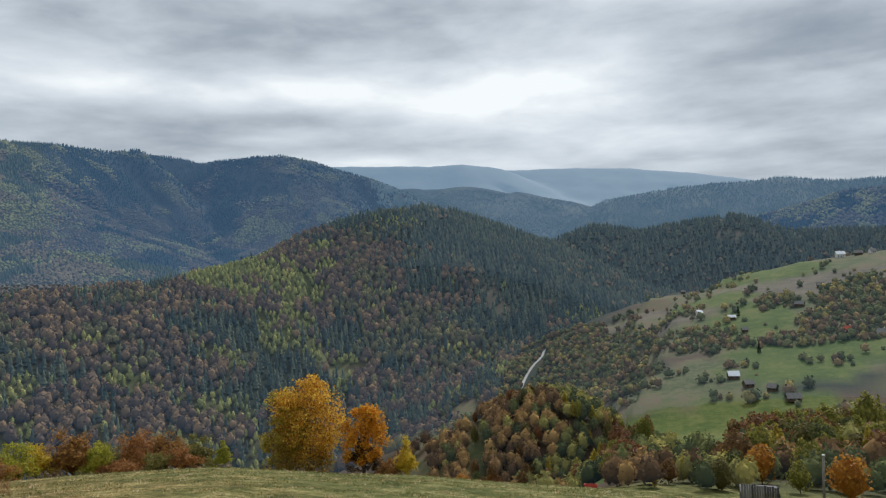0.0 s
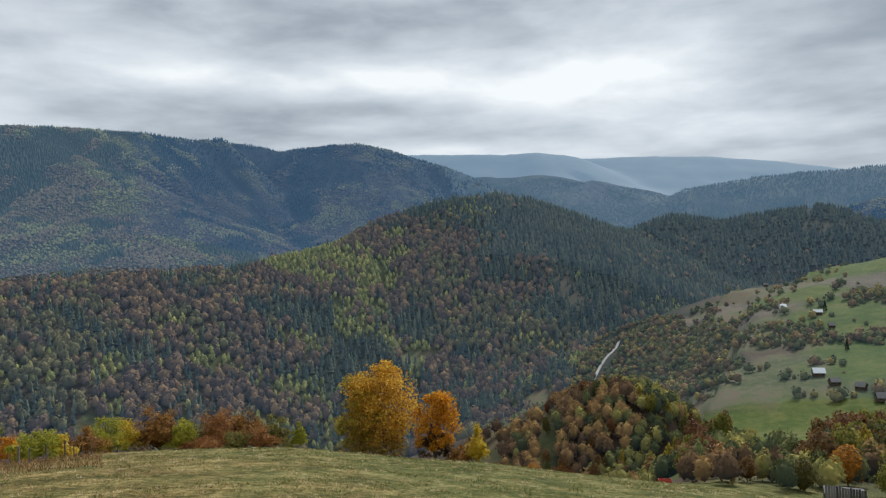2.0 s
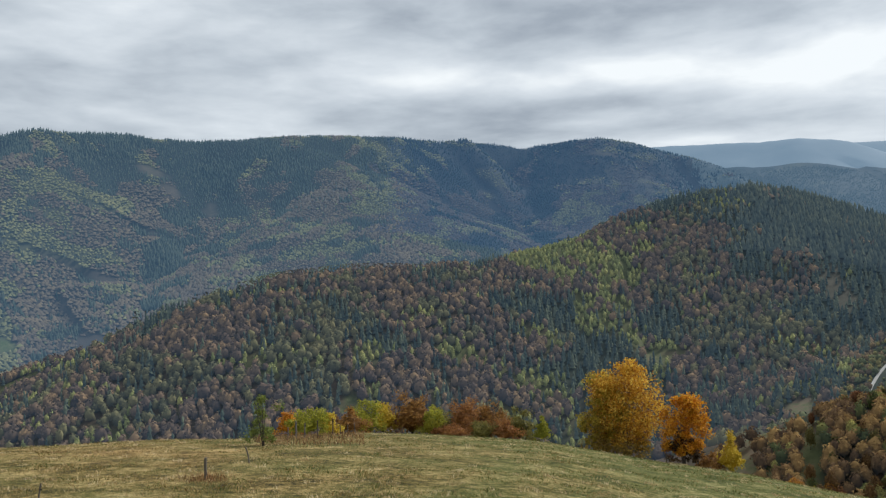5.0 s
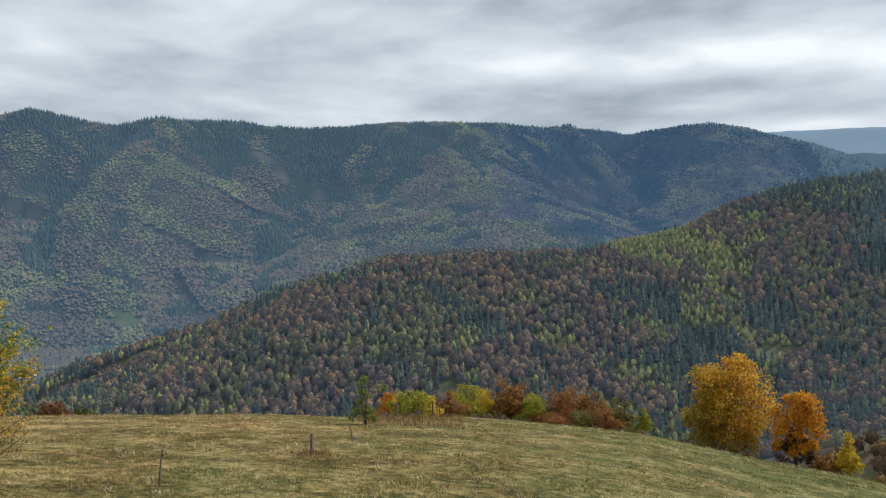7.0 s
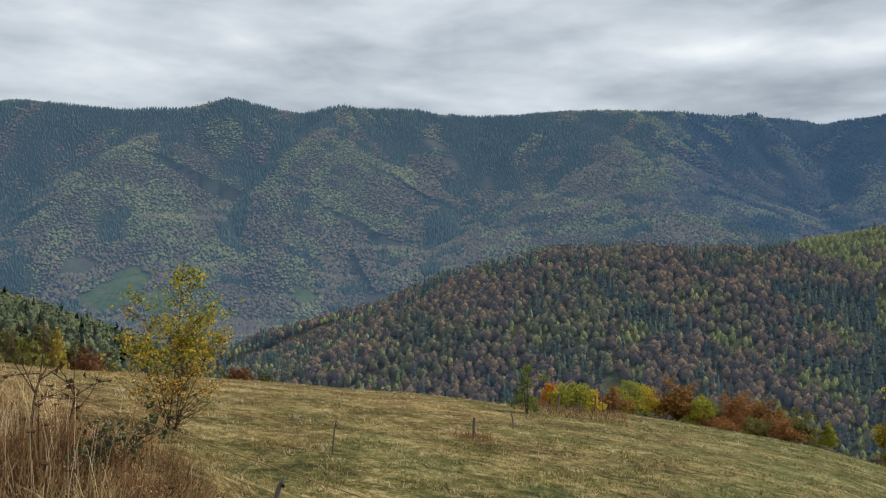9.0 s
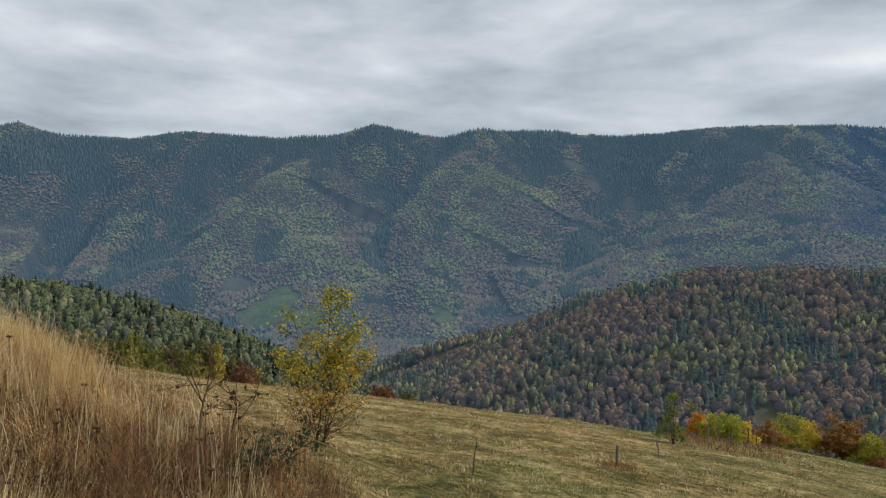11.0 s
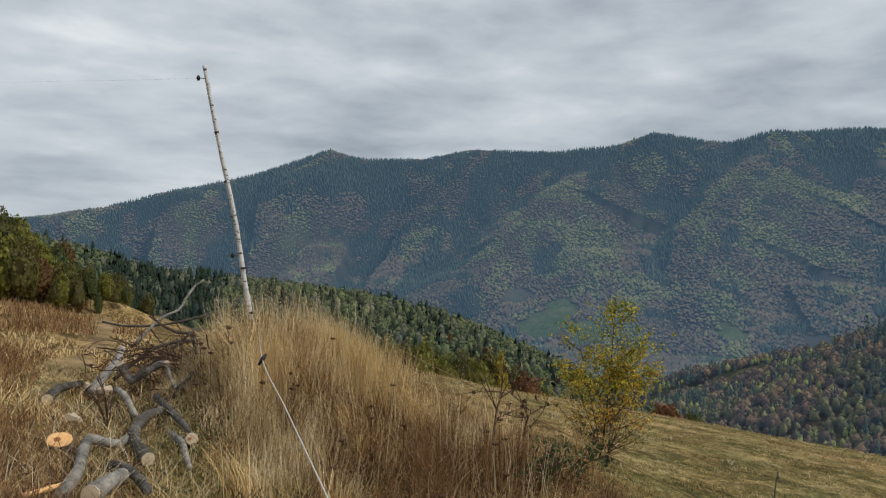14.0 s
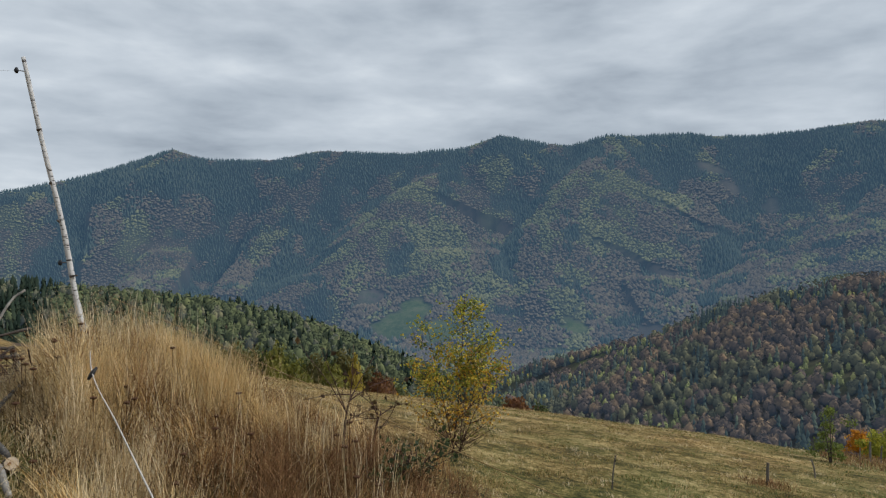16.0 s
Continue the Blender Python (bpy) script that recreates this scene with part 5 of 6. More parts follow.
def build_hedges():
    """Hedges and copses on the pastures across the side valley."""
    rng = np.random.default_rng(23)
    broad = [leafy_tree(rng, 26, 0.2) for _ in range(10)]
    x, y, b, r = scatter(rng, -36, 1, 395, 960, 5.8)
    wood = rough_ground(x, y, 90, 71)
    lines = np.abs(rough_ground(x, y, 120, 77) - 0.5)
    thick = (b > -9.8) | (wood > 0.66)
    u = rng.uniform(0, 1, len(x))
    c = cover(x, y)
    clear = np.maximum(c["green"], c["pasture"])
    copse = np.zeros(x.shape)
    for spot_at in PASTURE_WOODS:
        np.maximum(copse, blob(x, y, *spot_at, seed=9), out=copse)
    keep = seen_side(x, y, 18) & (((copse > 0.5) & (u < 0.9)) | (thick & (clear < 0.5) & (u < 0.85)) | ((lines < 0.010) & (u < 0.3)) | (u < 0.006))
    keep &= ~((b > -7.4) & (r > road_range(b) - 28) & (r < road_range(b) + 7))
    keep &= ~((b > -25) & (b < -10) & (r < 500) & (lines > 0.006) & (copse < 0.5))
    x, y, b, r, u = (v[keep] for v in (x, y, b, r, u))
    pick = rng.uniform(0, 1, len(x)) + 0.5 * (rough_ground(x, y, 60, 75) - 0.5)
    leafy_protos = [leafy_tree(rng, 90, 0.11, 0.48, 0.39, 12, 0.12, 0.45) for _ in range(12)]
    wx, wy, wb, wr = scatter(rng, -36, 5, 86, 400, 5.3)
    inside = ((wb > -14.8 + 0.012 * (wr - 330)) & (wb < -0.8) & (wr > 265)) | ((wb < -21.5 + 0.012 * (360 - wr)) & (wr < 350) & (rough_ground(wx, wy, 40, 79) > 0.36))
    inside |= (wb > -13.5) & (wr > 122) & (wr < 270) & (rough_ground(wx, wy, 30, 81) > 0.40)
    inside &= open_land(wx, wy) < 0.5
    inside |= (wb > -24) & (wb < -11) & (wr > 88) & (wr < 150) & (rough_ground(wx, wy, 14, 83) > 0.36)
    inside |= (wb > -1) & (wb < 5) & (wr > 290) & (rough_ground(wx, wy, 22, 87) > 0.52)
    wx, wy, wb, wr = (v[inside] for v in (wx, wy, wb, wr))
    tint = rough_ground(wx, wy, 45, 85) + 0.3 * (rng.uniform(0, 1, len(wx)) - 0.5) + np.where(np.abs(wb + 9.8) < 1.4, -0.12, 0) + np.where(wb < -20, -0.04, 0) + np.where((wb > -8.2) & (wb < 0), 0.08, 0)
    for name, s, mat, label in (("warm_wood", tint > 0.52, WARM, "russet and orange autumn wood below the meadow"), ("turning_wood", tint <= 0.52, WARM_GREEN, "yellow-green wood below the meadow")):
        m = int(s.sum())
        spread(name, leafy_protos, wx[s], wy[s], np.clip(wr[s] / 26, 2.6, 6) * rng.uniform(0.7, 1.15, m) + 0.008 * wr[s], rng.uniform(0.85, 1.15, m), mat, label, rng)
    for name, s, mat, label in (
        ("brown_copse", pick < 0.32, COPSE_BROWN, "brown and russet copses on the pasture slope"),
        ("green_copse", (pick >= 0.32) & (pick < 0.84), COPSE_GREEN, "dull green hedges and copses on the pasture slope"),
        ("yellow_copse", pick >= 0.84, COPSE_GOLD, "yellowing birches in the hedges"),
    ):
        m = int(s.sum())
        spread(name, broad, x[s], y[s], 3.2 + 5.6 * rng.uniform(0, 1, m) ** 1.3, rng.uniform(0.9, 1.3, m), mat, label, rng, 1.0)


build_hedges()


def drape(name, line, width, mat, lift, label):
    """A strip laid along a line of bearing and distance on the land."""
    p = curved([bearing_xy(b, d) + (0,) for b, d in line], 60)[:, :2]
    way = np.gradient(p, axis=0)
    way /= np.linalg.norm(way, axis=1, keepdims=True)
    off = np.stack([-way[:, 1], way[:, 0]], -1) * width / 2
    v = []
    for q in (p - off, p, p + off):
        v.append(np.c_[q, land_height(q[:, 0], q[:, 1]) + lift])
    low = np.maximum.reduce([k[:, 2] for k in v])
    v = np.stack([np.c_[k[:, :2], low] for k in v], 1).reshape(-1, 3)
    k = np.arange(len(p) - 1)[:, None] * 3
    f = np.concatenate([k + [0, 1, 4, 3], k + [1, 2, 5, 4]])
    return tagged(new(name, numpy_mesh(name, v, f, mat, True)), label, "road", kind="structure")


drape("road", ROAD_LINE, 2.8, GRAVEL, 0.5, "pale gravel road winding along the valley floor")


def box(bm, x0, x1, y0, y1, z0, z1):
    m = Matrix.Translation(((x0 + x1) / 2, (y0 + y1) / 2, (z0 + z1) / 2)) @ Matrix.Diagonal((x1 - x0, y1 - y0, z1 - z0, 1))
    bmesh.ops.create_cube(bm, size=1, matrix=m)


def bm_mesh(name, bm, mat, bevel=0.0):
    if bevel:
        bmesh.ops.bevel(bm, geom=bm.edges[:], offset=bevel, segments=1, affect="EDGES")
    me = bpy.data.meshes.new(name)
    bm.to_mesh(me)
    bm.free()
    me.materials.append(mat)
    return me


def house(name, bearing, distance, long, deep, high, roof_mat, wall_mat, turn, label, group=""):
    """A gabled house: walls, two roof slopes with eaves, door, windows, chimney."""
    long, deep = 0.68 * long, 0.72 * deep
    ob = empty(name, spot(bearing, distance, -0.3), label, "house", group, bearing + turn)
    bm = bmesh.new()
    box(bm, -long / 2, long / 2, -deep / 2, deep / 2, 0, high)
    ridge = high + deep * 0.42
    for x in (-long / 2, long / 2 - 0.15):
        v = [bm.verts.new(c) for c in ((x, -deep / 2, high), (x, deep / 2, high), (x, 0, ridge), (x + 0.15, -deep / 2, high), (x + 0.15, deep / 2, high), (x + 0.15, 0, ridge))]
        for face in ((0, 1, 2), (5, 4, 3), (0, 2, 5, 3), (1, 4, 5, 2), (0, 3, 4, 1)):
            bm.faces.new([v[i] for i in face])
    part("wall", bm_mesh("wall", bm, wall_mat), ob)
    for s in (-1, 1):
        bm = bmesh.new()
        edge = deep / 2 + 0.5
        low = high - 0.5 * 0.84
        outer = [(-long / 2 - 0.4, s * edge, low), (long / 2 + 0.4, s * edge, low), (long / 2 + 0.4, 0, ridge), (-long / 2 - 0.4, 0, ridge)]
        v = [bm.verts.new((x, y, z + dz)) for dz in (0.02, 0.2) for x, y, z in outer]
        for face in ((0, 1, 2, 3), (7, 6, 5, 4), (0, 4, 5, 1), (1, 5, 6, 2), (2, 6, 7, 3), (3, 7, 4, 0)):
            bm.faces.new([v[i] for i in face])
        part("roof", bm_mesh("roof", bm, roof_mat), ob)
    bm = bmesh.new()
    box(bm, -0.5, 0.5, -deep / 2 - 0.06, -deep / 2 + 0.05, 0.3, 2.3)
    part("door", bm_mesh("door", bm, WALL_WOOD), ob)
    for x in (-long * 0.3, long * 0.3):
        bm = bmesh.new()
        box(bm, x - 0.5, x + 0.5, -deep / 2 - 0.05, -deep / 2 + 0.05, 1.2, 2.2)
        part("window", bm_mesh("window", bm, DARK_GLASS), ob)
    if wall_mat is WALL_WHITE:
        bm = bmesh.new()
        box(bm, -0.35, 0.35, 0.4, 1.0, ridge - 0.8, ridge + 0.9)
        part("chimney", bm_mesh("chimney", bm, WALL_WHITE), ob)
    return ob


FARMS = "farmsteads on the slope"
for spec in (
    ("barn", -20.43, 491, 9, 7.5, 2.6, ROOF_TIN, WALL_WOOD, 12, "barn with a bright white tin roof on the pasture"),
    ("barn", -21.4, 471, 7.5, 6, 2.4, ROOF_GREY, WALL_WOOD, 25, "old wooden barn with grey shingle roof"),
    ("barn", -22.96, 461, 7, 6, 2.4, ROOF_GREY, WALL_WOOD, -20, "grey wooden hay barn beside trees"),
    ("barn", -24.25, 439, 10, 7, 2.2, ROOF_GREY, WALL_WOOD, 15, "low broken-roofed wooden barn among bushes"),
    ("cottage", -18.34, 703, 7, 6, 2.6, ROOF_TIN, WALL_WHITE, 30, "small pale-roofed cottage on the high pasture"),
    ("barn", -20.48, 672, 10, 5, 2.4, ROOF_TIN, WALL_WOOD, 0, "long pale-roofed barn below the pasture"),
    ("barn", -21.32, 625, 6, 6, 2.4, ROOF_GREY, WALL_WOOD, 10, "small dark barn on the pasture"),
    ("cottage", -27.9, 597, 12, 7, 3, ROOF_RED, WALL_WHITE, 8, "farmhouse with a red tiled roof"),
    ("cottage", -29.85, 587, 11, 8, 3, ROOF_GREY, WALL_WHITE, -15, "farmhouse with a blue-grey roof"),
    ("cottage", -27.5, 930, 13, 9, 4, ROOF_TIN, WALL_WHITE, 20, "white farmhouse at the top of the slope"),
    ("barn", -28.6, 925, 12, 8, 3, ROOF_GREY, WALL_WOOD, 0, "grey barn beside the white farmhouse"),
    ("cottage", -29.4, 920, 9, 7, 3, ROOF_GREY, WALL_WHITE, 30, "small white cottage on the upper slope"),
    ("barn", -26.25, 760, 9, 8, 3, ROOF_GREY, WALL_WOOD, 5, "grey wooden barn on the brown pasture"),
    ("barn", -24.9, 689, 10, 7, 2.4, ROOF_GREY, WALL_WOOD, -10, "weathered barn beside the copse"),
    ("barn", -17.3, 925, 7, 5, 2.4, ROOF_GREY, WALL_WOOD, 0, "tiny barn on the skyline of the slope"),
):
    house(*spec, FARMS)
for b, d, roof, text in VILLAGE:
    house("cottage", b, d, 7, 5.5, 2.6, ROOF_TIN if roof == "tin" else ROOF_GREY, WALL_WHITE, 30 * b, text, "valley village")


# ---- fence, shed and poles on the meadow ----
def fence_post(bearing, distance, high, thick, lean, label):
    ob = empty("fence_post", spot(bearing, distance), label, "fence post", "meadow fence posts")
    rng = np.random.default_rng(int(bearing * 10))
    b = math.radians(bearing)
    tip = np.array([math.cos(b), math.sin(b), 0]) * lean * high
    line = [(0, 0, -0.25), tuple(tip * 0.5 + rng.uniform(-0.02, 0.02, 3) + (0, 0, high * 0.5)), tuple(tip + (0, 0, high))]
    part("stake", numpy_mesh("stake", *tube(curved(line, 6), np.linspace(thick, thick * 0.8, 7)[: len(curved(line, 6))], 7), POST_WOOD, False), ob)
    if high > 0.8:
        v, f = tube([tuple(tip * 0.85 + (0, 0, high * 0.85)), tuple(tip * 0.85 + (0.07, -0.03, high * 0.85))], 0.02, 6)
        part("insulator", numpy_mesh("insulator", v, f, BLACK_PLASTIC), ob)
    return ob


for spec in (
    (53.0, 20.3, 0.88, 0.022, 0.12, "thin dark leaning stake of the electric fence"), (42.1, 26.5, 0.72, 0.055, 0.0, "short weathered post in a clump of dry grass"),
    (39.0, 31.1, 0.66, 0.035, -0.22, "thin leaning wooden stake on the meadow"), (36.1, 50.2, 0.75, 0.04, 0.02, "dark old stake among shrubs"), (35.5, 51.0, 1.15, 0.075, 0.0, "pale grey fence post among shrubs"),
    (34.9, 50.0, 1.0, 0.05, 0.05, "grey fence post in dry weeds"), (33.9, 57.0, 1.15, 0.05, 0.0, "slim grey fence post by the hazels"), (32.8, 58.0, 1.2, 0.05, 0.03, "upright grey fence post on the rim"),
    (32.2, 60.0, 0.75, 0.045, -0.05, "short fence post on the rim"), (31.7, 60.5, 0.7, 0.04, 0.05, "short stake on the rim"), (31.1, 61.0, 0.8, 0.045, -0.1, "leaning old stake on the rim"),
):
    fence_post(*spec)
stub = empty("broken_post", spot(57.6, 11.7), "broken split stake with a black insulator", "fence post")
part("stake", numpy_mesh("stake", *tube(curved([(0, 0, -0.2), (0.03, 0.03, 0.2), (0.1, 0.1, 0.42)], 6), [0.05, 0.05, 0.045, 0.045, 0.04, 0.035, 0.012][: len(curved([(0, 0, 0), (0, 0, 1), (0, 0, 2)], 6))], 7), POST_WOOD), stub)
part("insulator", numpy_mesh("insulator", *tube([(0.08, 0.08, 0.3), (0.14, 0.05, 0.3)], 0.025, 8), BLACK_PLASTIC), stub)


def plank_shed():
    ob = empty("plank_shed", spot(-21.85, 82.7), "weathered silver-grey plank shed below the meadow rim", "shed", turn=-18)
    rng = np.random.default_rng(31)
    n, wide = 15, 3.6
    for k in range(n):
        bm = bmesh.new()
        x = -wide / 2 + wide * k / n
        box(bm, x, x + wide / n - 0.025, -0.02 + 0.015 * rng.uniform(), 0.02, -0.3, 1.9 - 0.022 * k + rng.uniform(-0.08, 0.06))
        part("plank", bm_mesh("plank", bm, PLANK_WOOD), ob)
    for s in (-1, 1):
        bm = bmesh.new()
        box(bm, s * wide / 2 - 0.06, s * wide / 2 + 0.06, 0.05, 2.6, -0.3, 1.0)
        part("side_wall", bm_mesh("side_wall", bm, PLANK_WOOD), ob)
    bm = bmesh.new()
    box(bm, -wide / 2 + 0.05, wide / 2 - 0.05, 0.06, 2.7, 0.94, 1.0)
    part("roof", bm_mesh("roof", bm, ROOF_GREY), ob)
    return ob


plank_shed()
pole = empty("utility_pole", spot(-25.85, 89), "slim pale wooden utility pole below the meadow", "pole")
part("shaft", numpy_mesh("shaft", *tube([(0, 0, -0.4), (0.05, 0, 2.6), (0.12, 0, 5.0)], [0.16, 0.14, 0.11], 9), POST_WOOD, True), pole)
part("cap", numpy_mesh("cap", *tube([(0.12, 0, 5.0), (0.13, 0, 5.12)], [0.15, 0.13], 9), ROOF_TIN), pole)
# a small red thing of unknown kind; the trough form is made up
trough = empty("water_trough", spot(-10.1, 71.5, 0.0), "small unidentified red thing at the meadow rim, built as a trough", "trough", turn=-10)
bm = bmesh.new()
box(bm, -0.6, 0.6, -0.25, 0.25, 0.0, 0.06)
for x0, x1, y0, y1 in ((-0.6, 0.6, -0.25, -0.2), (-0.6, 0.6, 0.2, 0.25), (-0.6, -0.55, -0.2, 0.2), (0.55, 0.6, -0.2, 0.2)):
    box(bm, x0, x1, y0, y1, 0.06, 0.36)
part("basin", bm_mesh("basin", bm, RED_PAINT, 0.012), trough)


# ---- the bank: birch pole, ropes, sapling, brambles ----
POLE_FOOT = Vector((-20.36, 0.11, float(land_height(np.array([-20.36]), np.array([0.11]))[0])))
birch_pole = empty("birch_pole", POLE_FOOT, "leaning bare birch trunk used as a power-line pole", "pole")
rise = 6.27 - POLE_FOOT.z
shaft = [(0, 0.0, -0.4), (0.0, -0.17, 0.6), (0.02, -0.46, 2.0), (0.0, -0.79, 3.9), (0.03, -1.20, 5.7), (0.04, -1.62, rise)]
line = curved(shaft, 30)
part("trunk", numpy_mesh("trunk", *tube(line, np.linspace(0.080, 0.047, len(line)) * (1 + 0.06 * np.sin(np.arange(len(line)) * 2.3)), 10), BIRCH_BARK, True), birch_pole)
for k in (9, 14, 18, 21, 25):
    p = line[min(k, len(line) - 2)]
    part("knot", numpy_mesh("knot", *tube([p + (0.05, -0.05, 0), p + (0.1, -0.16 + 0.02 * k % 0.3, 0.03)], [0.035, 0.018], 6), BARK), birch_pole)
for z in (0.97, 0.51):
    p = line[int(z * (len(line) - 1))]
    arm = part("bracket", numpy_mesh("bracket", *tube([p, p + (0.05, -0.2, 0.01)], 0.012, 5), BARK), birch_pole)
    part("insulator", numpy_mesh("insulator", *tube([p + (0.05, -0.2, -0.06), p + (0.05, -0.2, 0.0), p + (0.05, -0.2, 0.07)], [0.03, 0.055, 0.025], 8), BLACK_PLASTIC, True), arm)


def rope(name, points, radius, mat, label, sag=0.0):
    line = curved(points, 40)
    line[:, 2] -= sag * np.sin(np.linspace(0, np.pi, len(line)))
    ob = new(name, numpy_mesh(name, *tube(line, radius, 5), mat, True))
    return tagged(ob, label, "rope")


top = POLE_FOOT + Vector(tuple(line[-2] + (0.05, -0.2, 0)))
rope("power_wire", [tuple(top), (-28.0, -10.0, 7.0), (-40.0, -26.0, 7.6)], 0.0016, STEEL_ROPE, "thin wire running from the birch pole", 0.2)
rope("guy_rope", [(-4.33, 0.19, 0.22), (-6.6, 0.03, 0.33), (-8.86, -0.12, 0.41), (-12.36, -0.14, 0.47), (-20.2, -0.27, 0.53)], 0.0055, STEEL_ROPE, "pale twisted fence rope stretched over the bank")
knot = new("rope_insulator", numpy_mesh("rope_insulator", *tube([(-8.84, -0.16, 0.36), (-8.87, -0.12, 0.42), (-8.9, -0.08, 0.47)], [0.015, 0.025, 0.014], 8), BLACK_PLASTIC, True))
tagged(knot, "black plastic insulator threaded on the fence rope", "insulator")
rope("fence_tape", [(-12.85, 0.17, 1.0), (-11.81, 0.78, 0.74), (-9.08, 1.92, 0.25), (-5.1, 3.45, -0.4), (-2.2, 4.7, -0.85)], 0.005, PALE_STRAW, "thin straw-coloured electric fence tape")


def birch_sapling():
    rng = np.random.default_rng(41)
    where = spot(64.4, 22.4, -0.05)
    ob = empty("birch_sapling", where, "young birch with thin yellow and green leaves on the meadow edge", "tree")
    high, stems, tips = 4.85, [], []
    for s, (dx, dy, h) in enumerate(((0.1, 0.25, 1.0), (-0.45, -0.75, 0.80), (0.3, 0.95, 0.70), (0.2, -1.25, 0.58), (-0.2, 1.5, 0.52), (0.6, 0.2, 0.62))):
        trunk = curved([(0.05 * s - 0.1, 0.06 * (s % 3) - 0.06, -0.1), (dx * 0.45, dy * 0.4, 0.4 * h * high), (dx, dy, h * high)], 18)
        stems.append(tube(trunk, np.linspace(0.034 if s == 0 else 0.020, 0.004, len(trunk)), 6))
        for k in range(40 if s == 0 else 20):
            f = rng.uniform(0.08, 0.96)
            p = trunk[int(f * (len(trunk) - 1))]
            a = rng.uniform(0, 6.28)
            reach = (0.25 + 1.1 * math.sin(math.pi * min(1.0, 0.25 + 0.75 * f)) ** 0.8) * rng.uniform(0.55, 1.1) * (1.1 if s == 0 else 0.9)
            tip = p + np.array([math.cos(a) * reach, math.sin(a) * reach, reach * rng.uniform(0.3, 1.0)])
            bough = curved([p, 0.5 * (p + tip) - (0, 0, 0.06 * reach), tip], 6)
            stems.append(tube(bough, np.linspace(0.010, 0.003, len(bough)), 4))
            tips += [(q, f) for q in bough[2:]]
            for _ in range(4):
                q = bough[rng.integers(1, len(bough))]
                end = q + rng.standard_normal(3) * 0.2 + (0, 0, 0.08)
                stems.append(tube([q, end], [0.004, 0.002], 3))
                tips.append((end, f))
    part("stem", numpy_mesh("stem", *merge(stems), TWIG, True), ob)
    pts = np.array([t[0] for t in tips])
    for mat, n, low, hi, text in ((LIME_LEAF, 1500, 0.40, 1.1, "yellow-green leaves"), (GREEN_LEAF, 800, 0.45, 1.1, "leaves still green"), (YELLOW_LEAF, 1150, 0.30, 0.9, "yellow leaves"), (GOLD_LEAF, 1000, 0.2, 0.62, "orange leaves"), (OLIVE_LEAF, 450, 0.08, 0.5, "browning lower leaves")):
        z = pts[:, 2] / high
        pool = np.flatnonzero((z > low) & (z < hi))
        where2 = pts[rng.choice(pool, n)] + 0.09 * rng.standard_normal((n, 3))
        part("foliage", numpy_mesh("foliage", *leaf_cards(rng, where2, 0.095), mat), ob, text)
    return ob


birch_sapling()


BRAMBLE_LEAF = leafy("bramble_leaf", [(0.035, 0.050, 0.022), (0.065, 0.085, 0.032), (0.12, 0.14, 0.05)])


def weed(name, where, high, leaf_mat, stem_mat, arms, leaves, label, seed, leaf=0.07, flat=0.7):
    rng = np.random.default_rng(seed)
    ob = empty(name, where, label, "plant")
    pieces, spots = [], []
    for k in range(arms):
        a = rng.uniform(0, 6.28)
        tip = np.array([math.cos(a) * high * flat * rng.uniform(0.4, 1), math.sin(a) * high * flat * rng.uniform(0.4, 1), high * rng.uniform(0.55, 1)])
        bough = curved([(0, 0, -0.1), tip * (0.35, 0.35, 0.55), tip], 8)
        pieces.append(tube(bough, np.linspace(0.011, 0.004, len(bough)), 5))
        spots += list(bough[3:])
        for _ in range(3):
            q = bough[rng.integers(2, len(bough))]
            end = q + rng.standard_normal(3) * 0.12 * high + (0, 0, 0.08)
            pieces.append(tube([q, end], [0.005, 0.002], 3))
            spots.append(end)
    part("stem", numpy_mesh("stem", *merge(pieces), stem_mat, True), ob)
    spots = np.array(spots)
    where2 = spots[rng.integers(0, len(spots), leaves)] + 0.05 * rng.standard_normal((leaves, 3))
    part("leaves", numpy_mesh("leaves", *leaf_cards(rng, where2, leaf), leaf_mat), ob)
    return ob


def bare_shrub(where, high, label, seed):
    """A forking dark stem with a few arms and a handful of hanging dead leaves."""
    rng = np.random.default_rng(seed)
    ob = empty("bare_shrub", where, label, "shrub")
    trunk = curved([(0, 0, -0.1), (0.02, 0.05, 0.4 * high), (0.03, 0.12, 0.62 * high)], 8)
    pieces, spots = [tube(trunk, np.linspace(0.016, 0.010, len(trunk)), 6)], []
    for dy, up in ((-0.45, 0.95), (-0.25, 1.0), (0.2, 1.02), (0.55, 0.9), (0.85, 0.72), (-0.5, 0.6), (0.5, 0.5)):
        p = trunk[rng.integers(len(trunk) // 3, len(trunk))]
        tip = np.array([rng.uniform(-0.2, 0.2), dy * high * 0.6, up * high])
        arm = curved([p, 0.5 * (p + tip) + rng.standard_normal(3) * 0.03, tip], 8)
        pieces.append(tube(arm, np.linspace(0.008, 0.003, len(arm)), 5))
        for _ in range(3):
            q = arm[rng.integers(2, len(arm))]
            end = q + rng.standard_normal(3) * (0.08, 0.12, 0.08) + (0, 0, 0.06)
            pieces.append(tube([q, end], [0.004, 0.002], 3))
            spots.append(end)
    part("stem", numpy_mesh("stem", *merge(pieces), TWIG, True), ob)
    spots = np.array(spots)
    part("leaves", numpy_mesh("leaves", *leaf_cards(rng, spots[rng.permutation(len(spots))[:14]] - (0, 0, 0.03), 0.11), DARK_LEAF), ob, "hanging dark dead leaves")
    return ob


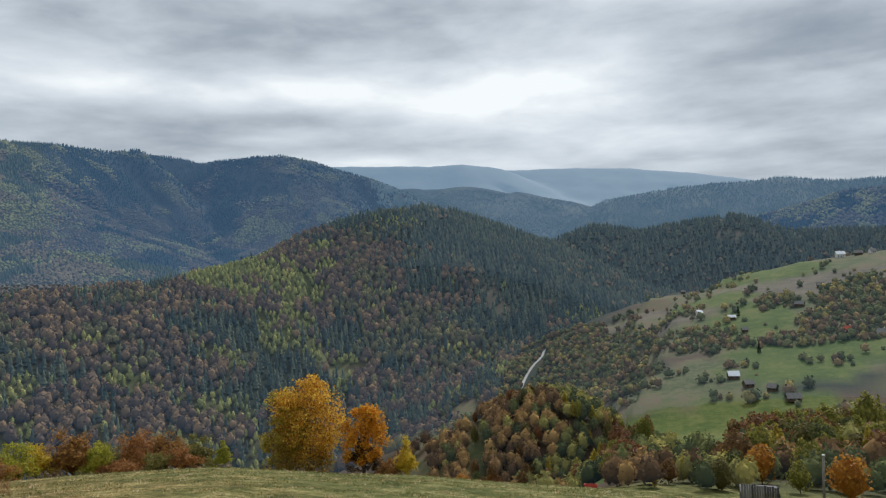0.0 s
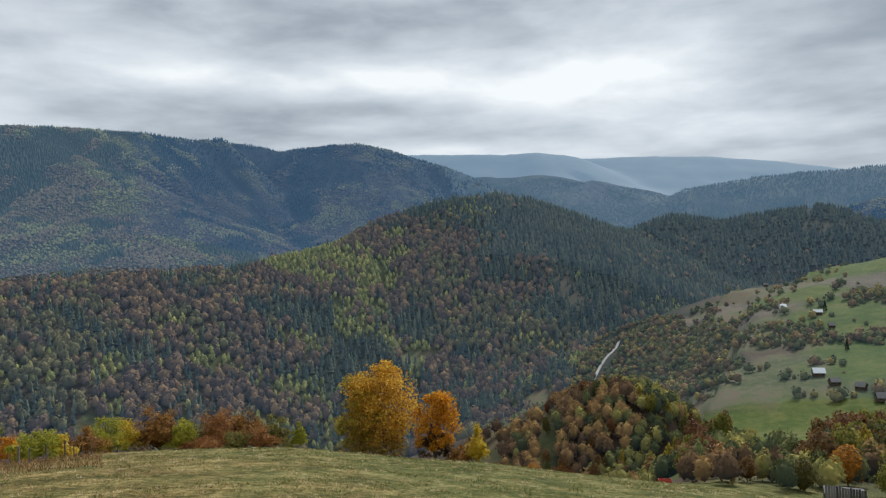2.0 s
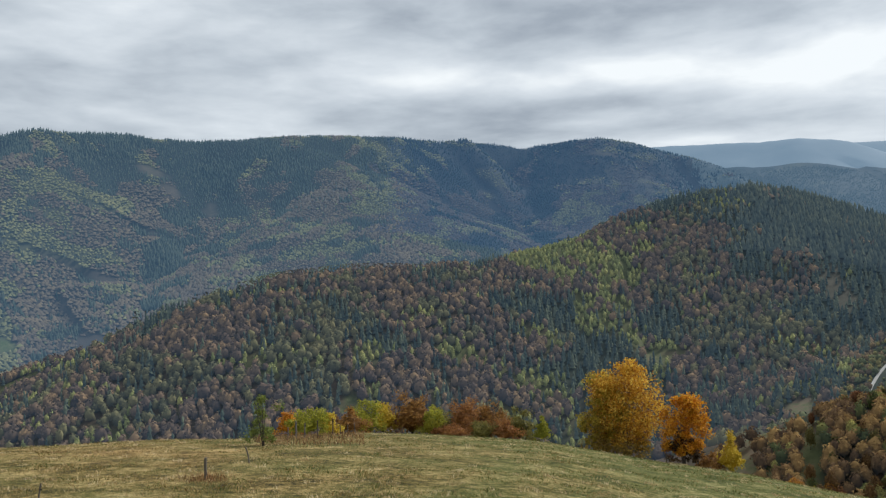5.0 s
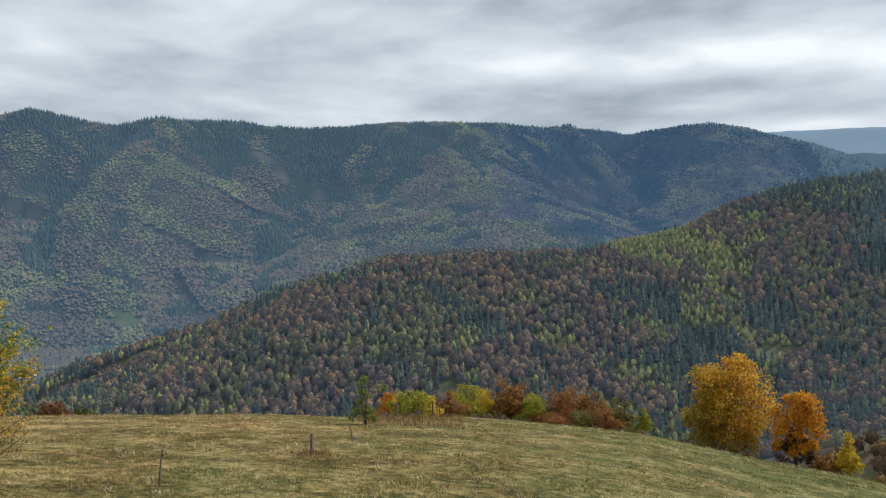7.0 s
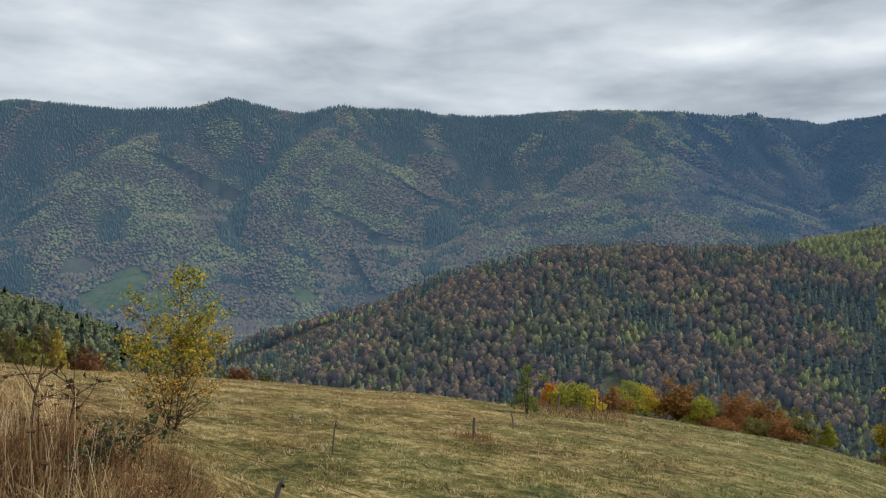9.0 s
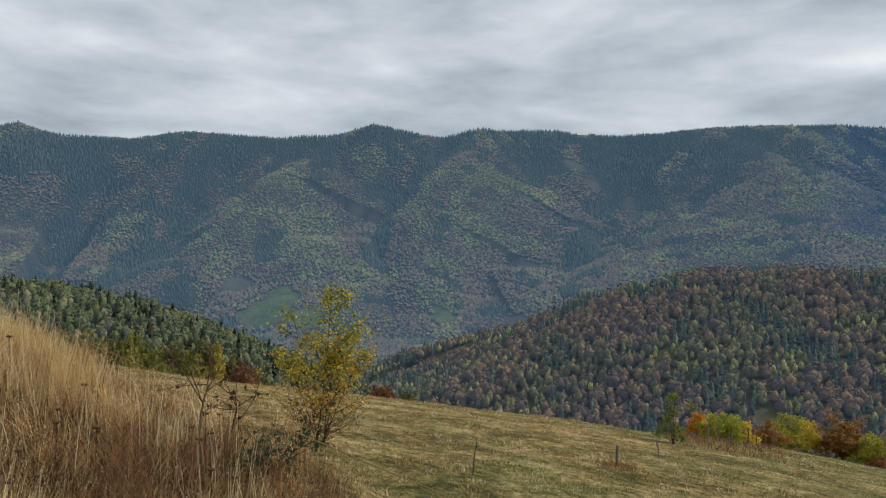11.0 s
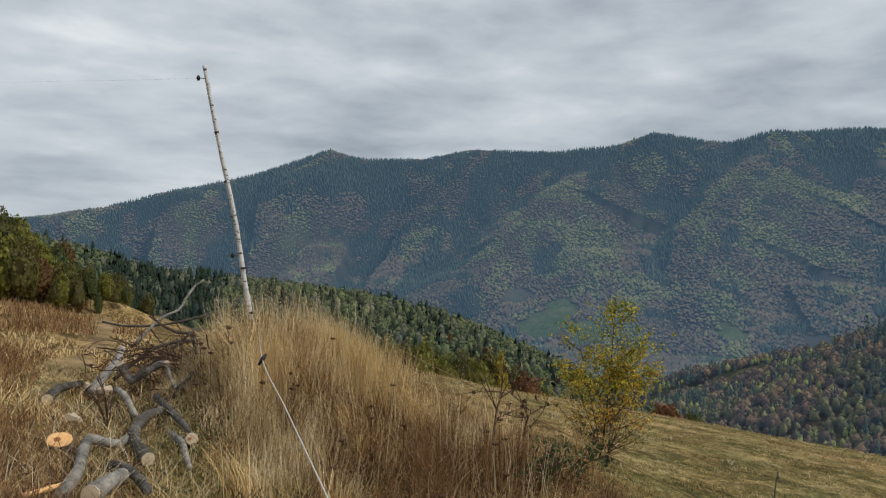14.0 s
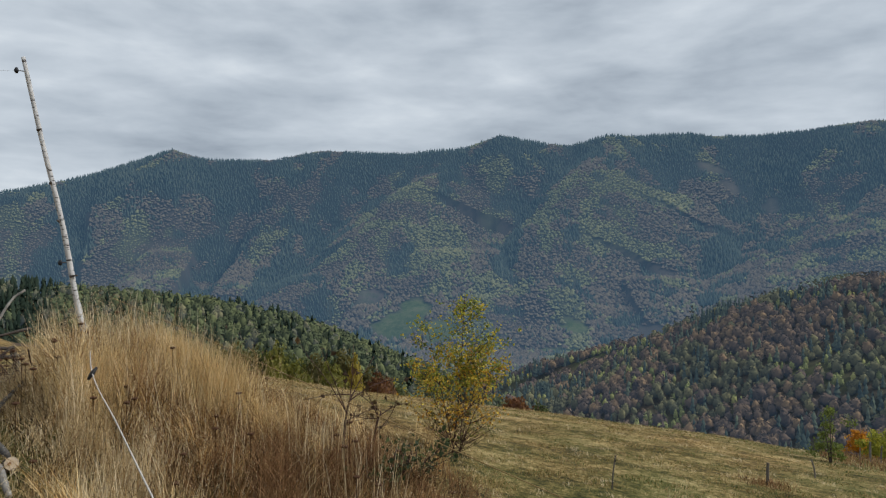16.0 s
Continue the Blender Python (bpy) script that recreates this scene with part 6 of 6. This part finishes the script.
bare_shrub(spot(74.0, 9.6), 1.5, "bare forking bramble stem with a few dead leaves", 51)
bare_shrub(spot(71.6, 10.4), 0.95, "small bare bramble stem in the dry grass", 52)
weed("green_bramble", spot(68.4, 9.9), 0.62, BRAMBLE_LEAF, TWIG, 11, 150, "low green bramble in the dry grass", 53, 0.085, 1.2)
weed("green_bramble", spot(70.6, 9.3), 0.5, BRAMBLE_LEAF, TWIG, 8, 100, "trailing green bramble on the bank", 54, 0.08, 1.2)
weed("dead_bramble", spot(100.5, 10.2), 0.7, BROWN_LEAF, TWIG, 6, 14, "dry weed stalks by the cut logs", 55, 0.05)


# ---- cut branches beside the track ----
def branch(points, thick, label, mat=None, cut=False, name="cut_branch"):
    line = curved(points, 18)
    rng = np.random.default_rng(int(abs(points[0][0]) * 100))
    rad = 0.5 * thick * np.linspace(1.0, 0.72, len(line)) * (1 + 0.07 * rng.standard_normal(len(line)))
    ob = empty(name, line[0], label, "branch", "cut branches in a heap")
    part("limb", numpy_mesh("limb", *tube(line - line[0], rad, 9), mat or DEADWOOD, True), ob)
    if cut:
        way = (line[0] - line[1]) / np.linalg.norm(line[0] - line[1])
        part("cut_end", numpy_mesh("cut_end", *tube([(0, 0, 0), way * 0.012], rad[0] * 0.94, 9), PALE_CUT), ob, "pale cut end")
    return ob


branch([(-6.97, -1.7, -0.38), (-7.25, -1.71, -0.39), (-7.75, -1.73, -0.40), (-8.34, -1.81, -0.38), (-8.74, -1.83, -0.36), (-8.78, -1.7, -0.40), (-8.89, -1.58, -0.45), (-9.14, -1.52, -0.46)], 0.125, "thick bent grey branch lying in the grass")
branch([(-8.48, -1.23, -0.52), (-8.82, -1.37, -0.48), (-9.21, -1.47, -0.44), (-9.62, -1.49, -0.42), (-9.95, -1.42, -0.38), (-10.03, -1.27, -0.34)], 0.15, "thick curved grey branch with a cut end", None, True)
branch([(-9.33, -1.08, -0.48), (-9.01, -0.95, -0.50), (-8.73, -0.89, -0.56), (-8.37, -0.82, -0.60)], 0.085, "pale crooked branch at the foot of the bank")
branch([(-7.07, -1.5, -0.42), (-7.43, -1.43, -0.44), (-7.75, -1.36, -0.46)], 0.17, "short grey log lying in the grass", None, True)
branch([(-8.08, -1.51, -0.46), (-7.96, -1.37, -0.46), (-7.71, -1.21, -0.50), (-7.35, -1.09, -0.50)], 0.11, "grey branch half sunk in grass")
branch([(-6.82, -1.93, -0.33), (-7.16, -1.79, -0.37), (-7.4, -1.7, -0.40)], 0.05, "peeled pale stick on the ground", CUTWOOD)
branch([(-10.88, -2.73, -0.34), (-11.7, -2.78, -0.34), (-12.3, -2.63, -0.38)], 0.14, "grey log with a pale cut face", None, True)
branch([(-11.9, -2.42, -0.42), (-12.3, -2.34, -0.32), (-12.55, -2.2, -0.12), (-12.75, -2.14, 0.08)], 0.14, "short log leaning on the heap")
branch([(-11.55, -1.98, 0.0), (-11.6, -1.85, -0.22), (-11.6, -1.75, -0.18), (-11.7, -1.5, -0.03), (-11.75, -1.35, -0.05)], 0.13, "forked grey branch in the heap", None, True)
branch([(-11.68, -2.03, -0.36), (-10.94, -1.81, -0.34), (-10.23, -1.61, -0.40), (-10.1, -1.53, -0.44)], 0.09, "dark crooked branch on the ground")
branch([(-10.59, -1.4, -0.28), (-10.11, -1.2, -0.34), (-9.65, -1.02, -0.40), (-9.3, -0.9, -0.45)], 0.10, "grey branch lying against the bank")
branch([(-11.7, -1.38, -0.06), (-11.2, -1.27, -0.18), (-10.82, -1.18, -0.22)], 0.06, "thin branch sloping down the heap")
branch([(-10.79, -1.15, -0.22), (-11.07, -1.04, -0.12), (-11.4, -0.9, 0.0)], 0.06, "thin stick at the edge of the heap")
branch([(-12.7, -2.0, 0.1), (-12.79, -1.61, 0.52), (-12.81, -1.34, 0.66), (-12.82, -1.23, 0.85), (-12.83, -1.11, 1.03), (-12.84, -0.97, 1.13)], 0.045, "pale bare branch reaching up from the heap")
branch([(-12.84, -0.89, 0.58), (-12.81, -1.34, 0.47), (-12.78, -1.69, 0.42), (-12.73, -2.1, 0.42), (-12.68, -2.42, 0.49)], 0.045, "long thin dark branch across the heap", BARK)
branch([(-12.83, -1.09, 0.30), (-12.81, -1.34, 0.31), (-12.79, -1.55, 0.41), (-12.77, -1.76, 0.57)], 0.05, "dark twig across the heap", BARK)
branch([(-12.84, -1.02, -0.42), (-12.84, -0.99, -0.15), (-12.83, -1.06, 0.05), (-12.83, -1.13, 0.28)], 0.11, "upright grey limb in the heap")
branch([(-12.6, -1.9, -0.3), (-12.5, -1.5, 0.0), (-12.6, -1.1, 0.35)], 0.05, "dark stick leaning in the heap", BARK)
branch([(-12.4, -2.2, -0.35), (-12.5, -1.6, 0.12), (-12.7, -0.9, 0.22)], 0.06, "dark stick lying on the heap", BARK)


def twig_heap():
    rng = np.random.default_rng(61)
    pieces = []
    for k in range(170):
        wide = k >= 110
        c = np.array([-12.2, -1.45, 0.0]) + rng.standard_normal(3) * (0.45, 0.36, 0.14) if not wide else np.array([rng.uniform(-12, -7.2), rng.uniform(-2.4, -0.9), -9.0])
        ground_z = float(land_height(c[:1], c[1:2])[0])
        c[2] = max(c[2], ground_z + 0.04)
        w = rng.standard_normal(3) * ((0.22, 0.26, 0.13) if not wide else (0.2, 0.2, 0.03))
        line = curved([c - w, c - 0.3 * w + rng.standard_normal(3) * 0.05, c + 0.4 * w + rng.standard_normal(3) * 0.05, c + w], 9)
        thick = rng.uniform(0.005, 0.012)
        pieces.append(tube(line, np.linspace(thick, 0.003, len(line)), 4))
        side = line[len(line) // 2]
        pieces.append(tube([side, side + rng.standard_normal(3) * (0.1, 0.12, 0.08) + (0, 0, 0.05)], [0.005, 0.002], 3))
    ob = new("twig_heap", numpy_mesh("twig_heap", *merge(pieces), TWIG, True))
    tagged(ob, "tangle of thin dark twigs in the heap", "twigs", kind="stuff")


twig_heap()


def cut_log(where, radius, long, tilt, turn, label):
    ob = empty("cut_log", where, label, "log", turn=turn)
    m = pose(0, 0, 0, tilt, 0, 0)
    v, f = tube([(0, 0, -long), (0, 0, -long * 0.5), (0, 0, 0)], [radius, radius * 1.03, radius], 20)
    part("bark", numpy_mesh("bark", np.array([(m @ Vector(p))[:] for p in v]), f, BARK, False), ob)
    v, f = tube([(0, 0, 0), (0, 0, 0.012)], radius * 0.96, 24)
    face = part("cut_face", numpy_mesh("cut_face", np.array([(m @ Vector(p))[:] for p in v]), f, CUTWOOD if radius > 0.1 else PALE_CUT), ob, "sawn cut face")
    v, f = tube([(0.02, 0, 0.012), (0.02, 0, 0.018)], radius * 0.26, 12)
    part("heartwood", numpy_mesh("heartwood", np.array([(m @ Vector(p))[:] for p in v]), f, HEARTWOOD), face, "dark heartwood")
    return ob


cut_log((-8.75, -2.11, -0.36), 0.125, 0.2, -24, -78, "freshly sawn log end with orange heartwood")
cut_log((-9.19, -0.86, -0.50), 0.07, 0.3, -75, -80, "thin sawn branch end in the grass")
cut_log((-11.7, -1.39, -0.02), 0.05, 0.4, -80, -80, "small sawn branch end in the heap")
for n, (x, y, z) in enumerate(((-12.76, -2.46, -0.5), (-11.84, -2.26, -0.47), (-12.0, -2.5, -0.48), (-9.9, -2.2, -0.46))):
    bm = bmesh.new()
    bmesh.ops.create_cone(bm, cap_ends=True, segments=6, radius1=0.09, radius2=0.03, depth=0.24, matrix=Matrix.Translation((0, 0, 0.06)) @ pose(0, 0, 0, 20 + 60 * (n % 2), 10 * n, 40 * n))
    chip = new("wood_chip", bm_mesh("wood_chip", bm, PALE_CUT))
    chip.location = (x, y, z)
    tagged(chip, "pale split wood chip on the dry grass", "wood chip", "wood chips")


# ---- grass ----
def blades(name, x, y, high, wide, mat, label, rng, bend=0.35, rows=3, lift=0.0, way=None, shade=None):
    """Bent tapering blades standing at x, y."""
    n = len(x)
    z = land_height(x, y) - 0.02 + lift
    a = rng.uniform(0, 2 * np.pi, n) if way is None else way + 0.7 * rng.standard_normal(n)
    face = rng.uniform(0, 2 * np.pi, n)
    lean = high * bend * rng.uniform(0.2, 1.3, n)
    verts = []
    for k in range(rows + 1):
        f = k / rows
        cx, cy, cz = x + np.cos(a) * lean * f * f, y + np.sin(a) * lean * f * f, z + high * f * (1 - 0.15 * bend * f)
        w = 0.5 * wide * (1 - 0.75 * f)
        if k < rows:
            verts += [np.stack([cx + np.cos(face) * w, cy + np.sin(face) * w, cz], -1), np.stack([cx - np.cos(face) * w, cy - np.sin(face) * w, cz], -1)]
        else:
            verts.append(np.stack([cx, cy, cz], -1))
    v = np.stack(verts, 1)
    m = v.shape[1]
    f = []
    for k in range(rows - 1):
        p = 2 * k
        f += [(p, p + 1, p + 3), (p, p + 3, p + 2)]
    f.append((m - 3, m - 2, m - 1))
    faces = (np.array(f)[None] + (np.arange(n) * m)[:, None, None]).reshape(-1, 3)
    own = rng.uniform(0, 1, n)
    tone = np.repeat(own if shade is None else 0.45 * shade + 0.55 * own, m)
    ob = new(name, numpy_mesh(name, v.reshape(-1, 3), faces, mat, tone=tone))
    return tagged(ob, label, "grass", kind="stuff")


def near_bank(rng, n, spread_out):
    """Places strewn along the bank."""
    k = rng.uniform(0.2, len(BANK) - 1.6, n)
    i = k.astype(int)
    f = k - i
    b = np.array([p[0] for p in BANK])
    d = np.array([p[1] for p in BANK])
    bearing = b[i] + (b[i + 1] - b[i]) * f
    dist = d[i] + (d[i + 1] - d[i]) * f
    return bearing_xy(bearing + rng.normal(0, 2.5, n), dist + rng.normal(0, spread_out, n) * 1.0 - 0.6)


# bearing, distance, height
FEATHER_TUFTS = [(82.6, 10.6, 0.95), (85.6, 11.2, 0.85), (88.2, 10.6, 0.75), (79.0, 10.2, 0.5), (90.2, 10.4, 0.7)]


def build_grass():
    rng = np.random.default_rng(71)
    # tall dry grass on the bank, in tufts that lean each their own way
    n, tufts = 52000, 900
    cx, cy = near_bank(rng, tufts, 1.6)
    lean_way = rng.uniform(0, 2 * np.pi, tufts)
    tuft_way = np.degrees(np.arctan2(-cx, cy))
    stalky = np.clip((tuft_way - 86) / 4, 0, 1) * np.clip((np.hypot(cx, cy) - 8) / 2, 0.2, 1)
    tuft_high = rng.uniform(0.16, 0.5, tufts) + (0.1 + 0.35 * stalky) * rng.uniform(0, 1, tufts) + 0.35 * (rng.uniform(0, 1, tufts) < 0.12)
    tuft_tone = rng.uniform(0, 1, tufts)
    tuft_wide = rng.uniform(0.05, 0.16, tufts)
    kind = np.clip(0.5 + 1.5 * (rough_ground(cx, cy, 2.2, 219) - 0.5) + rng.normal(0, 0.2, tufts) - 0.26 * stalky, 0, 0.999)
    pick = rng.integers(0, tufts, n)
    x, y = cx[pick] + rng.normal(0, 1, n) * tuft_wide[pick], cy[pick] + rng.normal(0, 1, n) * tuft_wide[pick]
    tall = tuft_high[pick] * rng.uniform(0.5, 1.1, n)
    # beside the heap of branches the ground is bare: tall grass ends at a bearing fitted to the camera's view
    way_to = np.degrees(np.arctan2(-x, y))
    bare_from = 95.5 + 9 * (rough_ground(x, y, 1.1, 221) - 0.5)
    tall *= np.clip((bare_from - way_to) / 3, 0.3, 1)
    clear = (way_to < bare_from) | (rng.uniform(0, 1, n) < 0.05)
    for name, low, high, mat, label, bend, wide in (
        ("bleached_stalks", 0.0, 0.36, PALE_STRAW, "bleached upright grass stalks on the bank", 0.3, 0.008), ("dry_tall_grass", 0.36, 0.66, STRAW, "tall dry straw-coloured grass on the bank", 0.6, 0.010),
        ("brown_weeds", 0.66, 1.0, BROWN_STRAW, "brown withered weeds among the grass", 0.65, 0.011),
    ):
        s = clear & (kind[pick] >= low) & (kind[pick] < high)
        blades(name, x[s], y[s], tall[s], np.full(s.sum(), wide), mat, label, rng, bend, 4, way=lean_way[pick][s], shade=tuft_tone[pick][s])
    # short matted grass below, its dark colour painting the shadow between tufts
    x, y = near_bank(rng, 22000, 1.7)
    s = (np.degrees(np.arctan2(-x, y)) < 95) | (rng.uniform(0, 1, len(x)) < 0.15)
    blades("matted_grass", x[s], y[s], rng.uniform(0.1, 0.42, s.sum()), np.full(s.sum(), 0.012), SHADOW_THATCH, "short matted dry grass on the bank, darkened for tuft shadow", rng, 1.1, 3)
    x, y = rng.uniform(-15, -5.5, 9000), rng.uniform(-3.6, -0.6, 9000)
    s = rough_ground(x, y, 0.7, 231) > 0.52
    blades("heap_grass", x[s], y[s], rng.uniform(0.03, 0.16, s.sum()), np.full(s.sum(), 0.010), STRAW, "flattened dry grass round the cut branches", rng, 1.4, 3)
    lx, ly = rng.uniform(-10.8, -6.6, 1500), rng.uniform(-2.5, -0.6, 1500)
    blades("heap_stalks", lx, ly, rng.uniform(0.12, 0.42, 1500), np.full(1500, 0.007), PALE_STRAW, "pale grass stalks standing among the cut branches", rng, 1.2, 4)
    s = rough_ground(x, y, 0.9, 233) > 0.56
    blades("heap_green", x[s] + 0.04, y[s], rng.uniform(0.03, 0.12, s.sum()), np.full(s.sum(), 0.010), TURF, "green grass blades among the cut branches", rng, 1.0, 3)
    # fine feathery tufts
    for b, d, high in FEATHER_TUFTS:
        p = spot(b, d)
        n = 1500
        rad = 0.16 + 0.12 * high
        tx, ty = p.x + rng.normal(0, rad, n), p.y + rng.normal(0, rad, n)
        blades("feather_grass", tx, ty, high * rng.uniform(0.5, 1.05, n), np.full(n, 0.007), GOLD_TUFT, "dense fine golden tuft of dry grass", rng, 0.25, 4)
    # bleached stalks standing over the ridge of the bank
    n = 900
    b = np.r_[rng.normal(86.5, 2.2, n // 2), rng.normal(76, 4, n // 4), rng.normal(90, 1.5, n // 4)]
    d = np.interp(b, [q[0] for q in BANK], [q[1] for q in BANK]) + rng.normal(-0.3, 0.7, len(b))
    x, y = bearing_xy(b, d)
    blades("tall_stalks", x, y, rng.uniform(0.6, 1.25, len(b)), np.full(len(b), 0.008), PALE_STRAW, "tall bleached grass stalks standing over the bank", rng, 0.22, 4)
    # loose seed panicles over the tall grass
    for name, amount, mat, label in (("grass_panicles", 52000, PALE_STRAW, "fine pale seed panicles on the dry grass"), ("brown_panicles", 42000, BROWN_STRAW, "brown seed panicles among the dry grass")):
        who = rng.choice(np.flatnonzero(kind < 0.7) if mat is PALE_STRAW else np.flatnonzero(kind >= 0.5), amount)
        gx, gy = cx[who] + rng.normal(0, 1.4, amount) * tuft_wide[who], cy[who] + rng.normal(0, 1.4, amount) * tuft_wide[who]
        gz = land_height(gx, gy) + tuft_high[who] * rng.uniform(0.35, 1.12, amount)
        s = np.degrees(np.arctan2(-gx, gy)) < 94.5
        tagged(new(name, numpy_mesh(name, *leaf_cards(rng, np.stack([gx, gy, gz], -1)[s], 0.016), mat, tone=np.repeat(rng.uniform(0, 0.75, int(s.sum())), 4))), label, "grass", kind="stuff")
    # dark seed heads
    hx, hy = near_bank(rng, 64, 1.0)
    hz = land_height(hx, hy) + rng.uniform(0.35, 0.8, 64)
    heads = [tube([(a, b2, c - 0.5), (a, b2, c)], [0.004, 0.004], 3) for a, b2, c in zip(hx, hy, hz)]
    heads += [(ICO1[0] * (0.045, 0.045, 0.02) + (a, b2, c), ICO1[1]) for a, b2, c in zip(hx, hy, hz)]
    tagged(new("seed_heads", numpy_mesh("seed_heads", *merge(heads), BROWN_STRAW)), "flat dark seed heads of yarrow on thin stalks", "plant", kind="stuff")
    # rough dry grass along the track and behind the bank
    b = rng.uniform(97, 112, 26000)
    d = 6.0 * (40 / 6.0) ** rng.uniform(0, 1, 26000)
    x, y = bearing_xy(b, d)
    s = (track_at(x, y) < 0.35) & ~((np.abs(x + 9.6) < 3.2) & (np.abs(y + 1.6) < 0.8) & (rng.uniform(0, 1, 26000) < 0.6)) & (rough_ground(x, y, 2.2, 205) > 0.44) & ((b > 103) | (d > 14) | (rng.uniform(0, 1, 26000) < 0.25))
    blades("track_side_grass", x[s], y[s], rng.uniform(0.06, 0.32, s.sum()) * np.clip(14 / d[s], 0.35, 1), 0.008 + 0.0006 * d[s], STRAW, "matted dry grass beside the track", rng, 0.9, 3)
    s = s & (rough_ground(x, y, 3.0, 207) > 0.58)
    blades("track_side_weeds", x[s] + 0.07, y[s] + 0.05, rng.uniform(0.15, 0.5, s.sum()), 0.008 + 0.0006 * d[s], BROWN_STRAW, "brown withered weeds beside the track", rng, 0.5, 3)
    # rusty dry grass by the cut log
    b, d = 96.5 + 16 * rng.uniform(0, 1, 15000) ** 0.7, rng.uniform(5.6, 17, 15000)
    x, y = bearing_xy(b, d)
    s = rough_ground(x, y, 1.4, 217) > 0.42
    s &= track_at(x, y) < 0.3
    blades("rusty_grass", x[s], y[s], rng.uniform(0.06, 0.22, s.sum()) + 0.25 * np.clip((b[s] - 102) / 5, 0, 1) * rng.uniform(0.3, 1, s.sum()), np.full(s.sum(), 0.010), BROWN_STRAW, "rusty brown dry grass beside the cut log", rng, 0.9, 3)
    # the meadow
    n = 170000
    b = rng.uniform(-34, 80, n)
    d = 14 * (80 / 14) ** rng.uniform(0, 1, n)
    x, y = bearing_xy(b, d)
    clump = rough_ground(x, y, 1.1, 211)
    dry = np.clip((b - 25) / 40, 0, 1) * 0.5 + 0.5 * rough_ground(x, y, 7, 213)
    s = clump > 0.38
    straw = s & (dry + rng.uniform(-0.3, 0.3, n) > 0.41)
    green = s & ~straw
    for name, pick, mat, label in (("meadow_straw", straw, MEADOW_STRAW, "short dry straw tufts on the meadow"), ("meadow_grass", green, TURF, "short green and yellow meadow grass")):
        m = int(pick.sum())
        blades(name, x[pick], y[pick], rng.uniform(0.025, 0.08, m) + 0.45 * np.clip(clump[pick] - 0.5, 0, 1), 0.008 + 0.0007 * d[pick], mat, label, rng, 0.9, 2)
    # rank tufts here and there
    tb, td = rng.uniform(-24, 78, 1500), 12 * (70 / 12) ** rng.uniform(0, 1, 1500)
    px, py = bearing_xy(np.repeat(tb, 20), np.repeat(td, 20))
    px, py = px + rng.normal(0, 0.14, len(px)), py + rng.normal(0, 0.14, len(py))
    blades("rank_tufts", px, py, rng.uniform(0.05, 0.17, len(px)), 0.008 + 0.0005 * np.repeat(td, 20), PALE_STRAW, "rank bleached tufts left by grazing", rng, 0.8, 2, shade=np.repeat(rng.uniform(0, 1, 1500), 20))
    # weeds round the fence posts
    px, py = bearing_xy(42.1 + rng.normal(0, 0.9, 500), 26.5 + rng.normal(0, 0.5, 500))
    blades("post_weeds", px, py, rng.uniform(0.1, 0.35, 500), np.full(500, 0.016), BROWN_STRAW, "brown weeds round the fence post", rng, 0.6, 3)
    px, py = bearing_xy(rng.uniform(30.5, 38.5, 2200), rng.uniform(41, 61, 2200))
    blades("fence_weeds", px, py, rng.uniform(0.1, 0.5, 2200), np.full(2200, 0.03), BROWN_STRAW, "brown weeds along the old fence", rng, 0.6, 3)


build_grass()
